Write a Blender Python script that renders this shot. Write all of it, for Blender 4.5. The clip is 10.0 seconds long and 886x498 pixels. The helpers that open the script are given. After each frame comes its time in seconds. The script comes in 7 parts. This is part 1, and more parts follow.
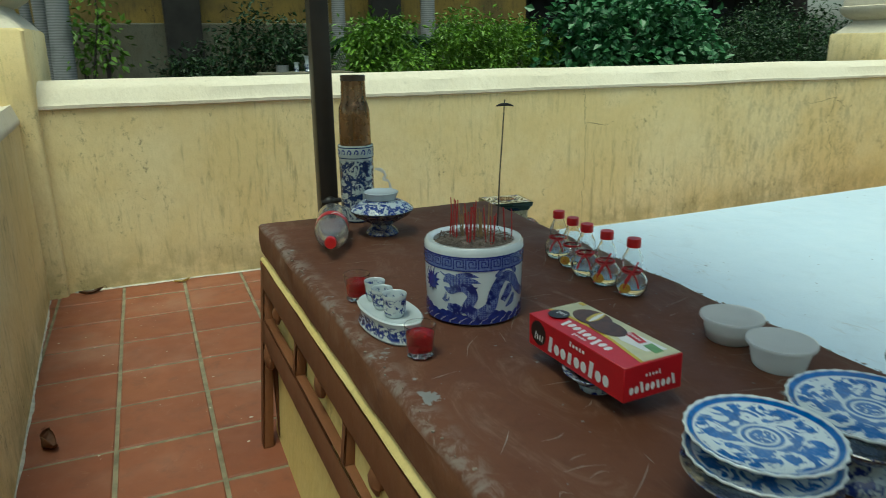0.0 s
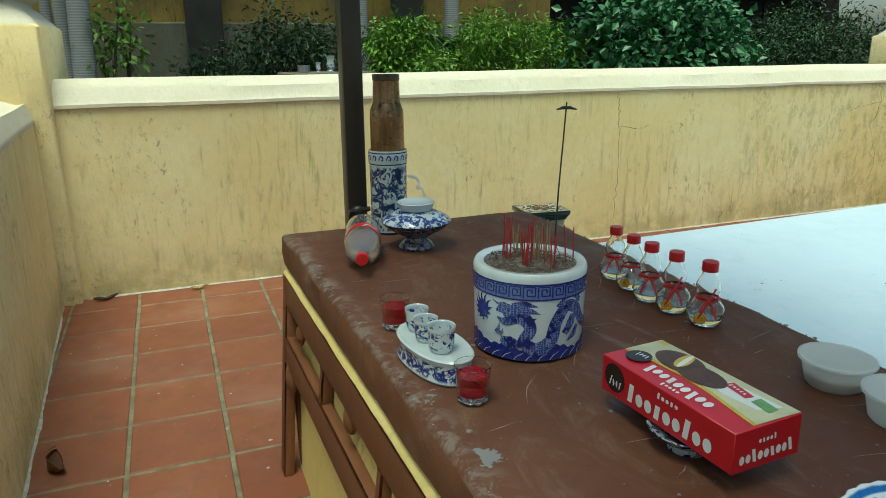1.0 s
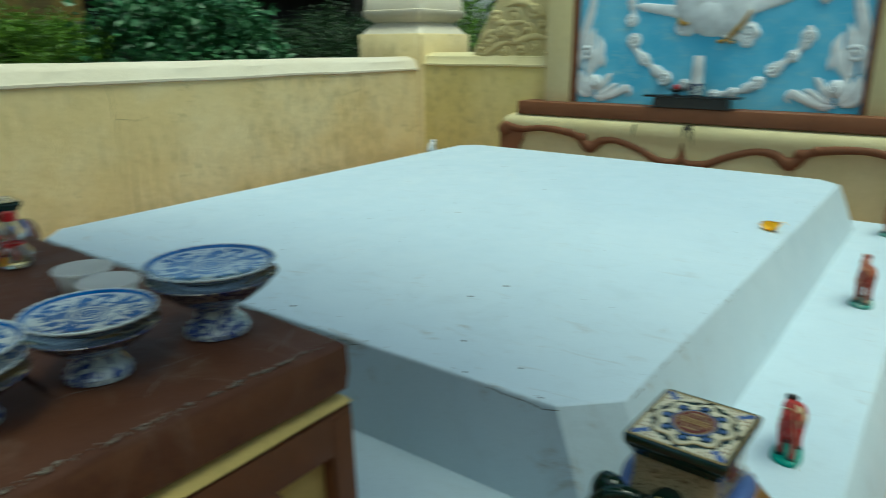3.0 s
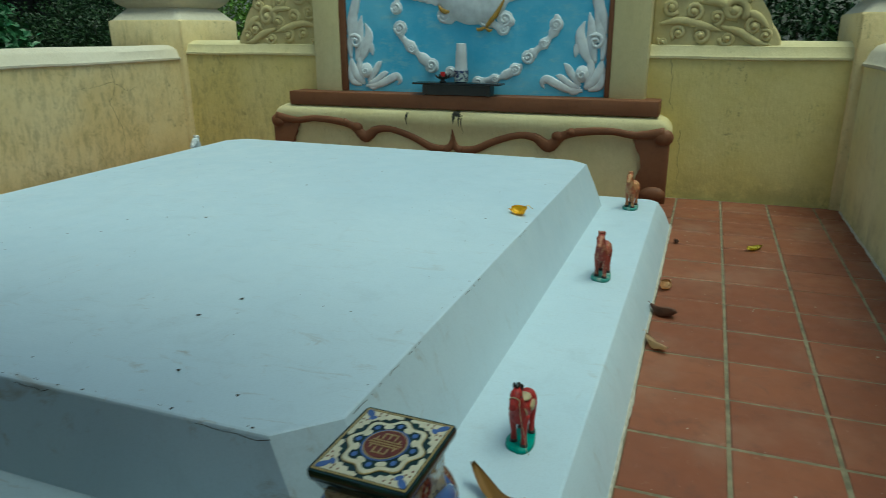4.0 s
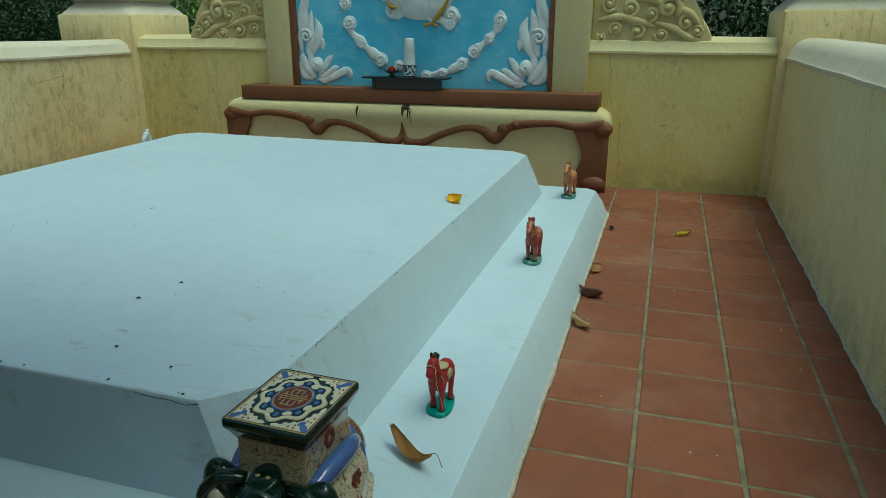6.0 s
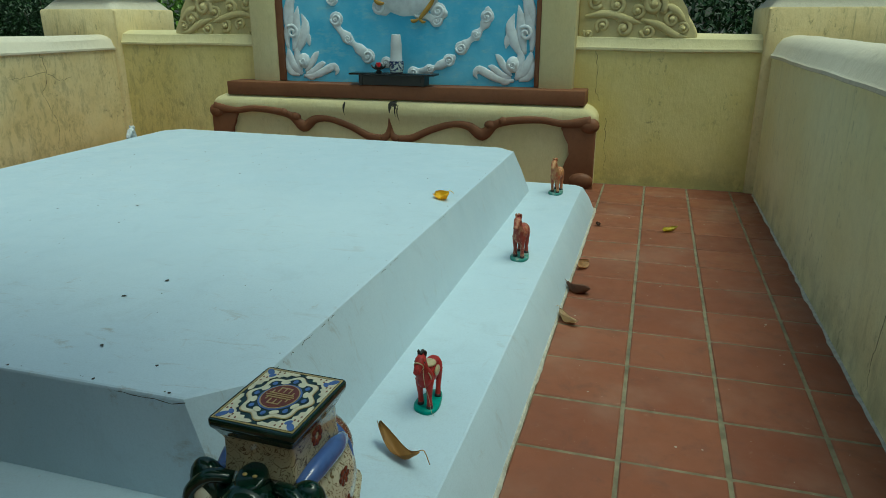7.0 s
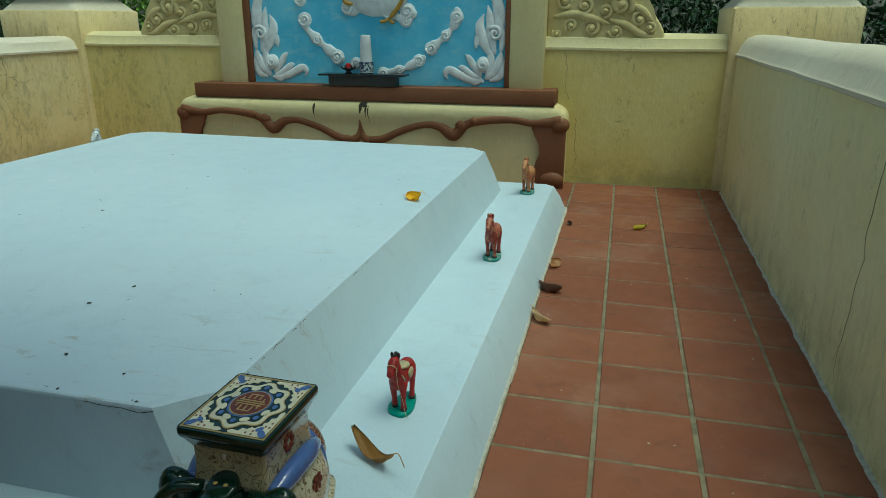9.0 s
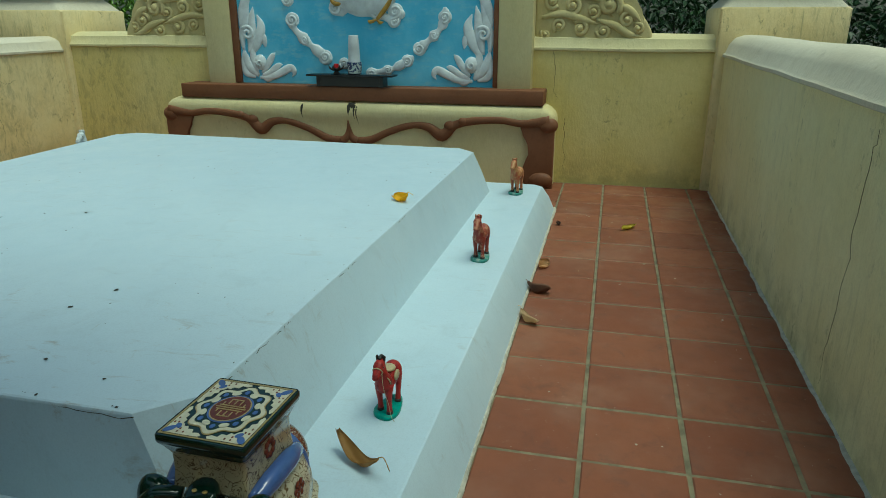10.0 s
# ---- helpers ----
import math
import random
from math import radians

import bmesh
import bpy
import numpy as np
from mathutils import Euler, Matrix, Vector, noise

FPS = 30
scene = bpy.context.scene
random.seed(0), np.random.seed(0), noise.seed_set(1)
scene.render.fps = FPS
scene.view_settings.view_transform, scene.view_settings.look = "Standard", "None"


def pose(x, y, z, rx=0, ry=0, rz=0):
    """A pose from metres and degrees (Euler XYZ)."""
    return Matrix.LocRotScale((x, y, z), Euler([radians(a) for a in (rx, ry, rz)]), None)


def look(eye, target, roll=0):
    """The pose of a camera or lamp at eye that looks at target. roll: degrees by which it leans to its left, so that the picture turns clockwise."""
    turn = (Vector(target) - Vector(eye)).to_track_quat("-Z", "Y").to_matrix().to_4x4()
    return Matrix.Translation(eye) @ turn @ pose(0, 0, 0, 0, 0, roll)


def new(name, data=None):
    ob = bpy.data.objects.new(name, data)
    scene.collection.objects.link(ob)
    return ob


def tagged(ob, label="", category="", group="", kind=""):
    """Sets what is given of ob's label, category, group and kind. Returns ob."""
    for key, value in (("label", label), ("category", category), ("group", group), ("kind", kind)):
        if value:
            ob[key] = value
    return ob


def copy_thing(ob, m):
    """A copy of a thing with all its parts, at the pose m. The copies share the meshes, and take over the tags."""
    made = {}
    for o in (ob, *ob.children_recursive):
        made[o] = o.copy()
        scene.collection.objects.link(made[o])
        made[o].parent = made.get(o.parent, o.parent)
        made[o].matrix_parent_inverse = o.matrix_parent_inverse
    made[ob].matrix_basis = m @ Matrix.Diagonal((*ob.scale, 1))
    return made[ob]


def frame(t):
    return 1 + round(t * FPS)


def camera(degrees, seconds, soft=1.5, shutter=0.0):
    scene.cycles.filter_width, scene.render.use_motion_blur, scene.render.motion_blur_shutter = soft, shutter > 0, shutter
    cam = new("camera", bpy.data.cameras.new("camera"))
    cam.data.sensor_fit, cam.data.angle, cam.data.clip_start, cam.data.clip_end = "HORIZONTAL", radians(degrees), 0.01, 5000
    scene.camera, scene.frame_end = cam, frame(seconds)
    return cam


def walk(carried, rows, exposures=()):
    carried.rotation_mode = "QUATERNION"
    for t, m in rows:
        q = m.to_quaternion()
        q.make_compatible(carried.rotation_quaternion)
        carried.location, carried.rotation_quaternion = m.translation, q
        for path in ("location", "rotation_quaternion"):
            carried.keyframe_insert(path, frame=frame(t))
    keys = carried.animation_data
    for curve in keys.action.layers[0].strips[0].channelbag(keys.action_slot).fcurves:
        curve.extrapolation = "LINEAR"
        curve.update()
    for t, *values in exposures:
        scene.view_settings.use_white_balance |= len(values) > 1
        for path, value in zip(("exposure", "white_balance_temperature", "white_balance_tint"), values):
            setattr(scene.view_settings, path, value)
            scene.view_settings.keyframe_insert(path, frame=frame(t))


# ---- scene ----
cam = camera(65.2, 10.0, soft=0.6, shutter=0.5)
PATH = [
    (0, (0.08, 0.207, 1.215), (0.827, 1.975, 0.651), -0.6),
    (0.5, (0.119, 0.307, 1.209), (0.799, 2.103, 0.65), -0.5),
    (1, (0.091, 0.391, 1.203), (0.795, 2.177, 0.644), -0.3),
    (1.5, (0.094, 0.383, 1.19), (0.842, 2.154, 0.637), -0.3),
    (2, (0.228, 0.146, 1.195), (1.126, 1.845, 0.642), -0.6),
    (2.2, (0.256, 0.001, 1.196), (1.276, 1.632, 0.646), -0.6),
    (2.5, (0.322, -0.148, 1.181), (1.51, 1.362, 0.627), -0.4),
    (3, (0.39, -0.274, 1.161), (1.931, 0.871, 0.599), -0.2),
    (4.3, (0.633, -0.452, 1.182), (2.432, 0.177, 0.577), -0.1),
    (4.5, (0.618, -0.48, 1.185), (2.422, 0.137, 0.581), -0.0),
    (5, (0.567, -0.542, 1.192), (2.378, 0.057, 0.589), -0.0),
    (6.5, (0.492, -0.582, 1.191), (2.307, -0.02, 0.566), -0.0),
    (7, (0.501, -0.583, 1.195), (2.321, -0.041, 0.567), 0.1),
    (7.5, (0.503, -0.587, 1.195), (2.328, -0.063, 0.567), 0.1),
    (8, (0.503, -0.588, 1.194), (2.334, -0.084, 0.567), 0.1),
    (8.5, (0.503, -0.587, 1.195), (2.339, -0.101, 0.569), 0.0),
    (9, (0.509, -0.585, 1.195), (2.35, -0.117, 0.568), -0.0),
    (9.5, (0.519, -0.592, 1.194), (2.362, -0.133, 0.566), -0.0),
    (10, (0.526, -0.596, 1.194), (2.373, -0.153, 0.568), 0.0),
]
walk(cam, [(t, look(eye, target, roll)) for t, eye, target, roll in PATH],
     [(0, 0.22, 6200, -17), (0.6, 0.43, 6200, -17), (1.5, 0.47, 6200, -17), (2.2, 0.30, 6150, -18), (3, 0.03, 6000, -19), (4.5, -0.44, 5850, -22), (6.5, -0.36, 5900, -22), (10, -0.28, 5950, -22)])

# ---- world, sun, exposure ----
world = bpy.data.worlds.new("sky")
scene.world = world
world.use_nodes = True
_wn = world.node_tree
_sky = _wn.nodes.new("ShaderNodeTexSky")
_sky.sky_type = "NISHITA"
_sky.sun_disc = False
_sky.sun_elevation, _sky.sun_rotation = radians(73), radians(207)
_sky.air_density, _sky.dust_density, _sky.ozone_density = 1.0, 4.0, 1.0
_wn.links.new(_sky.outputs[0], _wn.nodes["Background"].inputs[0])
_wn.nodes["Background"].inputs[1].default_value = 0.14
sun = new("sun", bpy.data.lights.new("sun", "SUN"))
sun.data.energy, sun.data.angle, sun.data.color = 1.9, radians(32), (1.0, 0.96, 0.88)
sun.matrix_world = look((0, 0, 8), (1.1, 2.2, 0))
scene.view_settings.exposure = 0.0

# ---- materials ----
class Nodes:
    """A short way to wire a node material."""

    def __init__(self, name):
        self.mat = bpy.data.materials.new(name)
        self.mat.use_nodes = True
        self.tree = self.mat.node_tree
        self.bsdf = self.tree.nodes["Principled BSDF"]
        self.out = self.tree.nodes["Material Output"]

    def add(self, kind, **props):
        n = self.tree.nodes.new(kind)
        if "op" in props:
            n.operation = props["op"]
        if "mode" in props:
            n.blend_type = props["mode"]
        return n

    def link(self, a, b):
        self.tree.links.new(a, b)

    def put(self, sock, v):
        if hasattr(v, "links"):
            self.link(v, sock)
        elif isinstance(v, (tuple, list)) and len(v) == 3 and sock.type == "RGBA":
            sock.default_value = (*v, 1)
        else:
            sock.default_value = v

    def coord(self, which="Object"):
        if which == "Position":
            return self.add("ShaderNodeNewGeometry").outputs["Position"]
        return self.add("ShaderNodeTexCoord").outputs[which]

    def stretch(self, vec, s, shift=(0, 0, 0)):
        n = self.add("ShaderNodeMapping")
        self.link(vec, n.inputs[0])
        n.inputs[3].default_value = s
        n.inputs[1].default_value = shift
        return n.outputs[0]

    def noise(self, vec, scale, detail=4, rough=0.55, dist=0.0):
        n = self.add("ShaderNodeTexNoise")
        self.link(vec, n.inputs["Vector"])
        n.inputs["Scale"].default_value = scale
        n.inputs["Detail"].default_value = detail
        n.inputs["Roughness"].default_value = rough
        n.inputs["Distortion"].default_value = dist
        return n.outputs[0]

    def voronoi(self, vec, scale, feature="F1", out="Distance", rnd=1.0):
        n = self.add("ShaderNodeTexVoronoi")
        n.feature = feature
        self.link(vec, n.inputs["Vector"])
        n.inputs["Scale"].default_value = scale
        n.inputs["Randomness"].default_value = rnd
        return n.outputs[out]

    def math(self, op, a, b=0.0, c=0.0):
        n = self.add("ShaderNodeMath", op=op)
        for i, v in enumerate((a, b, c)):
            self.put(n.inputs[i], v)
        return n.outputs[0]

    def ramp(self, v, lo, hi, a=0.0, b=1.0):
        n = self.add("ShaderNodeMapRange")
        self.link(v, n.inputs[0])
        n.interpolation_type = "SMOOTHSTEP"
        for i, x in enumerate((lo, hi, a, b)):
            n.inputs[i + 1].default_value = x
        return n.outputs[0]

    def mix(self, f, a, b, mode="MIX"):
        n = self.add("ShaderNodeMix")
        n.data_type, n.blend_type = "RGBA", mode
        self.put(n.inputs[0], f)
        self.put(n.inputs[6], a)
        self.put(n.inputs[7], b)
        return n.outputs[2]

    def split(self, vec):
        n = self.add("ShaderNodeSeparateXYZ")
        self.link(vec, n.inputs[0])
        return n.outputs

    def bump(self, height, strength=0.3, dist=0.01):
        n = self.add("ShaderNodeBump")
        n.inputs["Strength"].default_value = strength
        n.inputs["Distance"].default_value = dist
        self.link(height, n.inputs["Height"])
        self.link(n.outputs[0], self.bsdf.inputs["Normal"])
        return n

    def random(self):
        return self.add("ShaderNodeObjectInfo").outputs["Random"]

    def done(self, color=None, rough=None, metal=0.0, spec=0.5, coat=0.0):
        b = self.bsdf.inputs
        if color is not None:
            self.put(b["Base Color"], color)
        if rough is not None:
            self.put(b["Roughness"], rough)
        b["Metallic"].default_value = metal
        b["Specular IOR Level"].default_value = spec
        b["Coat Weight"].default_value = coat
        return self.mat


def plaster(name, a, b, stain, streaks=0.6, mould=0.5, bump=0.35, low_algae=0.0, mouldy=None):
    """Painted lime plaster: two tones, rain streaks, black mould specks, trowel relief."""
    n = Nodes(name)
    p = n.coord("Position")
    big = n.noise(p, 1.6, 5, 0.6)
    col = n.mix(n.ramp(big, 0.35, 0.68), a, b)
    fine = n.noise(p, 22, 4, 0.6)
    col = n.mix(n.ramp(n.noise(p, 150, 3, 0.7), 0.45, 0.72, 0.0, 0.20), col, tuple(c * 0.6 for c in a))
    col = n.mix(n.ramp(fine, 0.3, 0.8, 0.0, 0.22), col, tuple(c * 0.72 for c in a))
    thin = n.noise(n.stretch(p, (26, 26, 3.2)), 1.0, 6, 0.72, 0.6)
    where = n.ramp(n.noise(p, 1.3, 3, 0.5), 0.36, 0.58)
    col = n.mix(n.math("MULTIPLY", n.math("MULTIPLY", n.ramp(thin, 0.50, 0.72), where), streaks), col, stain)
    spots = n.ramp(n.noise(n.stretch(p, (1.5, 1.5, 0.9)), 17, 6, 0.8, 0.4), 0.54, 0.66)
    where2 = n.ramp(n.noise(n.stretch(p, (1.5, 1.5, 1.0), (3, 7, 1)), 2.2, 3), 0.47, 0.66)
    col = n.mix(n.math("MULTIPLY", n.math("MULTIPLY", spots, where2), mould), col, tuple(c * 0.35 for c in stain))
    if mouldy:
        d = n.add("ShaderNodeVectorMath", op="DISTANCE")
        n.link(p, d.inputs[0])
        d.inputs[1].default_value = mouldy
        blotch = n.ramp(n.noise(n.stretch(p, (2.2, 2.2, 1.0)), 7, 7, 0.8, 0.6), 0.47, 0.62)
        near = n.ramp(n.math("ADD", d.outputs["Value"], n.math("MULTIPLY", n.noise(p, 2.5, 4), 1.2)), 1.0, 2.1, 0.36, 0.0)
        col = n.mix(n.math("MULTIPLY", blotch, near), col, tuple(c * 0.7 for c in stain))
    if low_algae:
        z = n.split(p)[2]
        damp = n.math("MULTIPLY", n.ramp(z, 0.02, 0.28, low_algae, 0.0), n.ramp(n.noise(p, 5, 5, 0.7), 0.35, 0.62))
        col = n.mix(damp, col, (0.20, 0.17, 0.07))
    dash = n.ramp(n.noise(n.stretch(p, (95, 95, 24)), 1.0, 5, 0.8), 0.54, 0.70)
    patch = n.ramp(n.noise(n.stretch(p, (1, 1, 1.3), (5, 2, 8)), 2.3, 4, 0.6), 0.47, 0.64)
    col = n.mix(n.math("MULTIPLY", n.math("MULTIPLY", dash, patch), streaks), col, tuple(c * 0.8 for c in stain))
    grit = n.noise(n.stretch(p, (55, 55, 26)), 1.0, 3, 0.6)
    h = n.math("ADD", n.math("MULTIPLY", n.noise(p, 5, 3, 0.5), 0.8), n.math("MULTIPLY", grit, 0.34))
    n.bump(h, bump, 0.02)
    return n.done(col, 0.88, spec=0.25)


M_wall = plaster("yellow_plaster", (0.73, 0.585, 0.28), (0.79, 0.68, 0.385), (0.22, 0.185, 0.09), 0.6, 0.65, 0.5, 0.45, (4.7, 4.08, 0.45))
M_cap = plaster("pale_yellow_plaster", (0.63, 0.575, 0.43), (0.67, 0.62, 0.48), (0.40, 0.34, 0.19), 0.3, 0.25, 0.5)
M_wallclean = plaster("deep_yellow_plaster", (0.66, 0.55, 0.20), (0.71, 0.61, 0.265), (0.24, 0.20, 0.09), 0.22, 0.5, 0.4, 0.45, (5.9, 4.05, 0.5))
M_wallsouth = plaster("faded_yellow_plaster", (0.79, 0.70, 0.37), (0.83, 0.76, 0.45), (0.28, 0.25, 0.13), 0.26, 0.5, 0.5, 0.35)
M_capyellow = plaster("dull_yellow_coping", (0.62, 0.55, 0.29), (0.67, 0.61, 0.36), (0.36, 0.30, 0.14), 0.2, 0.3, 0.5)
M_carved = plaster("carved_yellow_plaster", (0.56, 0.475, 0.22), (0.62, 0.54, 0.28), (0.25, 0.20, 0.10), 0.25, 0.35, 0.4)
M_pedestal = plaster("pedestal_yellow_paint", (0.64, 0.56, 0.29), (0.68, 0.61, 0.35), (0.33, 0.27, 0.13), 0.15, 0.25, 0.35)
M_tableyellow = plaster("ochre_yellow_paint", (0.62, 0.47, 0.16), (0.67, 0.54, 0.22), (0.30, 0.22, 0.09), 0.3, 0.45, 0.5)
M_farwall = plaster("mouldy_compound_wall", (0.26, 0.18, 0.045), (0.13, 0.10, 0.04), (0.05, 0.045, 0.03), 0.9, 0.9, 0.5)
M_fargrey = plaster("grey_green_render", (0.15, 0.145, 0.10), (0.12, 0.105, 0.06), (0.05, 0.05, 0.035), 0.8, 0.6, 0.5)


def mat_tomb():
    n = Nodes("pale_blue_paint")
    p = n.coord("Position")
    col = n.mix(n.ramp(n.noise(p, 1.1, 4), 0.35, 0.7), (0.485, 0.60, 0.675), (0.525, 0.635, 0.70))
    dirt = n.math("MULTIPLY", n.ramp(n.noise(n.stretch(p, (2.2, 5.5, 3)), 5, 6, 0.72, 0.5), 0.60, 0.78), n.ramp(n.noise(p, 1.7, 2), 0.45, 0.66))
    col = n.mix(n.math("MULTIPLY", dirt, 0.8), col, (0.30, 0.27, 0.23))
    smear = n.math("MULTIPLY", n.ramp(n.noise(n.stretch(p, (22, 6, 8)), 1.0, 6, 0.75, 0.8), 0.55, 0.72), n.ramp(n.noise(p, 1.2, 2), 0.40, 0.55))
    smear = n.math("MULTIPLY", smear, n.ramp(n.split(p)[0], 1.6, 2.3, 0.75, 0.25))
    col = n.mix(smear, col, (0.29, 0.26, 0.22))
    col = n.mix(n.ramp(n.noise(p, 46, 3, 0.7), 0.70, 0.76, 0.0, 0.35), col, (0.22, 0.21, 0.19))
    col = n.mix(n.ramp(n.noise(p, 190, 3, 0.7), 0.40, 0.75, 0.0, 0.22), col, (0.33, 0.41, 0.46))
    col = n.mix(n.ramp(n.noise(n.stretch(p, (1, 1, 0.6), (4, 1, 2)), 6.5, 6, 0.7, 0.8), 0.52, 0.75, 0.0, 0.30), col, (0.37, 0.45, 0.50))
    h = n.math("ADD", n.noise(p, 4, 3), n.math("MULTIPLY", n.noise(p, 40, 4), 0.2))
    n.bump(h, 0.22, 0.02)
    return n.done(col, n.ramp(n.noise(p, 8, 3), 0.3, 0.7, 0.42, 0.62), spec=0.4)


def mat_brown(name, a, b, chips=0.0):
    """Red-brown enamel over cement, worn, with lime scuffs."""
    n = Nodes(name)
    p = n.coord("Position")
    col = n.mix(n.ramp(n.noise(p, 3, 5, 0.6), 0.32, 0.7), a, b)
    col = n.mix(n.ramp(n.noise(p, 28, 4, 0.7), 0.45, 0.8, 0, 0.35), col, tuple(c * 0.55 for c in a))
    if chips:
        scuff = n.noise(n.stretch(p, (14, 5, 9)), 1.0, 6, 0.75, 1.2)
        where = n.ramp(n.noise(p, 2.3, 3), 0.42, 0.68)
        col = n.mix(n.math("MULTIPLY", n.math("MULTIPLY", n.ramp(scuff, 0.55, 0.78), where), 0.85 * chips), col, (0.30, 0.25, 0.21))
        haze = n.math("MULTIPLY", n.ramp(n.noise(n.stretch(p, (9, 4, 6), (2, 5, 1)), 1.0, 6, 0.78, 1.6), 0.50, 0.72), 0.36 * chips)
        col = n.mix(haze, col, (0.25, 0.17, 0.12))
        worn = n.math("MULTIPLY", n.ramp(n.split(p)[2], 0.679, 0.691, 0.35, 0.0), n.ramp(n.noise(p, 9, 5, 0.7), 0.36, 0.52))
        col = n.mix(worn, col, (0.20, 0.085, 0.035))
        px, py, pz = n.split(p)
        inset = n.math("SUBTRACT", px, n.math("SUBTRACT", 0.4077, n.math("MULTIPLY", py, 0.02)))
        edge_wear = n.math("MULTIPLY", n.ramp(inset, 0.004, 0.062, 1.0, 0.0), n.ramp(n.noise(p, 26, 7, 0.75, 0.6), 0.44, 0.60))
        col = n.mix(n.math("MULTIPLY", edge_wear, n.math("MULTIPLY", n.ramp(pz, 0.682, 0.694), 0.55)), col, (0.27, 0.245, 0.21))
        chip = n.ramp(n.noise(p, 11, 6, 0.6, 0.3), 0.70, 0.725)
        for spot, size in (((0.412, 1.28, 0.697), 0.045), ((0.432, 1.095, 0.697), 0.042), ((0.43, 1.16, 0.697), 0.02), ((0.945, 0.88, 0.697), 0.04), ((0.40, 1.6, 0.697), 0.03)):
            d = n.add("ShaderNodeVectorMath", op="DISTANCE")
            n.link(p, d.inputs[0])
            d.inputs[1].default_value = spot
            edge = n.math("ADD", d.outputs["Value"], n.math("MULTIPLY", n.noise(p, 32, 5, 0.7), 0.11))
            chip = n.math("MAXIMUM", chip, n.ramp(edge, size + 0.022, size + 0.026, 0.85, 0.0))
        col = n.mix(n.math("MULTIPLY", chip, chips), col, (0.21, 0.225, 0.215))
    n.bump(n.math("ADD", n.noise(p, 12, 4), n.math("MULTIPLY", n.noise(p, 80, 3), 0.25)), 0.18, 0.01)
    return n.done(col, n.ramp(n.noise(p, 6, 4), 0.3, 0.7, 0.5, 0.72), spec=0.3)


M_tomb = mat_tomb()
M_tabletop = mat_brown("worn_brown_enamel", (0.100, 0.038, 0.018), (0.124, 0.050, 0.025), 1.0)
M_brown = mat_brown("red_brown_paint", (0.15, 0.058, 0.023), (0.19, 0.077, 0.031))
M_trim = mat_brown("dark_red_brown_paint", (0.17, 0.068, 0.03), (0.20, 0.085, 0.04))


def mat_tile():
    n = Nodes("terracotta_tile")
    p = n.coord("Position")
    r = n.random()
    col = n.mix(r, (0.185, 0.060, 0.029), (0.235, 0.083, 0.040))
    col = n.mix(n.ramp(n.noise(p, 5, 5, 0.65), 0.35, 0.75, 0, 0.5), col, (0.17, 0.066, 0.038))
    col = n.mix(n.ramp(n.noise(p, 34, 5, 0.75), 0.66, 0.76, 0, 0.5), col, (0.50, 0.42, 0.33))
    col = n.mix(n.ramp(n.noise(p, 11, 6, 0.72, 0.5), 0.50, 0.72, 0, 0.55), col, (0.125, 0.052, 0.033))
    col = n.mix(n.ramp(n.noise(n.stretch(p, (1, 1, 1), (3, 8, 0)), 16, 6, 0.75, 0.8), 0.60, 0.74, 0, 0.4), col, (0.31, 0.20, 0.14))
    dust = n.math("MULTIPLY", n.ramp(n.noise(p, 2.1, 4), 0.5, 0.75), 0.25)
    col = n.mix(dust, col, (0.36, 0.24, 0.17))
    n.bump(n.noise(p, 40, 4), 0.12, 0.005)
    return n.done(col, n.ramp(n.noise(p, 7, 4), 0.3, 0.7, 0.5, 0.75), spec=0.35)


def mat_plain(name, col, rough=0.5, metal=0.0, vary=0.18, scale=30, bump=0.08, spec=0.5, coat=0.0, where="Object"):
    n = Nodes(name)
    p = n.coord(where)
    c = n.mix(n.ramp(n.noise(p, scale, 4, 0.6), 0.3, 0.75), col, tuple(x * (1 - vary) for x in col))
    if bump:
        n.bump(n.noise(p, scale * 3, 3), bump, 0.003)
    return n.done(c, rough, metal, spec, coat)


M_tile = mat_tile()
M_grout = mat_plain("sandy_grout", (0.235, 0.205, 0.125), 0.95, vary=0.55, scale=14, bump=0.5, where="Position")
M_plasterwhite = mat_plain("lime_splash", (0.50, 0.475, 0.39), 0.9, vary=0.35, scale=40, bump=0.6, where="Position")
M_soil = mat_plain("garden_soil", (0.055, 0.05, 0.03), 0.95, vary=0.5, scale=2.5, bump=0.6, where="Position")


def porcelain(name, pattern, blue=(0.013, 0.025, 0.14), white=(0.54, 0.60, 0.60), **kw):
    """Glazed white ware with underglaze blue; pattern(n, p) gives the blue's mask."""
    n = Nodes(name)
    p = n.coord("Object")
    m = pattern(n, p)
    tone = n.mix(n.ramp(n.noise(p, 90, 3), 0.3, 0.7), blue, tuple(c * 1.5 for c in blue))
    wht = n.mix(n.ramp(n.noise(p, 12, 3), 0.3, 0.7), white, tuple(c * 0.9 for c in white))
    return n.done(n.mix(m, wht, tone), 0.12, spec=0.5, coat=0.3)


def band(n, v, a, b, soft):
    """1 where a < v < b."""
    return n.math("MULTIPLY", n.ramp(v, a - soft, a + soft), n.ramp(v, b - soft, b + soft, 1.0, 0.0))


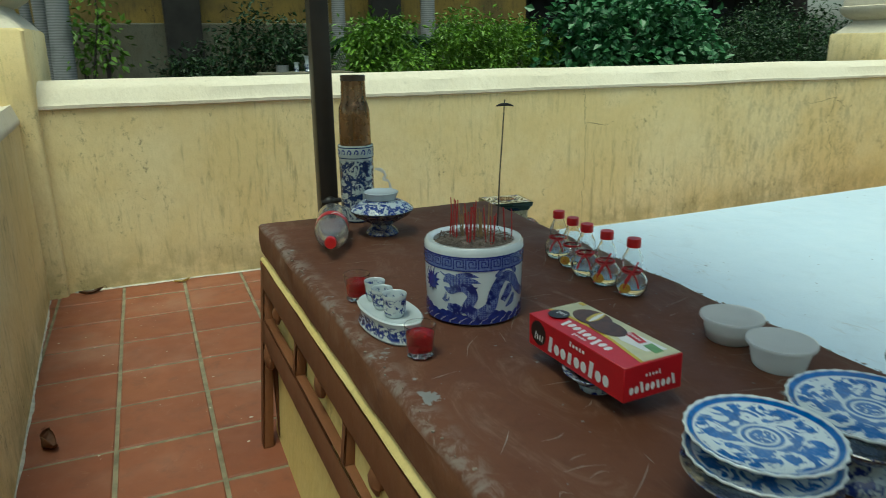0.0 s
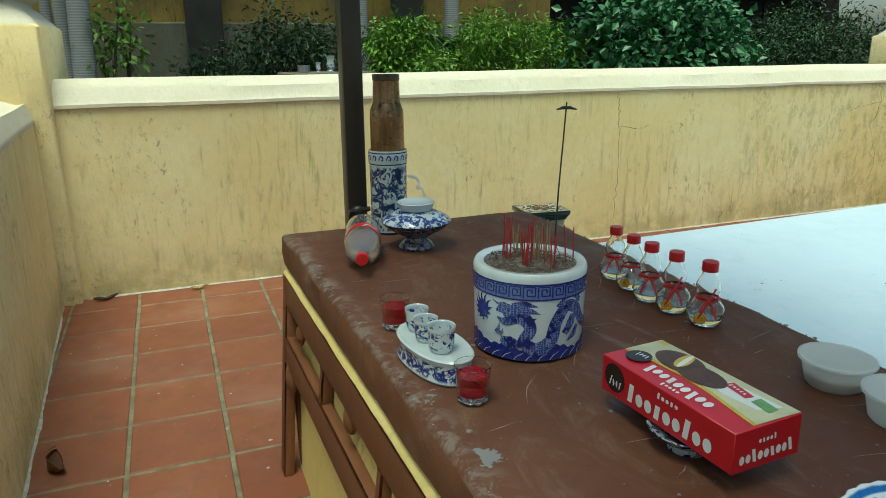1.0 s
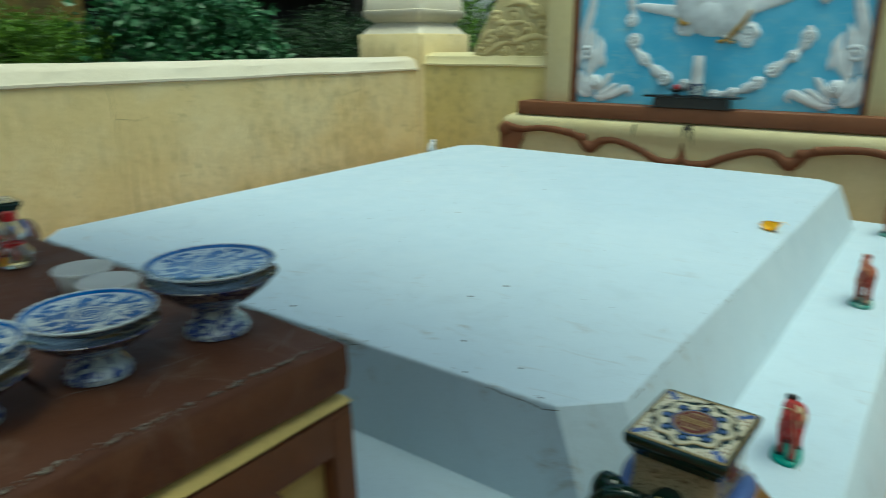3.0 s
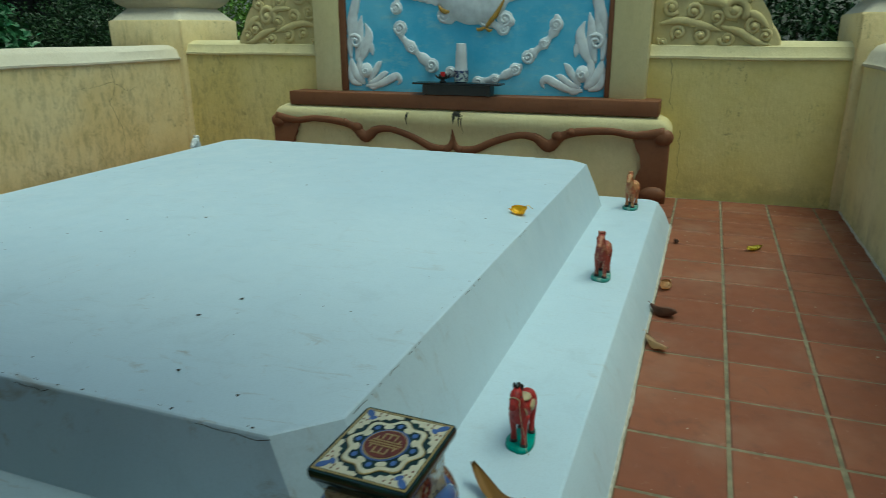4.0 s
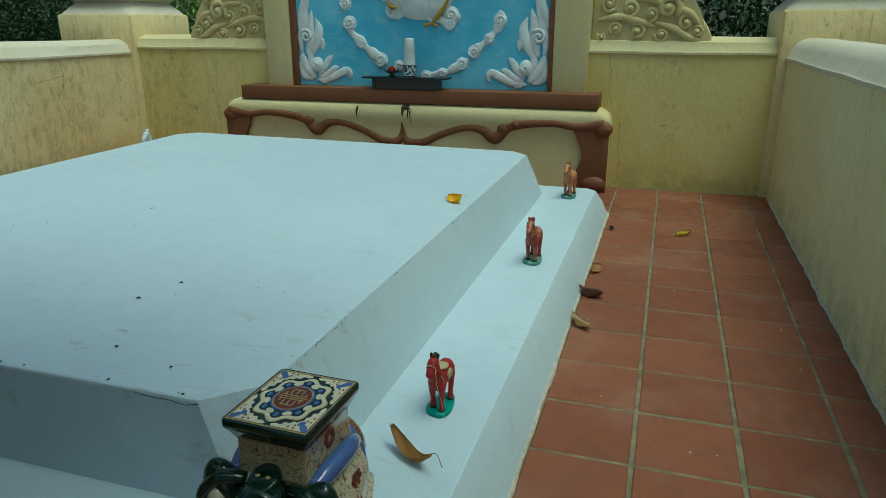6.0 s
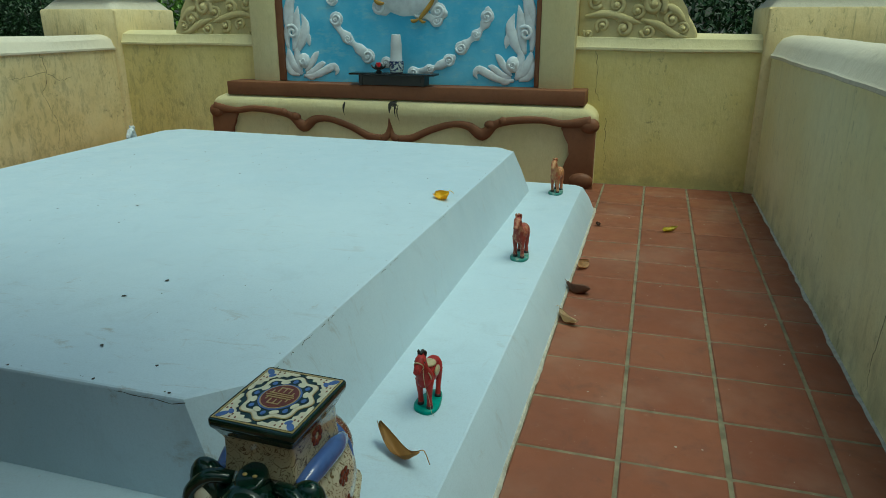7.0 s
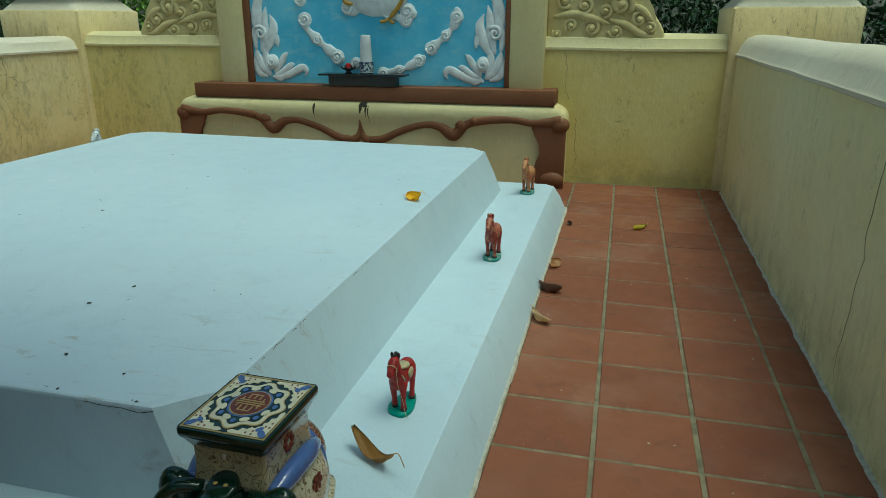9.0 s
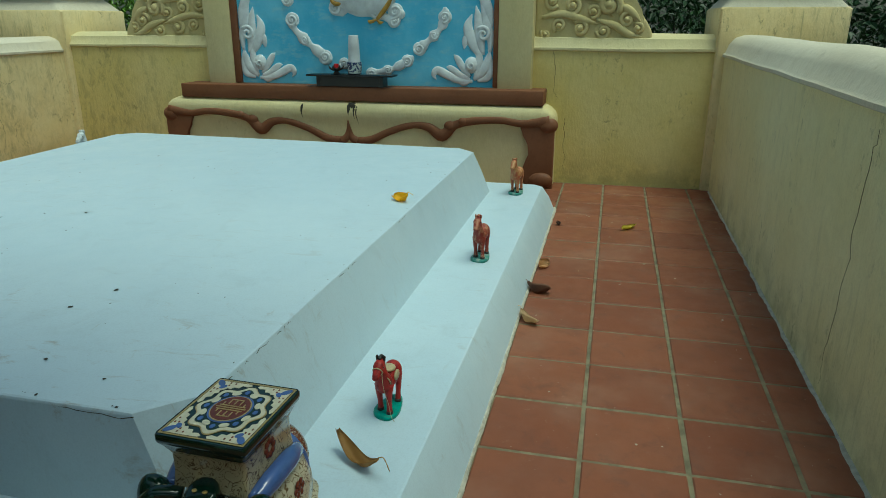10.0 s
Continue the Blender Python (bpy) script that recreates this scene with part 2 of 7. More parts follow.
def peony(scale, z0, z1, cover=0.5, extra=()):
    def f(n, p):
        z = n.split(p)[2]
        warp = n.noise(p, scale, 3, 0.6, 1.5)
        petals = n.ramp(n.voronoi(p, scale * 1.6, "DISTANCE_TO_EDGE"), 0.05, 0.16, 1.0, 0.0)
        blot = n.ramp(warp, cover - 0.02, cover + 0.03)
        veins = n.ramp(n.noise(p, scale * 4, 3, 0.7), 0.42, 0.5)
        m = n.math("MULTIPLY", n.math("MULTIPLY", blot, n.math("MAXIMUM", veins, petals)), band(n, z, z0, z1, 0.004))
        for a, b in extra:
            m = n.math("MAXIMUM", m, band(n, z, a, b, 0.0006))
        return m
    return f


def plate_pattern(n, p):
    x, y, z = n.split(p)
    r = n.math("SQRT", n.math("ADD", n.math("MULTIPLY", x, x), n.math("MULTIPLY", y, y)))
    blot = n.ramp(n.noise(p, 24, 4, 0.6, 2.4), 0.465, 0.495)
    swirl = n.math("MULTIPLY", blot, band(n, r, 0.031, 0.083, 0.003))
    swirl = n.math("MULTIPLY", swirl, n.ramp(n.noise(p, 260, 2), 0.30, 0.52, 0.88, 1.0))
    m = n.math("MAXIMUM", swirl, band(n, r, 0.0865, 0.0945, 0.0015))
    m = n.math("MAXIMUM", m, band(n, r, 0.021, 0.0265, 0.001))
    flower = n.math("MULTIPLY", band(n, r, 0.0, 0.017, 0.002), n.ramp(n.voronoi(p, 190), 0.30, 0.42))
    m = n.math("MAXIMUM", m, flower)
    return n.math("MULTIPLY", m, n.ramp(z, -0.012, -0.006))


def fretwork(n, p):
    return n.ramp(n.noise(p, 70, 4, 0.6, 1.8), 0.46, 0.52)


M_white = mat_plain("white_glaze", (0.64, 0.69, 0.69), 0.14, vary=0.08, bump=0.0, coat=0.3)
M_cobalt = mat_plain("cobalt_glaze", (0.022, 0.04, 0.26), 0.16, vary=0.45, scale=120, bump=0.0, coat=0.3)
M_cobaltpale = mat_plain("pale_cobalt_glaze", (0.16, 0.22, 0.50), 0.16, vary=0.4, scale=150, bump=0.0, coat=0.3)


def mat_scales():
    n = Nodes("cobalt_scale_paint")
    p = n.coord("Object")
    e = n.ramp(n.voronoi(p, 230, "DISTANCE_TO_EDGE", rnd=0.4), 0.04, 0.14)
    col = n.mix(e, (0.22, 0.28, 0.46), (0.022, 0.04, 0.23))
    col = n.mix(n.ramp(n.noise(p, 60, 3), 0.5, 0.62), col, (0.012, 0.02, 0.14))
    return n.done(col, 0.16, coat=0.3)


M_scales = mat_scales()
M_plate = porcelain("blue_white_plate", plate_pattern, (0.004, 0.080, 0.27), (0.66, 0.73, 0.73))
M_dishunder = porcelain("dark_dish_underside", fretwork, (0.012, 0.02, 0.08), (0.22, 0.19, 0.15))
M_vase = porcelain("blue_white_vase", peony(26, 0.012, 0.205, 0.455, ((0.0, 0.006), (0.212, 0.2155), (0.246, 0.2495))), (0.010, 0.024, 0.085), (0.44, 0.50, 0.48))
M_cup = porcelain("blue_white_cup", peony(42, 0.008, 0.040, 0.48))
M_tray = porcelain("blue_white_tray", peony(36, 0.006, 0.033, 0.46))
M_footdish = porcelain("blue_white_foot_dish", peony(34, 0.0, 0.2, 0.475), (0.014, 0.035, 0.17))
M_saucer = porcelain("blue_white_saucer", peony(40, -0.1, 0.1, 0.5))


def mat_glass(name, tint=(1, 1, 1), rough=0.02, ior=1.45):
    n = Nodes(name)
    n.bsdf.inputs["Transmission Weight"].default_value = 1.0
    n.bsdf.inputs["IOR"].default_value = ior
    return n.done(tint, rough)


M_glass = mat_glass("clear_glass", (0.99, 1.0, 0.99))
M_pet = mat_glass("clear_plastic", (0.97, 0.98, 0.98), 0.04, 1.30)
M_pet.node_tree.nodes["Principled BSDF"].inputs["Transmission Weight"].default_value = 0.95
M_juice = mat_glass("red_drink", (0.62, 0.012, 0.025), 0.0, 1.33)
M_juice.node_tree.nodes["Principled BSDF"].inputs["Transmission Weight"].default_value = 0.8
M_liquor = mat_glass("pale_liquor", (0.97, 0.95, 0.84), 0.0, 1.33)
M_rice = mat_plain("cooked_rice", (0.50, 0.42, 0.28), 0.8, vary=0.4, scale=160, bump=0.6)
M_redplastic = mat_plain("red_plastic", (0.55, 0.012, 0.016), 0.35, vary=0.12, scale=60)
M_ribbon = mat_plain("red_ribbon", (0.50, 0.015, 0.02), 0.5, vary=0.25, scale=200)
M_gold = mat_plain("yellow_foil", (0.62, 0.40, 0.05), 0.4, vary=0.3, scale=160)
M_redcard = mat_plain("red_printed_card", (0.50, 0.008, 0.018), 0.32, vary=0.1, scale=20, bump=0.0)
M_whitecard = mat_plain("white_print", (0.75, 0.75, 0.72), 0.35, vary=0.05, bump=0.0)
M_creamcard = mat_plain("cream_print", (0.62, 0.60, 0.36), 0.35, vary=0.25, scale=14, bump=0.0)
M_blackcard = mat_plain("black_print", (0.02, 0.012, 0.01), 0.35, vary=0.3, bump=0.0)
M_choc = mat_plain("brown_print", (0.10, 0.036, 0.014), 0.35, vary=0.55, scale=55, bump=0.0)
M_yellowcard = mat_plain("yellow_print", (0.62, 0.46, 0.05), 0.35, vary=0.2, bump=0.0)
M_greencard = mat_plain("green_print", (0.18, 0.36, 0.12), 0.35, vary=0.3, bump=0.0)
M_ash = mat_plain("incense_ash", (0.26, 0.21, 0.165), 0.95, vary=0.65, scale=130, bump=1.0)
M_stickred = mat_plain("red_incense_stick", (0.42, 0.02, 0.02), 0.7, vary=0.3, scale=200)
M_sticktan = mat_plain("tan_incense_stick", (0.36, 0.23, 0.10), 0.8, vary=0.3, scale=200)
M_dark = mat_plain("dark_paint", (0.025, 0.022, 0.018), 0.4, vary=0.3, scale=20)


def mat_brass():
    n = Nodes("tarnished_brass")
    p = n.coord("Object")
    z = n.stretch(p, (60, 60, 3))
    col = n.mix(n.ramp(n.noise(z, 1.0, 4), 0.3, 0.7), (0.34, 0.20, 0.105), (0.19, 0.108, 0.058))
    return n.done(col, n.ramp(n.noise(p, 30, 4), 0.3, 0.7, 0.20, 0.34), metal=1.0)


def mat_tub():
    n = Nodes("milky_plastic")
    p = n.coord("Object")
    n.bsdf.inputs["Transmission Weight"].default_value = 0.0
    n.bsdf.inputs["IOR"].default_value = 1.03
    return n.done(n.mix(n.ramp(n.noise(p, 25, 3), 0.3, 0.7), (0.97, 0.98, 0.95), (0.93, 0.94, 0.91)), 0.25)


M_brass = mat_brass()
M_tub = mat_tub()
nt = M_tub.node_tree
out = nt.nodes["Material Output"]
thin = nt.nodes.new("ShaderNodeBsdfTranslucent")
thin.inputs["Color"].default_value = (0.93, 0.94, 0.91, 1)
clear = nt.nodes.new("ShaderNodeBsdfTransparent")
milky, film_mix = nt.nodes.new("ShaderNodeMixShader"), nt.nodes.new("ShaderNodeMixShader")
milky.inputs[0].default_value, film_mix.inputs[0].default_value = 0.55, 0.32
nt.links.new(nt.nodes["Principled BSDF"].outputs[0], milky.inputs[1])
nt.links.new(thin.outputs[0], milky.inputs[2])
nt.links.new(milky.outputs[0], film_mix.inputs[1])
nt.links.new(clear.outputs[0], film_mix.inputs[2])
nt.links.new(film_mix.outputs[0], out.inputs["Surface"])

# ---- building helpers ----
def part(name, bm, material, parent=None, label="", smooth=False, kind=""):
    """Links a bmesh as one mesh object, under parent where one is given."""
    me = bpy.data.meshes.new(name)
    bmesh.ops.recalc_face_normals(bm, faces=bm.faces[:]) if len(bm.faces) < 60000 else None
    bm.to_mesh(me)
    bm.free()
    for m in material if isinstance(material, (list, tuple)) else (material,):
        me.materials.append(m)
    if smooth:
        for f in me.polygons:
            f.use_smooth = True
        if smooth != "all":
            me.set_sharp_from_angle(angle=radians(12 if smooth == "crisp" else 38))
    ob = new(name, me)
    if parent is not None:
        ob.parent = parent
    return tagged(ob, label=label, kind=kind)


def thing(name, label, category, m=None, group="", kind=""):
    ob = new(name)
    ob.empty_display_size = 0.05
    if m is not None:
        ob.matrix_world = m
    return tagged(ob, label, category, group, kind)


def add_box(bm, lo, hi, bevel=0.0, seg=2, mi=0):
    lo, hi = Vector(lo), Vector(hi)
    v = [bm.verts.new((x, y, z)) for x in (lo.x, hi.x) for y in (lo.y, hi.y) for z in (lo.z, hi.z)]
    fs = [bm.faces.new([v[i] for i in q]) for q in ((0, 1, 3, 2), (4, 6, 7, 5), (0, 4, 5, 1), (2, 3, 7, 6), (0, 2, 6, 4), (1, 5, 7, 3))]
    for f in fs:
        f.material_index = mi
    if bevel:
        es = list({e for f in fs for e in f.edges})
        bmesh.ops.bevel(bm, geom=es, offset=bevel, segments=seg, profile=0.5, affect="EDGES", material=mi)
    return bm


def box(lo, hi, bevel=0.0, seg=2):
    return add_box(bmesh.new(), lo, hi, bevel, seg)


def add_loft(bm, rings, close=True, caps=True, mi=0):
    """Skins rings of points (equal counts) in order."""
    vs = [[bm.verts.new(p) for p in r] for r in rings]
    n = len(vs[0])
    for a, b in zip(vs, vs[1:]):
        for i in range(n if close else n - 1):
            j = (i + 1) % n
            f = bm.faces.new((a[i], a[j], b[j], b[i]))
            f.material_index = mi
    if caps and close:
        for r in (vs[0][::-1], vs[-1]):
            f = bm.faces.new(r)
            f.material_index = mi
    return bm


def loft(rings, close=True, caps=True):
    return add_loft(bmesh.new(), rings, close, caps)


def circle(r, z, n=32, cx=0.0, cy=0.0, wave=0.0, lobes=0):
    out = []
    for i in range(n):
        a = 2 * math.pi * i / n
        q = r * (1 + wave * math.cos(lobes * a))
        out.append((cx + q * math.cos(a), cy + q * math.sin(a), z))
    return out


def add_lathe(bm, prof, n=32, m=None, mi=0, caps=True):
    rings = [circle(max(r, 1e-4), z, n) for r, z in prof]
    if m is not None:
        rings = [[tuple(m @ Vector(p)) for p in r] for r in rings]
    return add_loft(bm, rings, True, caps, mi)


def lathe(prof, n=32, m=None, caps=True):
    return add_lathe(bmesh.new(), prof, n, m, 0, caps)


def smooth_path(pts, per=6):
    """A Catmull-Rom line through the points."""
    P = [Vector(p) for p in pts]
    P = [2 * P[0] - P[1]] + P + [2 * P[-1] - P[-2]]
    out = []
    for i in range(1, len(P) - 2):
        for k in range(per):
            t = k / per
            a, b, c, d = P[i - 1:i + 3]
            out.append(0.5 * (2 * b + (c - a) * t + (2 * a - 5 * b + 4 * c - d) * t * t + (3 * b - a - 3 * c + d) * t ** 3))
    return out + [P[-2]]


def add_tube(bm, pts, radii, n=8, mi=0, flat=1.0, up=None):
    """A tapered tube; flat < 1 squashes it along up."""
    P = [Vector(p) for p in pts]
    R = radii if isinstance(radii, (list, tuple)) else [radii] * len(P)
    if len(R) != len(P):
        R = [R[0] + (R[-1] - R[0]) * i / (len(P) - 1) for i in range(len(P))] if len(R) == 2 else [np.interp(i / (len(P) - 1), np.linspace(0, 1, len(R)), R) for i in range(len(P))]
    rings, ref = [], Vector(up) if up is not None else None
    for i, p in enumerate(P):
        d = (P[min(i + 1, len(P) - 1)] - P[max(i - 1, 0)]).normalized()
        if ref is None:
            ref = d.orthogonal().normalized()
        a = (ref - d * ref.dot(d))
        a = a.normalized() if a.length > 1e-6 else d.orthogonal().normalized()
        b = d.cross(a)
        if up is None:
            ref = a
        rings.append([tuple(p + a * (math.cos(2 * math.pi * k / n) * R[i] * flat) + b * (math.sin(2 * math.pi * k / n) * R[i])) for k in range(n)])
    return add_loft(bm, rings, True, True, mi)


def add_ball(bm, c, r, u=14, v=8, mi=0, m=None):
    """An ellipsoid with radii r at c (turned by m)."""
    r = (r, r, r) if isinstance(r, (int, float)) else r
    rings = []
    for j in range(v + 1):
        t = math.pi * (0.02 + 0.96 * j / v)
        ring = []
        for i in range(u):
            a = 2 * math.pi * i / u
            p = Vector((r[0] * math.sin(t) * math.cos(a), r[1] * math.sin(t) * math.sin(a), -r[2] * math.cos(t)))
            ring.append(tuple((m @ p if m is not None else p) + Vector(c)))
        rings.append(ring)
    return add_loft(bm, rings, True, True, mi)


def add_poly(bm, pts, depth, mi=0):
    """A flat outline (points) pushed out by the vector depth."""
    a = [bm.verts.new(p) for p in pts]
    b = [bm.verts.new(Vector(p) + Vector(depth)) for p in pts]
    n = len(a)
    for i in range(n):
        bm.faces.new((a[i], a[(i + 1) % n], b[(i + 1) % n], b[i])).material_index = mi
    bm.faces.new(b).material_index = mi
    bm.faces.new(a[::-1]).material_index = mi
    return bm





# ---- the enclosure ----
X0, X1, Y0, Y1 = -0.44, 5.89, -1.335, 4.08     # inner faces of the four walls
ground = part("ground", box((-300, -300, -0.45), (300, 300, -0.12)), M_soil)
tagged(ground, "dark shaded garden soil around the enclosure", "ground", kind="structure")


def wall_with_cap(name, a, b, inward, z_cap, z_top, thick=0.32, body=None, cap=None, lip=0.013):
    """A plastered wall from a to b (inner face), with a rounded pale coping."""
    a, b, inn = Vector((*a, 0)), Vector((*b, 0)), Vector((*inward, 0))
    n = max(8, int((b - a).length / 0.12))
    base = thing(name, "weathered yellow plastered low wall with rounded coping", "wall", kind="structure")
    prof = [(0.0, -0.3), (0.0, z_cap), (-thick, z_cap), (-thick, -0.3)]
    capp = [(0.002, z_cap - 0.004), (lip, z_cap + 0.002), (lip, z_cap + 0.018), (-0.001, z_cap + 0.030), (-0.02, z_cap + 0.085), (-0.055, z_top - 0.022), (-0.11, z_top - 0.003), (-0.16, z_top), (-0.21, z_top - 0.004), (-0.27, z_top - 0.025), (-thick, z_cap + 0.05), (-thick - 0.02, z_cap + 0.004), (-thick, z_cap - 0.004)]
    for nm, pr, mat, wob in (("wall_body", prof, body or M_wall, 0.0), ("coping", capp, cap or M_cap, 0.006)):
        rings = []
        for i in range(n + 1):
            o = a.lerp(b, i / n)
            rings.append([tuple(o + inn * u + Vector((0, 0, z)) + Vector((0, 0, wob * noise.noise(o * 2.3 + Vector((u * 7, 0, z * 5)))))) for u, z in pr])
        part(nm, loft(rings), mat, base, smooth=True)
    return base


wall_with_cap("wall_north", (X0 - 0.3, Y1), (X1 + 0.2, Y1), (0, -1), 0.938, 1.068)
wall_with_cap("wall_south", (X0 - 0.3, Y0), (X1 + 0.2, Y0), (0, 1), 0.955, 1.105, body=M_wallsouth)
wall_with_cap("wall_east", (X1, Y0 - 0.2), (X1, Y1 + 0.2), (-1, 0), 0.985, 1.105, body=M_wallclean, cap=M_capyellow)
wall_with_cap("wall_west", (-0.365, 1.75), (-0.48, Y1 + 0.2), (1, 0.046), 0.885, 0.985, lip=0.004)
wall_with_cap("wall_west_far", (X0, Y0 - 0.2), (X0, -0.9), (1, 0), 0.965, 1.11)


def pillar(name, cx, cy, up=0.0):
    """A square corner pillar: block, sloped shoulder, neck and swelling lotus cushion."""
    base = thing(name, "square yellow plastered corner pillar with swelling head", "pillar", kind="structure")

    def sq(h, z, r=0.02, k=3):
        out = []
        for sx, sy, a0 in ((1, 1, 0), (-1, 1, 90), (-1, -1, 180), (1, -1, 270)):
            for i in range(k + 1):
                t = radians(a0 + 90 * i / k)
                out.append((cx + sx * (h - r) + r * math.cos(t), cy + sy * (h - r) + r * math.sin(t), z))
        return out
    part("shaft", loft([sq(0.41, -0.3), sq(0.41, 1.0), sq(0.412, 1.268 + up), sq(0.402, 1.282 + up, 0.03)]), M_wall, base, smooth=True)
    head = [(0.40, 1.2821), (0.385, 1.30), (0.345, 1.345), (0.312, 1.375), (0.305, 1.39), (0.325, 1.40), (0.365, 1.43), (0.388, 1.465), (0.392, 1.49), (0.39, 1.505), (0.375, 1.51), (0.37, 1.60), (0.33, 1.66), (0.2, 1.70), (0.05, 1.72)]
    part("head", loft([sq(h, z + up, min(0.06, h * 0.6), 4) for h, z in head]), M_cap, base, smooth=True)
    return base


for nm, x, y in (("pillar_north_east", 5.84 + 0.41, 4.03 + 0.41), ("pillar_south_east", 5.84 + 0.41, -1.275 - 0.41), ("pillar_north_west", -0.385 - 0.41, 4.02 + 0.41), ("pillar_south_west", -0.385 - 0.41, -1.275 - 0.41)):
    pillar(nm, x, y, 0.03 if nm == "pillar_north_west" else 0.0)

# mortar bed under the tiles
floor = part("floor", box((X0 - 1.9, Y0 - 0.02, -0.12), (X1 + 0.02, Y1 + 0.02, -0.004)), M_grout)
tagged(floor, "terracotta tiled floor with sandy grout joints", "floor", kind="structure")

# ---- the tomb: lower ledge and raised slab ----
tomb = thing("tomb", "pale blue painted stepped tomb slab with cut corners", "tomb")


def cut_rect(x0, x1, y0, y1, c, z, sag=0.0):
    """A rectangle with cut corners, walked round."""
    return [(x0 + c, y0, z), (x1 - c, y0, z), (x1, y0 + c, z), (x1, y1 - c, z), (x1 - c, y1, z), (x0 + c, y1, z), (x0, y1 - c, z), (x0, y0 + c, z)]


def skewed(x0, x1, y0, y1, c, z, skew=0.036):
    """The slab's outline: its far end and north side are not quite square."""
    return [(x + (skew * (y - 0.2) if x > 3 else 0.0), y + (skew * (x - 4.6) if y > 1.5 else 0.0), zz) for x, y, zz in cut_rect(x0, x1, y0, y1, c, z)]


LZ, SZ = 0.171, 0.425
ledge = loft([cut_rect(1.15, 5.06, -0.285, 3.225, 0.05, -0.01), cut_rect(1.15, 5.035, -0.24, 3.185, 0.05, 0.10), cut_rect(1.15, 5.01, -0.200, 3.15, 0.05, LZ - 0.007), cut_rect(1.153, 5.007, -0.196, 3.147, 0.05, LZ - 0.002), cut_rect(1.158, 5.0, -0.19, 3.14, 0.05, LZ)])
part("ledge", ledge, M_tomb, tomb, smooth="crisp")
rings = [skewed(1.575, 4.87, 0.108, 2.93, 0.115, LZ - 0.02), skewed(1.583, 4.835, 0.165, 2.872, 0.112, 0.31), skewed(1.592, 4.807, 0.210, 2.827, 0.109, SZ - 0.007), skewed(1.594, 4.805, 0.212, 2.825, 0.108, SZ - 0.002), skewed(1.599, 4.800, 0.217, 2.82, 0.105, SZ)]
rings += [skewed(1.603 + 1.4 * k, 4.796 - 1.4 * k, 0.221 + 1.15 * k, 2.816 - 1.15 * k, 0.105, SZ + 0.0005 + 0.008 * (1 - (1 - k) ** 2)) for k in (0.2, 0.5, 0.8, 0.99)]
part("slab", loft(rings), M_tomb, tomb, smooth="crisp")

# ---- the offering table ----
TX0, TX1, TY0, TY1, TZ = 0.367, 1.148, 0.487, 2.335, 0.697
table = thing("offering_table", "worn red-brown cement offering table with yellow recessed panels", "table", Matrix.Translation(((TX0 + TX1) / 2, (TY0 + TY1) / 2, 0)))
T_INV = Matrix.Translation((-(TX0 + TX1) / 2, -(TY0 + TY1) / 2, 0))


def table_part(name, bm, mat, label="", smooth=False):
    bmesh.ops.transform(bm, matrix=T_INV, verts=bm.verts[:])
    return part(name, bm, mat, table, label, smooth)


def slab_ring(d, z, step=0.055, wob=0.0):
    """The top's outline, inset by d, in many short pieces so that its edge can wander."""
    c = [(TX0 + d, TY0 + d), (TX1 - d, TY0 + d), (TX1 - d, TY1 - d), (TX0 + d, TY1 - d)]
    cnt = [16, 36, 16, 36]
    out = []
    for i in range(4):
        a, b = Vector(c[i]), Vector(c[(i + 1) % 4])
        for k in range(cnt[i]):
            p = a.lerp(b, k / cnt[i])
            if p.x < 0.75:
                p.x += 0.02 * (TY1 - p.y) - 0.006
            q = Vector((p.x, p.y, z)) + Vector((1, 1, 0.5)) * (wob * noise.noise(Vector((p.x * 9, p.y * 9, z * 40))))
            out.append(tuple(q))
    return out


top = loft([slab_ring(0.022, 0.598), slab_ring(0.004, 0.606, wob=0.003), slab_ring(0.0, 0.64, wob=0.004), slab_ring(0.002, 0.686, wob=0.005), slab_ring(0.008, 0.6935, wob=0.006), slab_ring(0.02, TZ, wob=0.0), slab_ring(0.16, TZ + 0.0005), slab_ring(0.33, TZ + 0.0005)])
table_part("tabletop", top, [M_tabletop], smooth=True)
band = loft([slab_ring(0.03, 0.578), slab_ring(0.004, 0.576), slab_ring(-0.002, 0.580, wob=0.002), slab_ring(0.004, 0.588, wob=0.003), slab_ring(0.03, 0.5978)])
table_part("band", band, M_tableyellow, "pale yellow moulded band", smooth=True)


def face_point(face, s, z, out):
    """A place on one side of the body: s along it, out from its face; the sides flare towards the floor."""
    fl = 0.045 * (0.57 - z) / 0.57
    if face == "west":
        return (TX0 - 0.008 + 0.02 * (TY1 - s) - fl * 1.3 - out, s - 0.16 * (0.57 - z) * (s > 2.2), z)
    if face == "east":
        return (TX1 + 0.002 + out, s, z)
    if face == "south":
        return (s, TY0 - 0.002 - fl * 0.4 - out, z)
    return (s, TY1 + 0.002 - 0.16 * (0.57 - z) + out, z)


def lattice(face, s0, s1, z0, z1, out=0.0, deep=0.03):
    bm = bmesh.new()
    pts = [face_point(face, s, z, o) for o in (-deep, out) for z in (z0, z1) for s in (s0, s1)]
    v = [bm.verts.new(p) for p in pts]
    for q in ((0, 1, 3, 2), (4, 5, 7, 6), (0, 1, 5, 4), (2, 3, 7, 6), (0, 2, 6, 4), (1, 3, 7, 5)):
        bm.faces.new([v[i] for i in q])
    bmesh.ops.bevel(bm, geom=bm.edges[:], offset=0.004, segments=2, profile=0.5, affect="EDGES")
    return bm


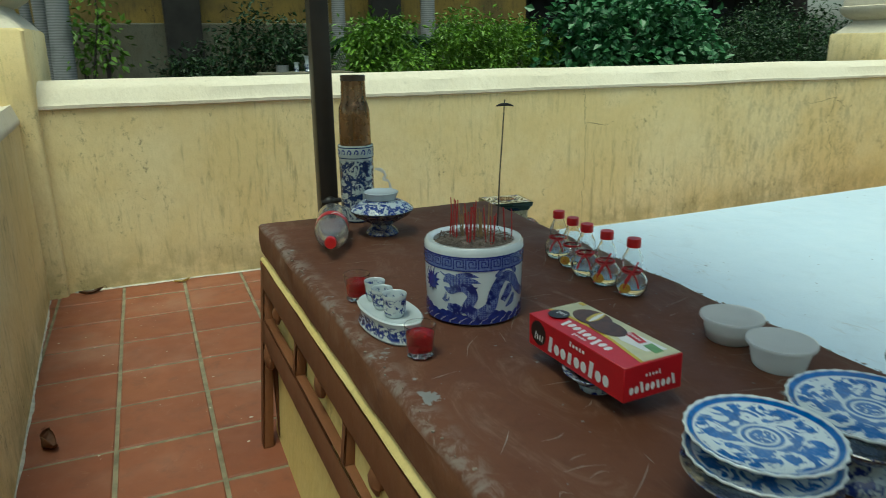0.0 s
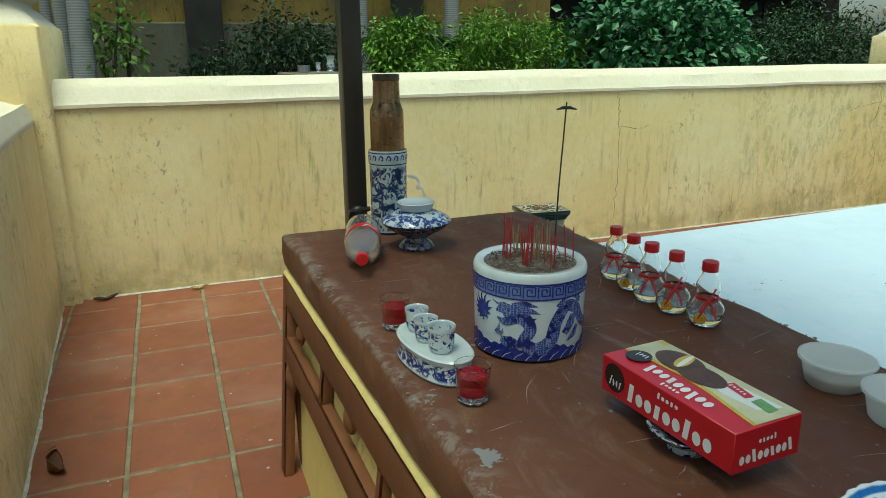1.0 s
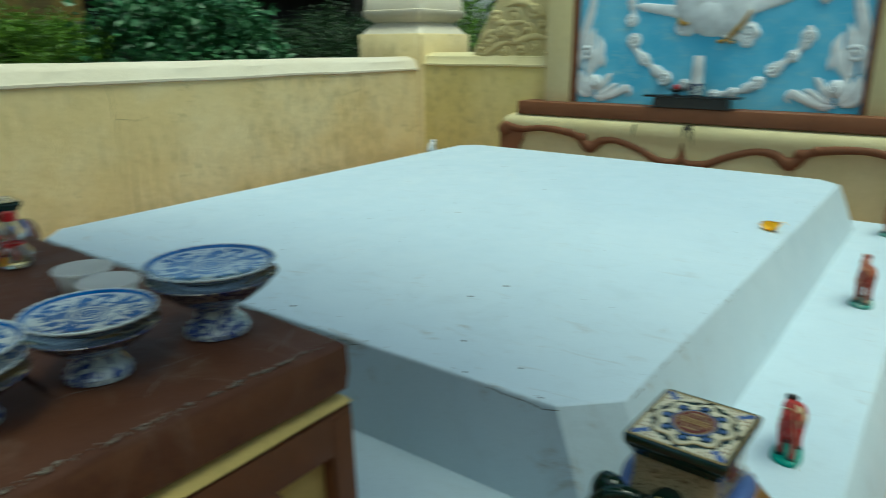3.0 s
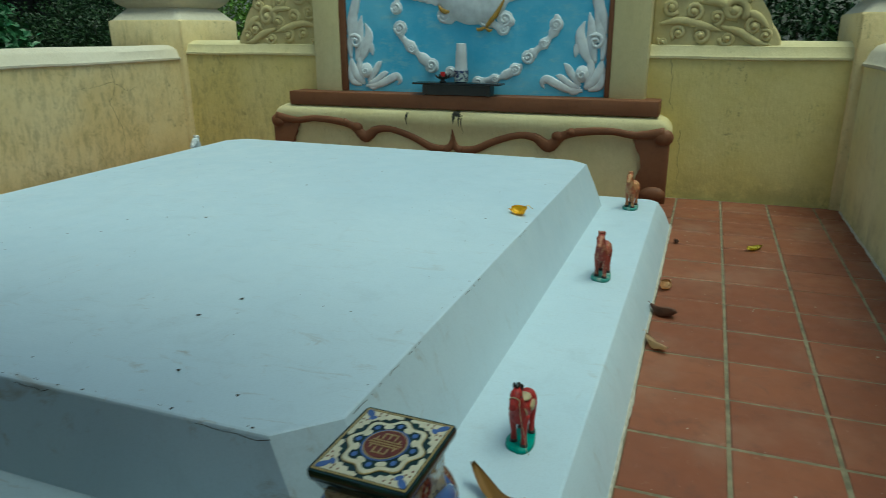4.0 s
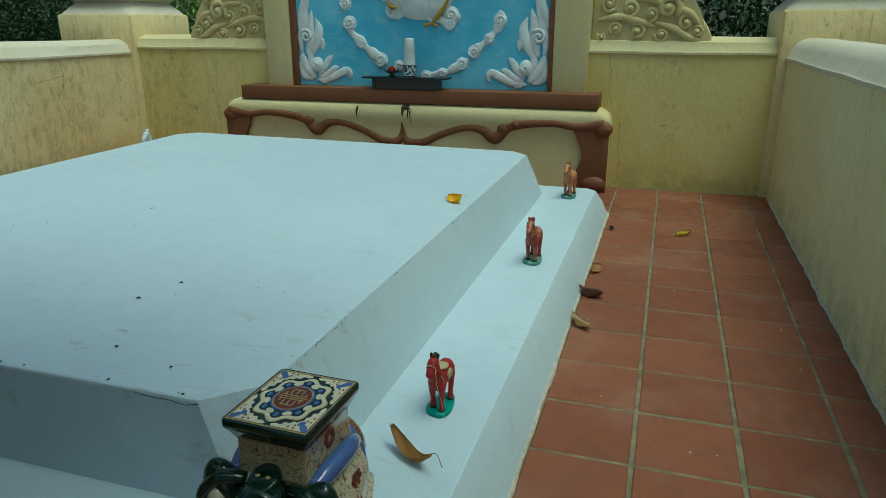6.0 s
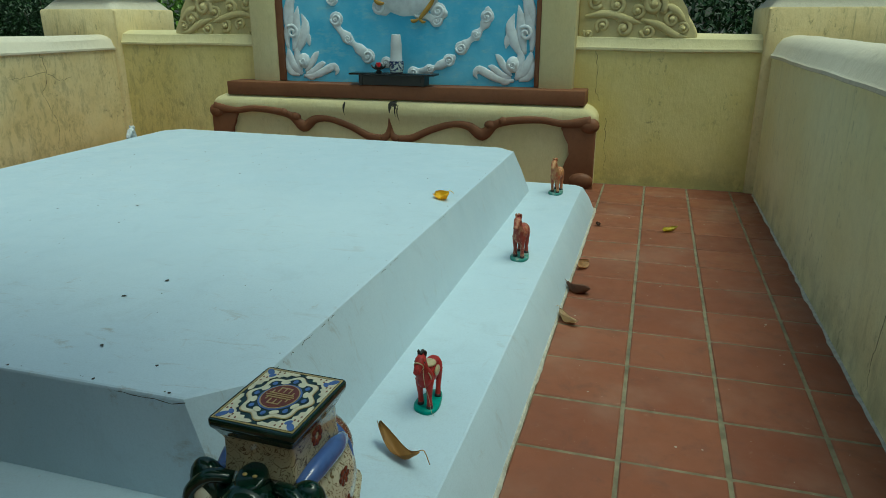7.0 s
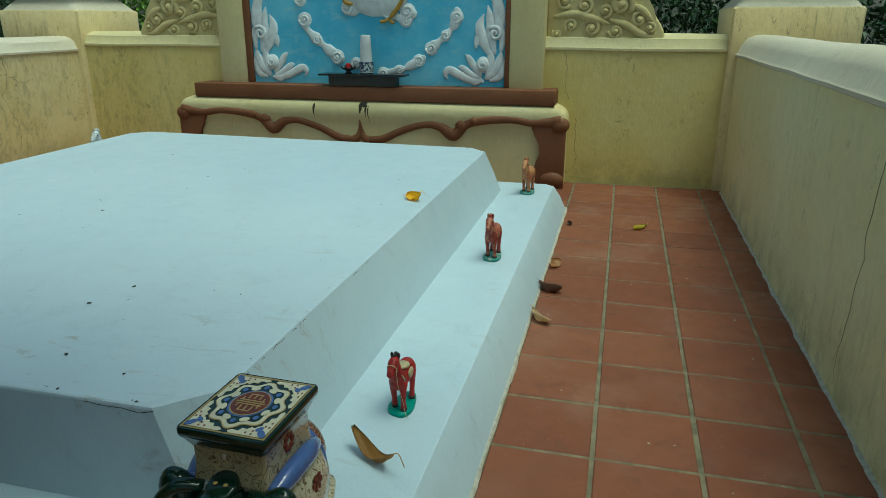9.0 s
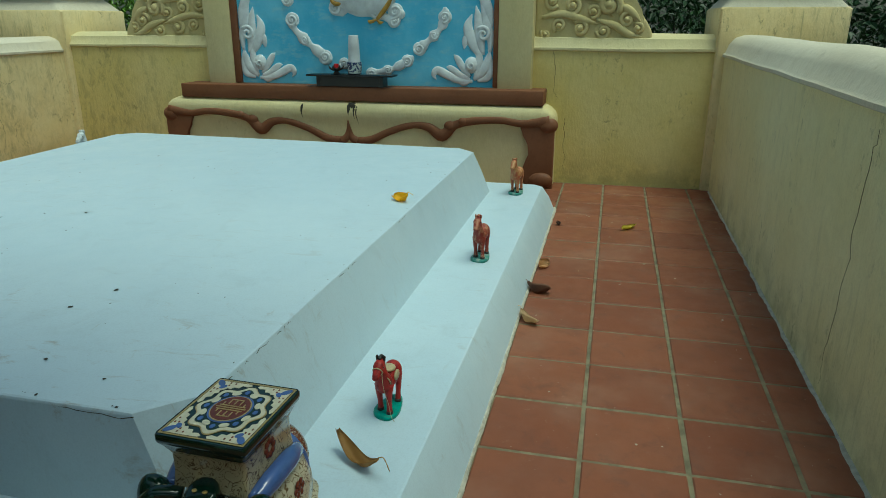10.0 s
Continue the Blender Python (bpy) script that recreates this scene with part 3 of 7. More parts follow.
core = loft([[(TX0 - 0.012, TY0 + 0.02, -0.02), (TX1 - 0.03, TY0 + 0.02, -0.02), (TX1 - 0.03, TY1 - 0.05, -0.02), (TX0 - 0.012, TY1 - 0.05, -0.02)],
             [(TX0 + 0.03, TY0 + 0.03, 0.57), (TX1 - 0.03, TY0 + 0.03, 0.57), (TX1 - 0.03, TY1 - 0.03, 0.57), (TX0 + 0.03, TY1 - 0.03, 0.57)]])
table_part("body", core, M_tableyellow, "pale yellow plastered core")


def scroll(face, s, z, r, sign):
    """A small carved comma that hangs into an opening."""
    bm = bmesh.new()
    pts = [face_point(face, s + sign * r * 0.9 * math.sin(t * 2.6), z - r * 1.9 * t, -0.012) for t in np.linspace(0, 1, 9)]
    nrm = Vector(face_point(face, s, z, 1)) - Vector(face_point(face, s, z, 0))
    add_tube(bm, pts, [r * 0.5, r * 0.85, r * 0.95, r * 0.7, r * 0.15], 10, up=nrm, flat=0.6)
    return bm


for face, a, b, n_open in (("west", TY0, TY1, 4), ("east", TY0, TY1, 4), ("south", TX0 - 0.01, TX1, 2), ("north", TX0 - 0.01, TX1, 2)):
    z_low = 0.175 if face == "east" else 0.0
    for z0, z1, nm in ((0.497, 0.577, "top_rail"), (0.332, 0.408, "middle_rail")):
        table_part(nm, lattice(face, a, b, z0, z1), M_brown, smooth=True)
    for s in (a, b - 0.05):
        table_part("leg", lattice(face, s, s + 0.05, z_low, 0.567, 0.001), M_brown, smooth=True)
    w = (b - a - 0.10) / n_open
    for i in range(n_open):
        if i:
            table_part("strut", lattice(face, a + 0.05 + w * i - 0.014, a + 0.05 + w * i + 0.014, 0.406, 0.499, -0.001), M_brown, smooth=True)
        table_part("scroll", scroll(face, a + 0.05 + w * (i + 0.55), 0.50, 0.028, 1 if i % 2 else -1), M_brown, smooth=True)
    for s, sg in ((a + 0.065, 1), (b - 0.065, -1)):
        table_part("bracket", scroll(face, s, 0.338, 0.036, sg), M_brown, smooth=True)

# ---- the spirit screen, its pedestal and carved wings ----
SX = 5.815
screen = thing("spirit_screen", "tall yellow plastered screen wall with brown-framed blue mural", "screen", Matrix.Translation((0, -0.057, 0)) @ Matrix.Diagonal((1, 0.975, 1, 1)), kind="structure")
for y0, y1 in ((0.055, 0.315), (2.535, 2.775)):
    part("post", box((SX - 0.03, y0, 0.55), (SX + 0.32, y1, 2.3), 0.012, 2), M_pedestal, screen, smooth=True)
part("backing", box((SX + 0.02, 0.315, 0.55), (SX + 0.30, 2.535, 2.3)), M_pedestal, screen)
for y0, y1 in ((0.315, 0.352), (2.482, 2.535)):
    part("frame_bar", box((SX - 0.022, y0, 0.715), (SX + 0.0195, y1, 2.25), 0.006, 2), M_trim, screen, smooth=True)

pedestal = thing("altar_pedestal", "cream and red-brown carved altar pedestal under the mural", "pedestal", Matrix.Translation((0, -0.023, 0)) @ Matrix.Diagonal((1, 0.9646, 1, 1)))
part("shelf", box((5.652, -0.093, 0.603), (5.93, 2.96, 0.71), 0.007, 2), M_trim, pedestal, "red-brown painted shelf", smooth=True)


def ped_ring(y0, y1, fx, z, c=0.05, k=4):
    pts = []
    for i in range(k + 1):
        t = radians(180 + 90 * i / k)
        pts.append((fx + c + c * math.cos(t), y0 + c + c * math.sin(t), z))
    pts += [(5.95, y0, z), (5.95, y1, z)]
    for i in range(k + 1):
        t = radians(90 + 90 * i / k)
        pts.append((fx + c + c * math.cos(t), y1 - c + c * math.sin(t), z))
    return pts


prof = [(0.000, 5.665, -0.02), (0.0, 5.665, 0.38), (0.01, 5.655, 0.44), (0.012, 5.64, 0.48), (0.005, 5.633, 0.52), (-0.01, 5.635, 0.55), (-0.04, 5.645, 0.578), (-0.085, 5.675, 0.598), (-0.10, 5.70, 0.604)]
part("body", loft([ped_ring(-0.18 - d, 3.12 + d, fx, z) for d, fx, z in prof]), M_pedestal, pedestal, "cream rounded plaster body", smooth=True)


def ped_front(z):
    return float(np.interp(z, [p[2] for p in prof], [p[1] for p in prof]))


def ridge(pts, rad, flat=0.55):
    """A carved ridge on the pedestal's front, through points (y, z)."""
    bm = bmesh.new()
    P = smooth_path([(ped_front(z) - 0.002, y, z) for y, z in pts], 6)
    return add_tube(bm, P, rad, 10, up=(1, 0, 0), flat=flat)


def mirror(pts):
    return [(2.94 - y, z) for y, z in pts]


half = [(-0.15, 0.50), (0.05, 0.475), (0.22, 0.495), (0.42, 0.485), (0.58, 0.45), (0.69, 0.365), (0.80, 0.425), (0.93, 0.435), (1.12, 0.38), (1.28, 0.31), (1.40, 0.297)]
for side in (lambda p: p, mirror):
    part("carved_ridge", ridge(side(half), [0.04, 0.028, 0.026, 0.03, 0.034, 0.05, 0.034, 0.026, 0.028, 0.032, 0.03]), M_trim, pedestal, smooth="all")
    part("spike", ridge(side([(1.40, 0.292), (1.445, 0.32), (1.463, 0.38), (1.469, 0.458)]), [0.036, 0.03, 0.016, 0.003]), M_trim, pedestal, smooth="all")
    for y, z, r in ((0.62, 0.44, 0.055), (0.70, 0.365, 0.055), (0.52, 0.475, 0.04)):
        (yy, zz), = side([(y, z)])
        bm = bmesh.new()
        add_ball(bm, (ped_front(zz) + 0.004, yy, zz), (0.032, r, r * 0.85), 14, 8)
        part("boss", bm, M_trim, pedestal, smooth="all")
    leg = bmesh.new()
    outline = side([(-0.19, 0.51), (-0.02, 0.50), (0.06, 0.47), (0.075, 0.44), (0.04, 0.40), (0.0, 0.33), (-0.01, 0.25), (0.02, 0.18), (0.06, 0.12), (0.05, 0.05), (0.0, 0.0), (-0.06, -0.01), (-0.19, -0.01)])
    add_poly(leg, [(5.665, y, z) for y, z in outline], (-0.03, 0, 0))
    bmesh.ops.bevel(leg, geom=leg.edges[:], offset=0.012, segments=3, profile=0.5, affect="EDGES")
    foot = side([(-0.10, 0.05)])[0]
    add_ball(leg, (5.64, foot[0], 0.06), (0.04, 0.095, 0.06), 14, 8)
    knee = side([(-0.14, 0.47)])[0]
    add_ball(leg, (5.655, knee[0], 0.465), (0.045, 0.075, 0.06), 14, 8)
    part("cabriole_leg", leg, M_trim, pedestal, smooth=True)

# ---- floor tiles ----
def tile_mesh(w, d):
    bm = add_box(bmesh.new(), (0, 0, -0.012), (w, d, 0), 0.0)
    top_edges = [e for e in bm.edges if all(v.co.z > -0.001 for v in e.verts)]
    bmesh.ops.bevel(bm, geom=top_edges, offset=0.004, segments=1, profile=0.5, affect="EDGES")
    me = bpy.data.meshes.new("tile")
    bm.to_mesh(me)
    bm.free()
    me.materials.append(M_tile)
    return me


def lay_tiles(x_lines, y_lines, lo, hi, keep):
    shared = {}
    for xa, xb in zip(x_lines, x_lines[1:]):
        for ya, yb in zip(y_lines, y_lines[1:]):
            x0, x1, y0, y1 = max(xa + 0.0065, lo[0]), min(xb - 0.0065, hi[0]), max(ya + 0.0065, lo[1]), min(yb - 0.0065, hi[1])
            if x1 - x0 < 0.03 or y1 - y0 < 0.03 or not keep(x0, x1, y0, y1):
                continue
            key = (round(x1 - x0, 3), round(y1 - y0, 3))
            if key not in shared:
                shared[key] = tile_mesh(*key)
            t = new("tile", shared[key])
            t.parent = floor
            t.location = (x0, y0, random.uniform(-0.0012, 0.0012))
            t.rotation_euler = (random.uniform(-0.002, 0.002), random.uniform(-0.002, 0.002), random.uniform(-0.003, 0.003))


def clear_of_tomb(x0, x1, y0, y1):
    if x0 > 1.3 and x1 < 5.0 and y0 > -0.2 and y1 < 3.05:
        return False
    return not (x0 > 0.42 and x1 < 1.3 and y0 > 0.55 and y1 < 2.25)


lay_tiles([0.172 + 0.3 * k for k in range(-4, 21)], [3.88 + 0.3 * k for k in range(-10, 3)], (X0 - 0.06, 1.0), (X1, Y1), clear_of_tomb)
lay_tiles([2.566 + 0.3 * k for k in range(-11, 13)], [-0.58 + 0.3 * k for k in range(-3, 6)], (X0 - 0.06, Y0), (X1, 0.993), clear_of_tomb)

# ---- things on the offering table ----
ZT = TZ + 0.0012


def at(x, y, z=ZT, turn=0.0):
    return pose(x, y, z, 0, 0, turn)


def sized(w, h=None):
    """A scaling in plan by w and in height by h."""
    return Matrix.Diagonal((w, w, h or w, 1))


def on_cylinder(radius, pts, lift=0.0006):
    """(angle, height) pairs set on a round wall of that radius."""
    return [((radius + lift) * math.cos(a), (radius + lift) * math.sin(a), z) for a, z in pts]


def add_wrap(bm, radius, left, right, lift=0.0006):
    """A painted strip between two lines of (angle, height) on a round wall."""
    A = [bm.verts.new(p) for p in on_cylinder(radius, left, lift)]
    B = [bm.verts.new(p) for p in on_cylinder(radius, right, lift)]
    for i in range(len(A) - 1):
        bm.faces.new((A[i], A[i + 1], B[i + 1], B[i]))


def add_brush(bm, radius, pts, widths, lift=0.0006, per=7):
    """A brush stroke on a round wall: centre line of (angle, height) and its widths."""
    P = smooth_path([(a * radius, z, 0) for a, z in pts], per)
    W = [float(np.interp(i / (len(P) - 1), np.linspace(0, 1, len(widths)), widths)) for i in range(len(P))]
    L, R = [], []
    for i, p in enumerate(P):
        d = (P[min(i + 1, len(P) - 1)] - P[max(i - 1, 0)]).normalized()
        q = Vector((-d.y, d.x, 0)) * W[i] * 0.5
        L.append(((p.x + q.x) / radius, p.y + q.y))
        R.append(((p.x - q.x) / radius, p.y - q.y))
    add_wrap(bm, radius, L, R, lift)


def incense_bowl():
    th = thing("incense_bowl", "blue and white porcelain incense bowl painted with a dragon", "incense bowl", at(0.650, 1.400) @ sized(0.943, 0.90))
    R, H = 0.1035, 0.172
    prof = [(R * 0.88, 0.0), (R * 0.93, 0.004), (R * 0.955, 0.012), (R * 0.97, 0.03), (R * 0.985, 0.08), (R, 0.145), (R * 1.005, 0.160), (R * 0.995, 0.168), (R * 0.965, H), (R * 0.85, H - 0.001), (R * 0.815, H - 0.004), (R * 0.80, H - 0.012), (R * 0.80, 0.10)]
    part("bowl", lathe(prof, 64), M_white, th, smooth=True)
    wall = lambda z: float(np.interp(z, [p[1] for p in prof[:7]], [p[0] for p in prof[:7]]))
    bm = bmesh.new()
    full = [2 * math.pi * i / 72 for i in range(73)]
    for z0, z1 in ((0.124, 0.127), (0.152, 0.1555)):
        add_wrap(bm, wall(z0), [(a, z0) for a in full], [(a, z1) for a in full], 0.0012)
    part("border_line", bm, M_cobalt, th)
    bm = bmesh.new()
    add_wrap(bm, wall(0.13), [(a, 0.1265) for a in full], [(a, 0.1525) for a in full], 0.0010)
    part("key_border", bm, M_cobaltpale, th)
    bm = bmesh.new()
    k = 26
    for i in range(k):
        a0, s = 2 * math.pi * i / k, 2 * math.pi / k
        key = [(0.05, 0.129), (0.05, 0.150), (0.85, 0.150), (0.85, 0.1335), (0.3, 0.1335), (0.3, 0.1455), (0.62, 0.1455), (0.62, 0.139)]
        for (u0, z0), (u1, z1) in zip(key, key[1:]):
            if abs(u0 - u1) < 1e-6:
                add_wrap(bm, wall(0.13), [(a0 + (u0 - 0.05) * s, z) for z in (z0, z1)], [(a0 + (u0 + 0.05) * s, z) for z in (z0, z1)], 0.0016)
            else:
                add_wrap(bm, wall(0.13), [(a0 + u * s, z0 - 0.0011) for u in (u0, u1)], [(a0 + u * s, z0 + 0.0011) for u in (u0, u1)], 0.0016)
    part("key_pattern", bm, M_cobalt, th)
    # the painted dragon, its pearl and the waves
    base = radians(-122)
    c = lambda u: base + u
    bm = bmesh.new()
    rw = wall(0.07)
    add_brush(bm, rw, [(c(-0.28), 0.098), (c(-0.05), 0.092), (c(0.10), 0.070), (c(0.0), 0.045), (c(0.2), 0.030), (c(0.45), 0.045), (c(0.55), 0.080), (c(0.74), 0.108), (c(0.98), 0.100), (c(1.15), 0.075), (c(1.4), 0.06), (c(1.7), 0.085), (c(2.2), 0.09)], [0.02, 0.027, 0.021, 0.022, 0.026, 0.026, 0.024, 0.023, 0.022, 0.02, 0.018, 0.013, 0.004], 0.0014)
    for pts, w in (([(c(-0.52), 0.098), (c(-0.38), 0.104), (c(-0.22), 0.098)], [0.004, 0.024, 0.030]), ([(c(-0.50), 0.086), (c(-0.36), 0.080), (c(-0.2), 0.088)], [0.003, 0.016, 0.02]),
                   ([(c(-0.6), 0.118), (c(-0.48), 0.112), (c(-0.36), 0.116), (c(-0.28), 0.106)], [0.002, 0.004, 0.003, 0.006]),
                   ([(c(-0.2), 0.108), (c(0.0), 0.116), (c(0.22), 0.112)], [0.02, 0.014, 0.001]), ([(c(-0.16), 0.10), (c(0.08), 0.104), (c(0.26), 0.098)], [0.02, 0.012, 0.001]), ([(c(-0.2), 0.088), (c(0.05), 0.086), (c(0.2), 0.09)], [0.018, 0.012, 0.001]),
                   ([(c(-0.42), 0.045), (c(-0.25), 0.040), (c(-0.05), 0.038)], [0.012, 0.026, 0.012]), ([(c(0.72), 0.055), (c(0.86), 0.075), (c(0.9), 0.09)], [0.014, 0.02, 0.012]), ([(c(0.8), 0.04), (c(0.95), 0.05), (c(1.02), 0.066)], [0.004, 0.014, 0.008]),
                   ([(c(-0.52), 0.055), (c(-0.47), 0.064), (c(-0.45), 0.075)], [0.008, 0.006, 0.001]), ([(c(-0.48), 0.055), (c(-0.4), 0.058), (c(-0.38), 0.066)], [0.006, 0.004, 0.001]), ([(c(1.0), 0.112), (c(1.06), 0.118), (c(1.05), 0.123)], [0.008, 0.006, 0.001])):
        add_brush(bm, rw, pts, w, 0.0014)
    for i in range(26):
        t = i / 25
        a, z = c(0.56 + 0.5 * t), 0.098 + 0.026 * math.sin(math.pi * (0.15 + 0.7 * t))
        add_brush(bm, rw, [(a, z), (a + 0.02, z + 0.006), (a + 0.05, z + 0.008)], [0.006, 0.004, 0.0005], 0.0015, 2)
    part("dragon", bm, M_scales, th)
    bm = bmesh.new()
    pearl = c(-0.86)
    for i in range(12):
        b = 2 * math.pi * i / 12
        add_brush(bm, rw, [(pearl + 0.12 * math.cos(b), 0.092 + 0.013 * math.sin(b)), (pearl + 0.2 * math.cos(b + 0.2), 0.094 + 0.022 * math.sin(b + 0.2)), (pearl + 0.26 * math.cos(b), 0.099 + 0.030 * math.sin(b))], [0.008, 0.004, 0.0005], 0.0013, 2)
    add_brush(bm, rw, [(pearl - 0.15, 0.09), (pearl, 0.092), (pearl + 0.15, 0.09)], [0.018, 0.034, 0.018], 0.0015, 3)
    part("flaming_pearl", bm, M_cobalt, th)
    bm = bmesh.new()
    top_line = [(a, 0.026 + 0.006 * math.sin(7 * a) + 0.005 * abs(math.sin(17 * a)) + 0.014 * max(0, math.cos(a - c(-0.95))) ** 20) for a in [2 * math.pi * i / 180 for i in range(181)]]
    add_wrap(bm, wall(0.02), [(a, 0.006) for a, z in top_line], top_line, 0.0020)
    part("wave_border", bm, M_cobalt, th)
    bm = bmesh.new()
    for i in range(30):
        a = 2 * math.pi * i / 30
        add_brush(bm, wall(0.015), [(a, 0.007), (a + 0.05, 0.014), (a + 0.16, 0.021)], [0.0012, 0.001, 0.0006], 0.0034, 4)
    part("wave_lines", bm, M_white, th)
    # ash and sticks
    bm = bmesh.new()
    rings = []
    for i, r in enumerate((0.001, 0.02, 0.04, 0.06, 0.075, 0.084)):
        rings.append([(x, y, H - 0.014 + 0.010 * (1 - r / 0.084) + 0.006 * noise.noise(Vector((x * 60, y * 60, 3)))) for x, y, _ in circle(r, 0, 40)])
    add_loft(bm, rings, caps=False)
    for i in range(260):
        r, a = 0.08 * math.sqrt(random.random()), random.uniform(0, 6.28)
        p = Vector((r * math.cos(a), r * math.sin(a), H - 0.008 + 0.006 * random.random()))
        d = Vector((random.gauss(0, 1), random.gauss(0, 1), random.gauss(0, 0.35))).normalized() * random.uniform(0.004, 0.012)
        add_tube(bm, [p - d, p + d], 0.0009, 4)
    part("ash", bm, M_ash, th, "grey ash with fallen stick ends", smooth=True)
    stick_groups = [(-0.052, 0.03, 2, 0.085, 0), (-0.040, 0.020, 4, 0.080, 0), (-0.005, -0.02, 9, 0.085, 0), (0.012, 0.012, 6, 0.075, 1), (-0.02, 0.03, 4, 0.06, 1), (0.03, 0.03, 3, 0.07, 1), (0.040, -0.02, 4, 0.070, 0), (0.068, 0.018, 3, 0.060, 0)]
    # the groups lie along the line of sight's side-to-side
    side, deep = Vector((0.885, -0.466, 0)), Vector((0.466, 0.885, 0))
    for u, v, count, length, kind in stick_groups:
        for i in range(count):
            o = side * (u + random.gauss(0, 0.006)) + deep * (v + random.gauss(0, 0.008)) + Vector((0, 0, H - 0.02))
            tip = o + Vector((random.gauss(0, 0.004), random.gauss(0, 0.004), (length + 0.015) * random.uniform(0.75, 1.1)))
            bm = bmesh.new()
            add_tube(bm, [o, o.lerp(tip, 0.5), tip], [0.0013, 0.0013, 0.0011], 6)
            part("incense_stick", bm, M_stickred if kind == 0 else M_sticktan, th)
    return th


incense_bowl()

# the tall spent stick with a small cross piece
tall = thing("tall_incense_rod", "thin dark tall incense rod with a small crossbar", "incense", at(0.744, 1.462, TZ + 0.138))
bm = bmesh.new()
add_tube(bm, [(-0.012, -0.004, -0.01), (-0.004, 0.002, 0.12), (0.004, 0.0, 0.275)], [0.0018, 0.0016, 0.0013], 7)
part("rod", bm, M_dark, tall)
bm = bmesh.new()
add_tube(bm, [(-0.013, 0.006, 0.262), (-0.002, 0.002, 0.265), (0.010, -0.002, 0.265), (0.021, -0.006, 0.262)], [0.001, 0.003, 0.003, 0.001], 8)
part("crossbar", bm, M_dark, tall)

vase = thing("cylinder_vase", "blue and white cylinder vase painted with peonies", "vase", at(0.656, 2.240) @ sized(0.936, 0.92))
part("body", lathe([(0.050, 0), (0.054, 0.004), (0.055, 0.02), (0.0545, 0.12), (0.0555, 0.21), (0.0575, 0.216), (0.0575, 0.248), (0.056, 0.254), (0.052, 0.254), (0.050, 0.25), (0.050, 0.03)], 48), M_vase, vase, smooth=True)
bm = bmesh.new()
full = [2 * math.pi * i / 48 for i in range(49)]
for k in range(16):
    a0 = 2 * math.pi * k / 16
    add_brush(bm, 0.0575, [(a0, 0.226), (a0 + 0.1, 0.240), (a0 + 0.22, 0.236), (a0 + 0.2, 0.227), (a0 + 0.12, 0.230)], [0.002, 0.004, 0.004, 0.003, 0.001], 0.0008, 4)
part("scroll_border", bm, M_cobalt, vase)
shell = thing("brass_shell_case", "tarnished brass artillery shell case standing in the vase", "shell case", at(0.656, 2.240, TZ + 0.184) @ sized(0.97, 0.885))
part("case", lathe([(0.046, 0.0), (0.0485, 0.002), (0.0485, 0.055), (0.0475, 0.16), (0.0465, 0.178), (0.040, 0.198), (0.0385, 0.204), (0.0365, 0.268), (0.0365, 0.284), (0.033, 0.284), (0.033, 0.24)], 48), M_brass, shell, smooth=True)
part("mouth_band", lathe([(0.0368, 0.268), (0.038, 0.269), (0.038, 0.2845), (0.0368, 0.286)], 48, caps=False), mat_plain("dull_steel", (0.11, 0.085, 0.07), 0.35, 0.9, scale=60), shell, smooth=True)
tie = thing("plastic_tie", "crumpled clear plastic strip knotted beside the vase", "plastic strip", at(0.716, 2.225) @ sized(0.92))
bm = bmesh.new()
P = smooth_path([(-0.008, 0.0, 0.17), (0.012, -0.004, 0.166), (0.026, -0.006, 0.150), (0.022, -0.008, 0.135), (0.036, -0.012, 0.125), (0.044, -0.014, 0.09), (0.055, -0.02, 0.055), (0.062, -0.03, 0.0)], 6)
add_tube(bm, P, [0.004, 0.007, 0.004, 0.008, 0.003, 0.007, 0.01, 0.006], 6, flat=0.3, up=(0, 1, 0))
part("strip", bm, M_tub, tie, smooth=True)

# covered footed dish
lidded = thing("covered_footed_dish", "blue and white footed dish stacked with an upturned saucer", "dish", at(0.670, 2.050) @ sized(0.91))
part("foot", lathe([(0.050, 0), (0.051, 0.005), (0.044, 0.016), (0.034, 0.026), (0.033, 0.033), (0.05, 0.042), (0.085, 0.062), (0.098, 0.076), (0.094, 0.077), (0.05, 0.05)], 48), M_dishunder, lidded, smooth=True)
part("cover", lathe([(0.096, 0.0775), (0.100, 0.080), (0.098, 0.085), (0.080, 0.097), (0.060, 0.106), (0.045, 0.110)], 48), M_footdish, lidded, smooth=True)
part("saucer", lathe([(0.036, 0.1105), (0.045, 0.112), (0.051, 0.127), (0.054, 0.133), (0.052, 0.135), (0.048, 0.132), (0.035, 0.127), (0.005, 0.126)], 40), M_cup, lidded, smooth=True)

# lying plastic bottle
B_DIR = Vector((0.085, 0.30, 0.0)).normalized()
bottle = thing("plastic_bottle", "empty clear plastic drink bottle lying with red cap", "bottle", Matrix.Translation((0.470, 1.852, TZ + 0.0475)) @ B_DIR.to_track_quat("Z", "Y").to_matrix().to_4x4() @ sized(0.94, 0.92))
SHELL = [(0.0125, 0.0), (0.013, 0.016), (0.017, 0.028), (0.030, 0.055), (0.043, 0.085), (0.047, 0.105), (0.0465, 0.12), (0.046, 0.15), (0.0465, 0.19), (0.048, 0.20), (0.047, 0.24), (0.048, 0.275), (0.044, 0.292), (0.03, 0.30), (0.012, 0.292)]
part("shell", lathe(SHELL + [(r - 0.0009, z - (0.0009 if z > 0.28 else 0)) for r, z in SHELL[::-1]], 40, caps=False), M_pet, bottle, smooth=True)
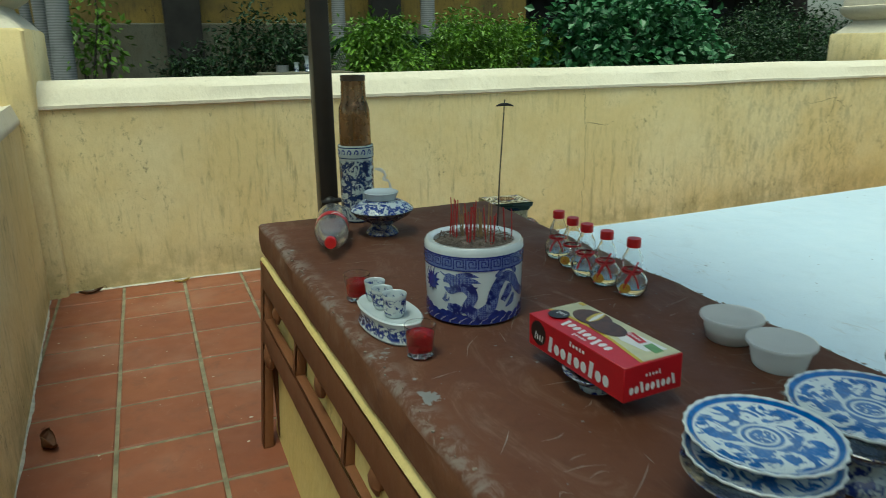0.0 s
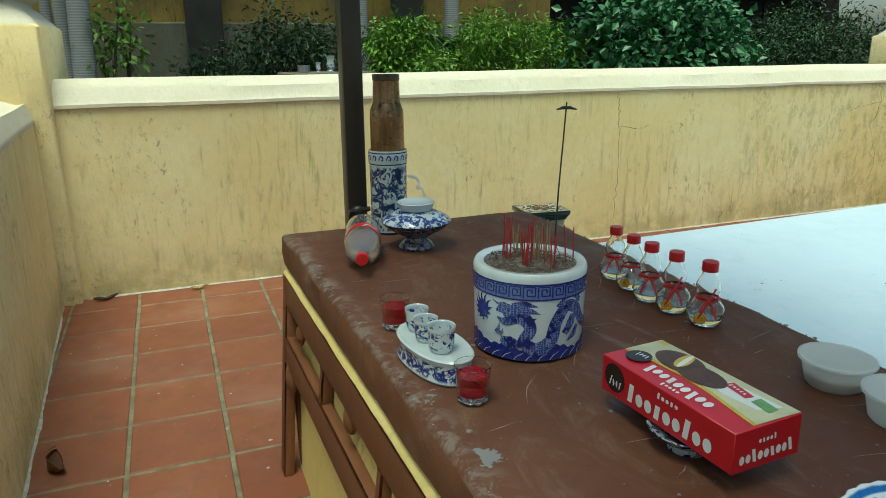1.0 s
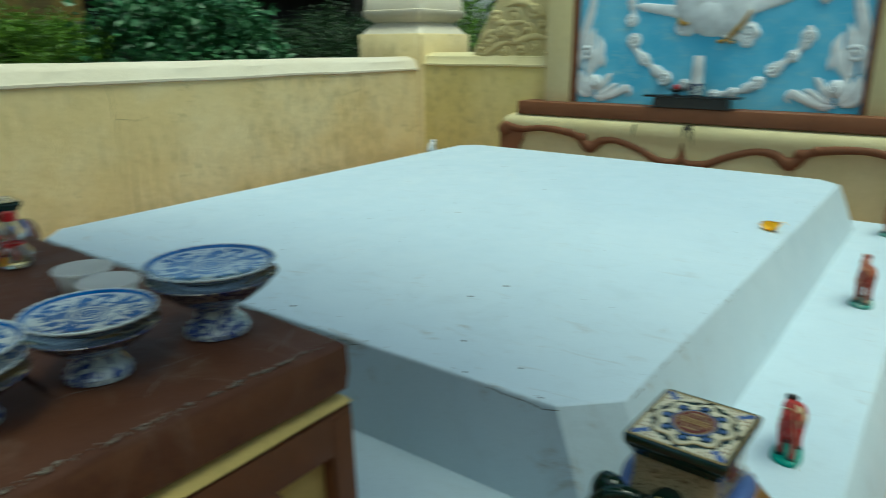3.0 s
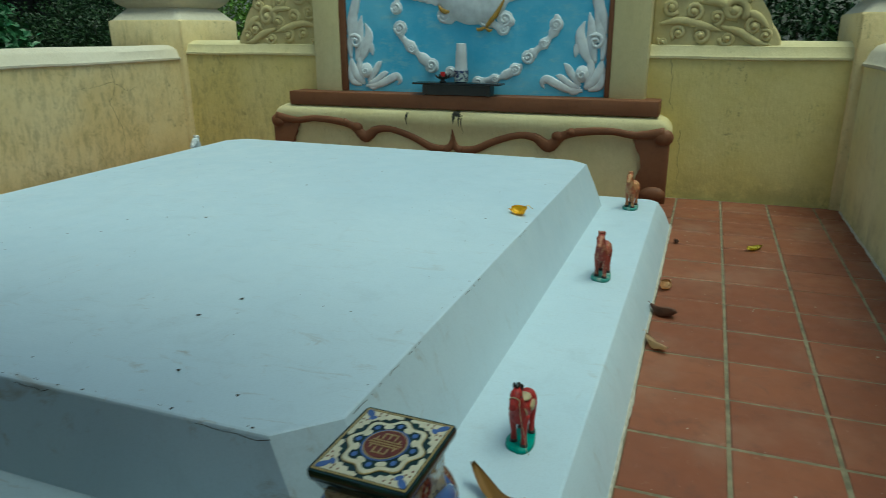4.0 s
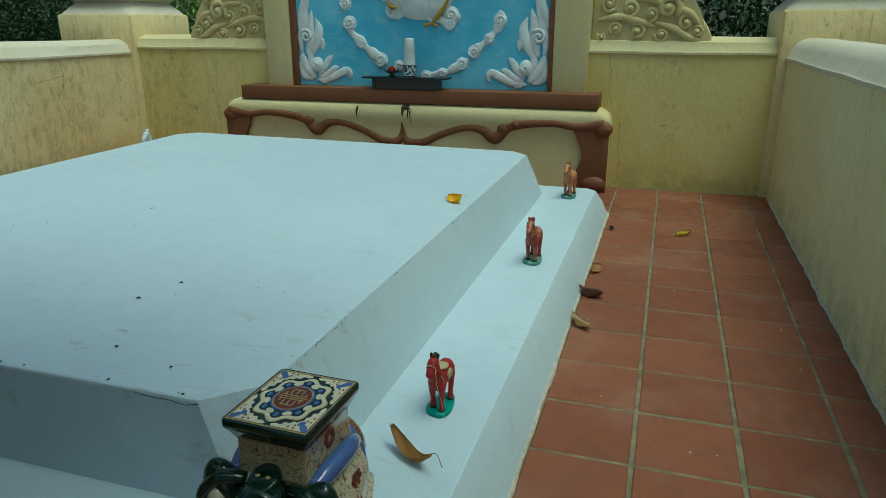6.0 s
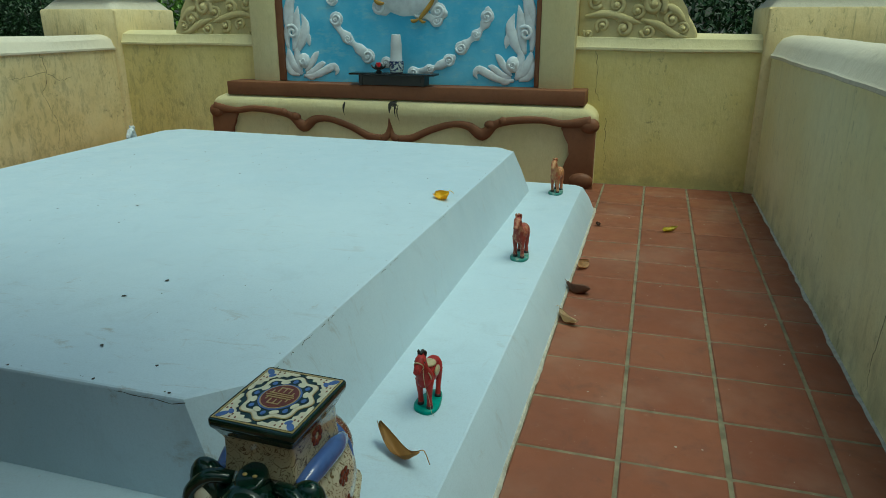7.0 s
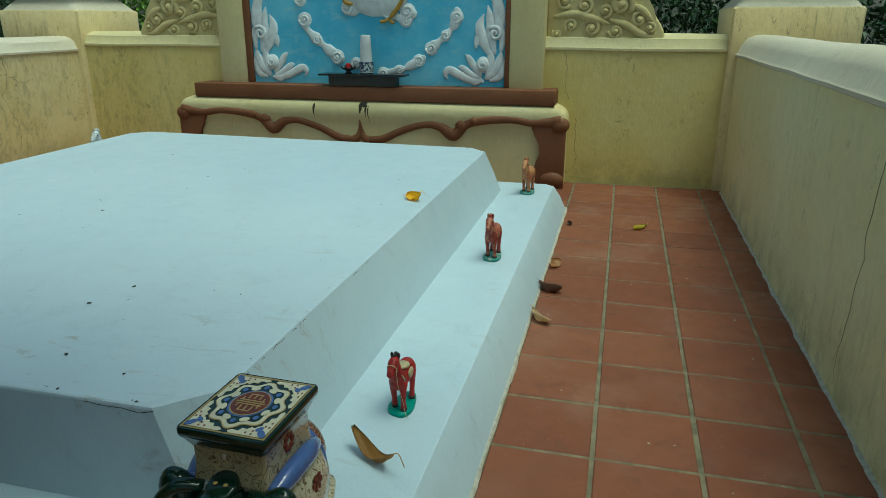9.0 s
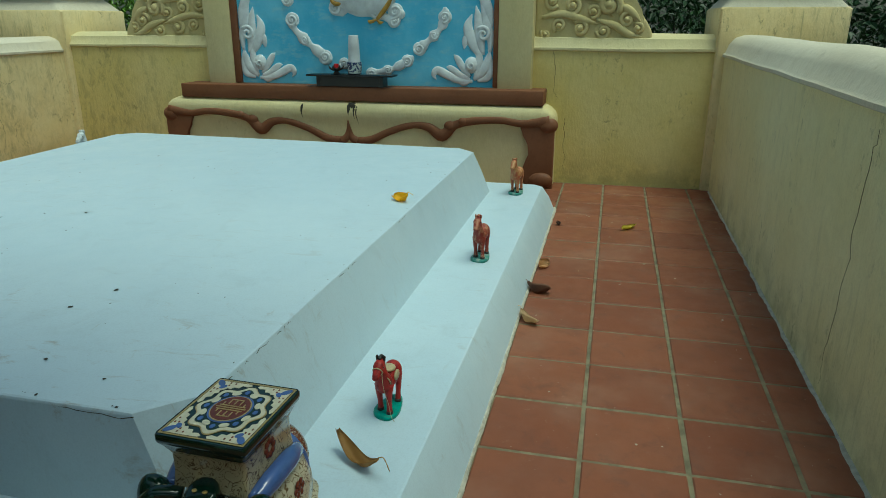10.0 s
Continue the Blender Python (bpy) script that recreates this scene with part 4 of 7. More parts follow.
part("cap", lathe([(0.0155, 0.012), (0.0158, 0.0), (0.0155, -0.006), (0.0145, -0.008), (0.002, -0.0082)], 32), M_redplastic, bottle, "red screw cap", smooth=True)
lab = part("label", lathe([(0.0474, 0.135), (0.0477, 0.136), (0.0477, 0.176), (0.0474, 0.177)], 40, caps=False), M_redcard, bottle, "red printed sleeve", smooth=True)
bm = bmesh.new()
for k in range(4):
    a0 = k * 1.6
    add_brush(bm, 0.0475, [(a0, 0.135), (a0 + 0.3, 0.160), (a0 + 0.6, 0.150), (a0 + 0.9, 0.172)], [0.003, 0.012, 0.004, 0.003], 0.0006, 5)
tagged(part("label_print", bm, M_whitecard, bottle), kind="stuff")

# cup dais and three cups
dais = thing("cup_dais", "oval blue and white porcelain cup dais", "cup stand", at(0.462, 1.375, ZT, 98) @ Matrix.Diagonal((0.84, 1.02, 0.98, 1)))


def oval(a, b, z, n=48):
    return [(a * math.copysign(abs(math.cos(t)) ** 0.9, math.cos(t)), b * math.copysign(abs(math.sin(t)) ** 0.9, math.sin(t)), z) for t in [2 * math.pi * i / n for i in range(n)]]


part("dais", loft([oval(0.108, 0.044, 0), oval(0.112, 0.046, 0.004), oval(0.106, 0.041, 0.018), oval(0.110, 0.045, 0.036), oval(0.112, 0.047, 0.041), oval(0.109, 0.044, 0.044), oval(0.100, 0.037, 0.0425), oval(0.05, 0.02, 0.042)]), M_tray, dais, smooth=True)
cup = thing("tea_cup", "small white porcelain cup with blue peony", "cup", at(0.459, 1.334, ZT + 0.042, 40) @ sized(0.90), "cups on the dais")
part("bowl", lathe([(0.0165, 0), (0.0175, 0.002), (0.0215, 0.008), (0.0232, 0.02), (0.0235, 0.036), (0.0255, 0.047), (0.0252, 0.0485), (0.0235, 0.047), (0.0215, 0.03), (0.018, 0.01), (0.003, 0.006)], 40), M_cup, cup, smooth=True)
copy_thing(cup, at(0.451, 1.383, ZT + 0.042, 110) @ sized(0.90))
copy_thing(cup, at(0.452, 1.430, ZT + 0.042, 200) @ sized(0.90))


def drink_glass(x, y, turn):
    th = thing("shot_glass", "small clear glass of red drink", "glass", at(x, y, ZT, turn) @ sized(0.945), "glasses of red drink")
    bm = bmesh.new()
    add_lathe(bm, [(0.022, 0.004), (0.0245, 0.012), (0.0275, 0.05), (0.0295, 0.062), (0.0288, 0.063), (0.0265, 0.05), (0.0235, 0.014), (0.004, 0.0125)], 40)
    for i in range(8):
        b = 2 * math.pi * i / 8
        add_ball(bm, (0.0195 * math.cos(b), 0.0195 * math.sin(b), 0.006), (0.006, 0.006, 0.006), 8, 6)
    part("glass", bm, M_glass, th, smooth=True)
    part("drink", lathe([(0.004, 0.0130), (0.0228, 0.0142), (0.0258, 0.046), (0.0255, 0.0465), (0.003, 0.0462)], 36), M_juice, th, "red drink", smooth=True)
    return th


drink_glass(0.471, 1.238, 0)
drink_glass(0.450, 1.550, 30)


def gourd_bottle(x, y, s, turn, tie_kind):
    th = thing("gourd_bottle", "small clear gourd-shaped liquor bottle with red cap and ribbon", "bottle", at(x, y, ZT, turn) @ sized(s, 0.92 * s), "row of gourd bottles")
    prof = [(0.020, 0), (0.026, 0.002), (0.0325, 0.014), (0.0345, 0.027), (0.0325, 0.040), (0.024, 0.053), (0.0185, 0.060), (0.0195, 0.066), (0.0232, 0.078), (0.0222, 0.090), (0.0165, 0.102), (0.0135, 0.110), (0.0125, 0.122)]
    inner = [(r - 0.0016, max(z, 0.002)) for r, z in prof[::-1]]
    part("glass", lathe(prof + inner, 36), M_glass, th, smooth=True)
    part("liquor", lathe([(0.003, 0.0026), (0.0235, 0.0032), (0.0305, 0.014), (0.0318, 0.019), (0.003, 0.019)], 36), M_liquor, th, smooth=True)
    bm = lathe([(0.0135, 0.116), (0.0152, 0.117), (0.0152, 0.134), (0.0145, 0.137), (0.003, 0.1375)], 40)
    part("cap", bm, M_redplastic, th, "red screw cap", smooth=True)
    part("ribbon", lathe([(0.0190, 0.0575), (0.0215, 0.0580), (0.0215, 0.0625), (0.0190, 0.063)], 32, caps=False), M_ribbon, th, "red ribbon", smooth=True)
    front = Vector((-0.63, -0.78, 0)) if turn == 0 else Vector((math.cos(radians(-129 - turn)), math.sin(radians(-129 - turn)), 0))
    across = Vector((-front.y, front.x, 0))
    if tie_kind:
        bm = bmesh.new()
        o = front * 0.022 + Vector((0, 0, 0.060))
        for sg in (-1, 1):
            add_tube(bm, smooth_path([o, o + across * (0.012 * sg) + Vector((0, 0, 0.010)), o + across * (0.022 * sg) + Vector((0, 0, 0.006)), o + across * (0.010 * sg) + Vector((0, 0, -0.004)), o], 4), 0.0022, 6, flat=0.4, up=(0, 0, 1))
            add_tube(bm, smooth_path([o, o + across * (0.010 * sg) + front * 0.008 + Vector((0, 0, -0.014)), o + across * (0.016 * sg) + front * 0.014 + Vector((0, 0, -0.034))], 4), 0.0022, 6, flat=0.4, up=front)
        part("bow", bm, M_ribbon, th, smooth=True)
    if tie_kind != 1:
        bm = bmesh.new()
        o = front * 0.0385 - across * 0.012 + Vector((0, 0, 0.026))
        add_lathe(bm, [(0.0005, 0), (0.012, 0.0), (0.012, 0.0012), (0.0005, 0.0014)], 28, Matrix.Translation(o) @ front.to_track_quat("Z", "Y").to_matrix().to_4x4())
        part("medallion", bm, M_gold, th, "round yellow and red paper tag")
        bm = bmesh.new()
        add_lathe(bm, [(0.0094, 0.0014), (0.0097, 0.0018), (0.0100, 0.0014)], 24, Matrix.Translation(o) @ front.to_track_quat("Z", "Y").to_matrix().to_4x4(), caps=False)
        for q in (-0.003, 0.0, 0.003):
            add_tube(bm, [o + front * 0.0018 + across * q + Vector((0, 0, -0.004)), o + front * 0.0018 + across * q + Vector((0, 0, 0.004))], 0.0006, 5)
        part("tag_print", bm, M_ribbon, th)
        if tie_kind == 2:
            bm = bmesh.new()
            a, b = front * 0.026 + across * 0.012 + Vector((0, 0, 0.088)), o - Vector((0, 0, 0.012)) - across * 0.010
            add_tube(bm, smooth_path([a, a.lerp(b, 0.45) + front * 0.008, b], 5), 0.0020, 6, flat=0.35, up=front)
            part("ribbon_end", bm, M_ribbon, th, smooth=True)
    return th


for x, y, s, turn, k in ((1.000, 1.640, 0.95, 10, 1), (0.992, 1.566, 0.95, 30, 0), (0.982, 1.493, 0.97, -15, 1), (0.987, 1.423, 0.97, 5, 2), (0.998, 1.344, 0.98, 0, 2)):
    gourd_bottle(x, y, s, turn, k)


def tub(x, y, fill, turn):
    th = thing("plastic_tub", "milky plastic tub with lid" + (" half full of rice" if fill else ", empty"), "tub", at(x, y, ZT, turn) @ sized(0.865, 0.92), "plastic tubs")
    part("body", lathe([(0.004, 0.002), (0.044, 0.0), (0.048, 0.004), (0.058, 0.044), (0.0625, 0.046), (0.0625, 0.0475), (0.0565, 0.0455), (0.0465, 0.005), (0.004, 0.0035)], 48), M_tub, th, smooth=True)
    part("lid", lathe([(0.0635, 0.044), (0.0645, 0.046), (0.0640, 0.0505), (0.060, 0.0508), (0.057, 0.0487), (0.004, 0.0485)], 48), M_tub, th, smooth=True)
    if fill:
        part("rice", lathe([(0.004, 0.0055), (0.0455, 0.006), (0.0505, 0.020), (0.044, 0.023), (0.02, 0.021), (0.003, 0.022)], 40), M_rice, th, "cooked rice", smooth=True)
    return th


tub(1.011, 1.075, True, 0)
tub(1.000, 0.957, False, 40)


def footed_plate(x, y, top, stacked, turn, size):
    """A footed offering dish with saucers stacked on it."""
    label = "blue and white footed offering dish with stacked scalloped plates"
    th = thing("footed_dish", label, "footed dish", at(x, y, ZT, turn) @ Matrix.Diagonal((size, size, 1, 1)), "row of footed dishes")
    h = top - 0.022 * stacked
    part("foot", lathe([(0.045, 0), (0.050, 0.002), (0.051, 0.010), (0.045, 0.020), (0.034, 0.030), (0.030, h * 0.42), (0.032, h * 0.47)], 48), M_footdish, th, smooth=True)
    part("bowl", lathe([(0.030, h * 0.471), (0.034, h * 0.48), (0.06, h * 0.62), (0.088, h * 0.84), (0.100, h * 0.985), (0.0985, h), (0.092, h * 0.97), (0.05, h * 0.75), (0.003, h * 0.70)], 56), M_dishunder, th, smooth=True)
    for i in range(stacked):
        z = h + 0.022 * (i + 1)
        r = 0.098 + 0.001 * i
        n, lob = 112, 28
        prof = [(0.050, -0.026), (0.054, -0.025), (0.060, -0.020), (r * 0.88, -0.011), (r, -0.003), (r * 1.004, -0.0008), (r * 0.99, 0.0), (r * 0.965, -0.0012), (r * 0.90, -0.0042), (0.080, -0.0062), (0.04, -0.0072), (0.003, -0.0074)]
        rings = [circle(q, zz, n, wave=0.012 if q > 0.9 * r and zz > -0.004 else 0.0, lobes=lob) for q, zz in prof]
        p = part("plate", loft(rings), M_plate, th, "scalloped blue and white plate", smooth=True)
        p.location = (random.uniform(-0.004, 0.004), random.uniform(-0.004, 0.004), z)
        p.rotation_euler = (0, 0, random.uniform(0, 6))
    return th


footed_plate(0.656, 0.683, 0.113, 2, 0, 0.835)
footed_plate(0.834, 0.688, 0.103, 1, 50, 0.935)
footed_plate(1.039, 0.686, 0.125, 1, 100, 1.07)

saucer = thing("small_bowl", "small blue and white bowl carrying a snack box", "bowl", at(0.681, 1.018) @ sized(0.93))
part("bowl", lathe([(0.028, 0), (0.030, 0.006), (0.027, 0.009), (0.045, 0.020), (0.058, 0.033), (0.0575, 0.0345), (0.05, 0.028), (0.004, 0.014)], 44), M_saucer, saucer, smooth=True)

# the snack box
BOX_L, BOX_W, BOX_H = 0.270, 0.116, 0.060
snack = thing("snack_box", "red cardboard snack box lying across a small bowl", "box", pose(0.694, 1.032, TZ + 0.034 + BOX_H * 0.45, -1.0, 0.6, 92.8) @ Matrix.Diagonal((0.893, 0.92, 0.90, 1)))
part("carton", box((-BOX_L / 2, -BOX_W / 2, -BOX_H / 2), (BOX_L / 2, BOX_W / 2, BOX_H / 2), 0.0012, 1), M_redcard, snack, smooth=True)


def flat_shape(name, pts, mat, face, lift):
    """A printed patch on the box: face 'top' takes (x, y), 'side' (x, z) on the long side, 'end' (y, z) on the short one."""
    bm = bmesh.new()
    if face == "top":
        P, d = [(x, y, BOX_H / 2 + lift) for x, y in pts], (0, 0, 0.0002)
    elif face == "side":
        P, d = [(x, BOX_W / 2 + lift, z) for x, z in pts], (0, 0.0002, 0)
    else:
        P, d = [(-BOX_L / 2 - lift, y, z) for y, z in pts], (-0.0002, 0, 0)
    add_poly(bm, P, d)
    return part(name, bm, mat, snack)


def disc(cx, cy, rx, ry, n=28, wave=0.0, lobes=0, turn=0.0):
    out = []
    for i in range(n):
        a = 2 * math.pi * i / n
        q = 1 + wave * math.cos(lobes * a)
        u, v = rx * q * math.cos(a), ry * q * math.sin(a)
        out.append((cx + u * math.cos(turn) - v * math.sin(turn), cy + u * math.sin(turn) + v * math.cos(turn)))
    return out


def bars(name, x0, y0, dx, dy, n, w, h, mat, face, lift, slant=0.15):
    """A line of plain letter-high bars in place of a brand's lettering."""
    bm = bmesh.new()
    for i in range(n):
        hh = h * (1.35 if i == 0 or i == n - 3 else 1.0)
        cx, cy = x0 + dx * i, y0 + dy * i
        pts = [(cx - w / 3, cy - h / 2), (cx + w / 3, cy - h / 2), (cx + w / 3 + slant * hh, cy - h / 2 + hh), (cx - w / 3 + slant * hh, cy - h / 2 + hh)]
        if i % 3:
            pts = disc(cx + slant * h / 2, cy, w * 0.52, h * 0.46, 14)
        if face == "top":
            P, d = [(x, y, BOX_H / 2 + lift) for x, y in pts], (0, 0, 0.0002)
        elif face == "side":
            P, d = [(x, BOX_W / 2 + lift, z) for x, z in pts], (0, 0.0002, 0)
        else:
            P, d = [(-BOX_L / 2 - lift, y, z) for y, z in pts], (-0.0002, 0, 0)
        add_poly(bm, P, d)
    return part(name, bm, mat, snack)


L2, W2 = BOX_L / 2, BOX_W / 2
curve = [(-L2 + 0.004, 0.018), (-0.09, 0.012), (-0.04, 0.004), (0.02, 0.0), (0.08, 0.004), (L2 - 0.002, 0.012)]
flat_shape("yellow_line", [(x, y + 0.006) for x, y in curve] + [(L2 - 0.002, -W2 + 0.002), (-L2 + 0.002, -W2 + 0.002)], M_yellowcard, "top", 0.0004)
flat_shape("pale_panel", curve + [(L2 - 0.002, -W2 + 0.002), (-L2 + 0.002, -W2 + 0.002)], M_creamcard, "top", 0.0008)
flat_shape("white_swoosh", [(-L2 + 0.03, -0.01), (-0.05, -0.004), (-0.01, -0.015), (-0.03, -0.04), (-L2 + 0.02, -0.045)], M_whitecard, "top", 0.0012)
flat_shape("cake_half", disc(0.055, -0.024, 0.045, 0.028, 32), M_choc, "top", 0.0016)
flat_shape("cake_whole", disc(0.005, -0.018, 0.045, 0.024, 32), M_choc, "top", 0.0019)
flat_shape("sponge", disc(0.052, -0.030, 0.011, 0.026, 24, turn=0.35), M_yellowcard, "top", 0.0022)
flat_shape("cream_layer", disc(0.050, -0.030, 0.0045, 0.025, 24, turn=0.35), M_whitecard, "top", 0.0025)
flat_shape("dark_seal", disc(0.098, 0.018, 0.021, 0.019, 56, 0.04, 18), M_blackcard, "top", 0.0028)
bars("seal_print", 0.107, 0.012, -0.0062, 0.0, 4, 0.003, 0.009, M_whitecard, "top", 0.0031, -0.3)
bars("top_print", 0.062, 0.026, -0.0155, 0.001, 9, 0.0118, 0.018, M_whitecard, "top", 0.0008, -0.25)
bars("top_small_print", 0.012, 0.046, -0.0075, 0.0, 5, 0.005, 0.006, M_whitecard, "top", 0.0008, -0.2)
flat_shape("red_sachet", [(-0.03, -0.026), (-0.075, -0.020), (-0.078, -0.034), (-0.034, -0.042)], M_redcard, "top", 0.0016)
bars("sachet_print", -0.038, -0.033, -0.007, 0.001, 5, 0.004, 0.005, M_whitecard, "top", 0.0019)
flat_shape("green_panel", [(-0.085, -0.020), (-0.118, -0.016), (-0.118, -0.034), (-0.085, -0.038)], M_greencard, "top", 0.0016)
flat_shape("number_patch", [(0.112, -0.045), (0.128, -0.045), (0.128, -0.054), (0.112, -0.054)], M_yellowcard, "top", 0.0016)
flat_shape("side_seal", disc(0.103, 0.002, 0.024, 0.023, 48, 0.03, 16), M_blackcard, "side", 0.0004)
bars("side_seal_print", 0.114, -0.006, -0.0075, 0.0, 4, 0.0036, 0.012, M_whitecard, "side", 0.0008, -0.3)
bars("side_print", 0.066, -0.010, -0.0195, 0.0, 9, 0.0150, 0.022, M_whitecard, "side", 0.0004, -0.15)
bars("side_small_print", 0.005, 0.0165, -0.009, 0.0, 5, 0.006, 0.007, M_whitecard, "side", 0.0004, -0.15)
bars("end_print", -0.042, -0.012, 0.0105, 0.0, 9, 0.0082, 0.014, M_whitecard, "end", 0.0004, 0.2)
bars("end_small_print", -0.012, 0.009, 0.0065, 0.0, 5, 0.0042, 0.006, M_whitecard, "end", 0.0004, 0.15)

# the canopy post that stands behind the table
post = thing("canopy_post", "dark painted square steel canopy post", "post", at(0.597, 2.392, 0.0))
M_post = mat_plain("dark_brown_steel", (0.035, 0.028, 0.02), 0.38, vary=0.35, scale=9)
part("tube", box((-0.029, -0.029, 0.0), (0.029, 0.029, 2.9), 0.004, 2), M_post, post, smooth=True)
bm = bmesh.new()
add_ball(bm, (0.0, -0.03, 0.735), (0.022, 0.016, 0.018), 12, 8)
add_tube(bm, [(-0.03, -0.035, 0.735), (0.034, -0.036, 0.74)], 0.008, 8)
part("clip", bm, M_dark, post, smooth=True)

# narrow unseen canopy guessed from the post, sized to shade the offering table
# second post, beyond view, added with the beam to carry the unseen roof
other = thing("canopy_post", "dark painted square steel canopy post", "post", at(0.597, -1.08, 0.0))
part("tube", box((-0.029, -0.029, 0.0), (0.029, 0.029, 2.9), 0.004, 2), M_post, other, smooth=True)
canopy = thing("canopy", "unseen grey sheet canopy roof added to shade the offering table", "canopy", at(0.597, 0.68, 2.9))
part("roof", box((-0.40, -1.55, 0.03), (0.95, 1.80, 0.07)), mat_plain("grey_sheet_roof", (0.30, 0.30, 0.28), 0.7, vary=0.3, scale=3), canopy)
part("beam", box((-0.03, -2.0, 0.0), (0.03, 1.76, 0.0298)), M_post, canopy)

# ---- mural relief, carved wings, things on the pedestal ----
def mat_mural():
    n = Nodes("sky_blue_mural_paint")
    p = n.coord("Position")
    col = n.mix(n.ramp(n.noise(p, 2.2, 5, 0.6), 0.3, 0.72), (0.10, 0.43, 0.66), (0.22, 0.58, 0.76))
    col = n.mix(n.ramp(n.noise(n.stretch(p, (1, 1.6, 4)), 4, 5, 0.7), 0.50, 0.75, 0, 0.6), col, (0.38, 0.62, 0.66))
    n.bump(n.noise(p, 25, 4), 0.3, 0.008)
    return n.done(col, 0.6, spec=0.35)


M_mural = mat_mural()
M_relief = mat_plain("white_relief_paint", (0.74, 0.79, 0.80), 0.6, vary=0.22, scale=14, bump=0.35, where="Position")
M_ochre = mat_plain("ochre_paint", (0.42, 0.25, 0.035), 0.5, vary=0.3, scale=30)
MX = SX + 0.012
part("mural_panel", box((MX, 0.352, 0.712), (SX + 0.0195, 2.482, 2.25)), M_mural, screen, "blue painted panel")


def spiral(bm, y, z, r, x, turn=0.0, hand=1, turns=1.4, thick=None):
    """A raised curl, thinning towards its middle."""
    pts = []
    for i in range(22):
        t = i / 21
        a = turn + hand * turns * 2 * math.pi * t
        pts.append((x - 0.006 * t, y + r * (1 - 0.85 * t) * math.cos(a), z + r * (1 - 0.85 * t) * math.sin(a)))
    w = thick or r * 0.26
    add_tube(bm, pts, [w, w * 0.95, w * 0.8, w * 0.55], 8, up=(1, 0, 0), flat=0.8)


def blob(bm, y, z, ry, rz, x=MX, deep=0.016, turn=0.0):
    add_ball(bm, (x, y, z), (deep, ry, rz), 16, 8, m=Matrix.Rotation(turn, 3, "X"))


def blade(bm, pts, w, x=MX, flat=0.28):
    """A leaf or flame tongue along points (y, z)."""
    P = smooth_path([(x - 0.004, y, z) for y, z in pts], 6)
    add_tube(bm, P, [w * 0.35, w * 0.9, w, w * 0.75, w * 0.08], 10, up=(1, 0, 0), flat=flat)


def cloud_chain(pts, r):
    bm = bmesh.new()
    P = smooth_path([(MX - 0.002, y + 0.012 * math.sin(3 * i), z) for i, (y, z) in enumerate(pts)], 6)
    w = [r * (0.62 + 0.28 * math.sin(1.9 * k)) for k in range(2 * len(pts))]
    w[0], w[-1] = r * 0.35, r * 0.2
    add_tube(bm, P, w, 10, up=(1, 0, 0), flat=0.3)
    for i, (y, z) in enumerate(pts):
        if i % 2 == 0:
            q = r * (1.05, 0.8)[(i // 2) % 2]
            blob(bm, y, z, q, q * 0.95, deep=0.012)
            spiral(bm, y, z, q * 0.78, MX - 0.011, i * 1.3, 1 if i % 4 else -1, 1.5, q * 0.17)
            blob(bm, y, z, q * 0.22, q * 0.22, MX - 0.012, 0.010)
    return bm


for nm, pts, r in (("cloud", [(2.00, 1.20), (1.98, 1.13), (1.90, 1.05), (1.82, 0.99), (1.73, 0.92), (1.67, 0.885)], 0.058),
                   ("cloud", [(1.57, 0.875), (1.53, 0.845)], 0.045),
                   ("cloud", [(1.34, 0.80), (1.28, 0.815), (1.20, 0.83), (1.13, 0.85), (1.04, 0.90), (0.98, 0.935)], 0.048),
                   ("cloud", [(0.94, 0.99), (0.87, 1.045), (0.82, 1.09), (0.76, 1.15), (0.735, 1.22), (0.73, 1.29)], 0.052),
                   ("cloud", [(2.03, 1.35), (2.02, 1.41), (2.04, 1.48)], 0.052),
                   ("cloud", [(0.66, 1.48), (0.66, 1.42)], 0.05),
                   ("cloud", [(1.62, 1.29), (1.57, 1.25), (1.55, 1.31)], 0.06),
                   ("cloud", [(1.28, 1.26), (1.21, 1.22), (1.14, 1.19), (1.09, 1.23), (1.13, 1.26)], 0.062)):
    part(nm, cloud_chain(pts, r), M_relief, screen, "white raised cloud scroll", smooth="all")
# the white bird's breast and its ochre legs
bm = bmesh.new()
blob(bm, 1.40, 1.44, 0.30, 0.22, deep=0.05, turn=0.15)
blob(bm, 1.42, 1.38, 0.17, 0.15, deep=0.06)
for k in range(7):
    blade(bm, [(1.50 + 0.05 * k, 1.44), (1.56 + 0.06 * k, 1.37 + 0.012 * k), (1.60 + 0.065 * k, 1.34 + 0.02 * k)], 0.035)
    blade(bm, [(1.22 - 0.03 * k, 1.46), (1.14 - 0.035 * k, 1.40 + 0.01 * k), (1.08 - 0.04 * k, 1.39 + 0.015 * k)], 0.03)
part("bird_relief", bm, M_relief, screen, "white raised bird breast", smooth="all")
bm = bmesh.new()
blade(bm, [(1.13, 1.40), (1.19, 1.30), (1.26, 1.22), (1.28, 1.20)], 0.018, MX - 0.02, 0.7)
blade(bm, [(1.28, 1.20), (1.33, 1.185), (1.35, 1.20)], 0.014, MX - 0.02, 0.7)
blade(bm, [(1.28, 1.205), (1.25, 1.18), (1.22, 1.185)], 0.012, MX - 0.02, 0.7)
blade(bm, [(1.66, 1.36), (1.63, 1.325), (1.59, 1.315), (1.56, 1.325)], 0.017, MX - 0.02, 0.7)
part("bird_legs", bm, M_ochre, screen, "ochre painted legs", smooth="all")


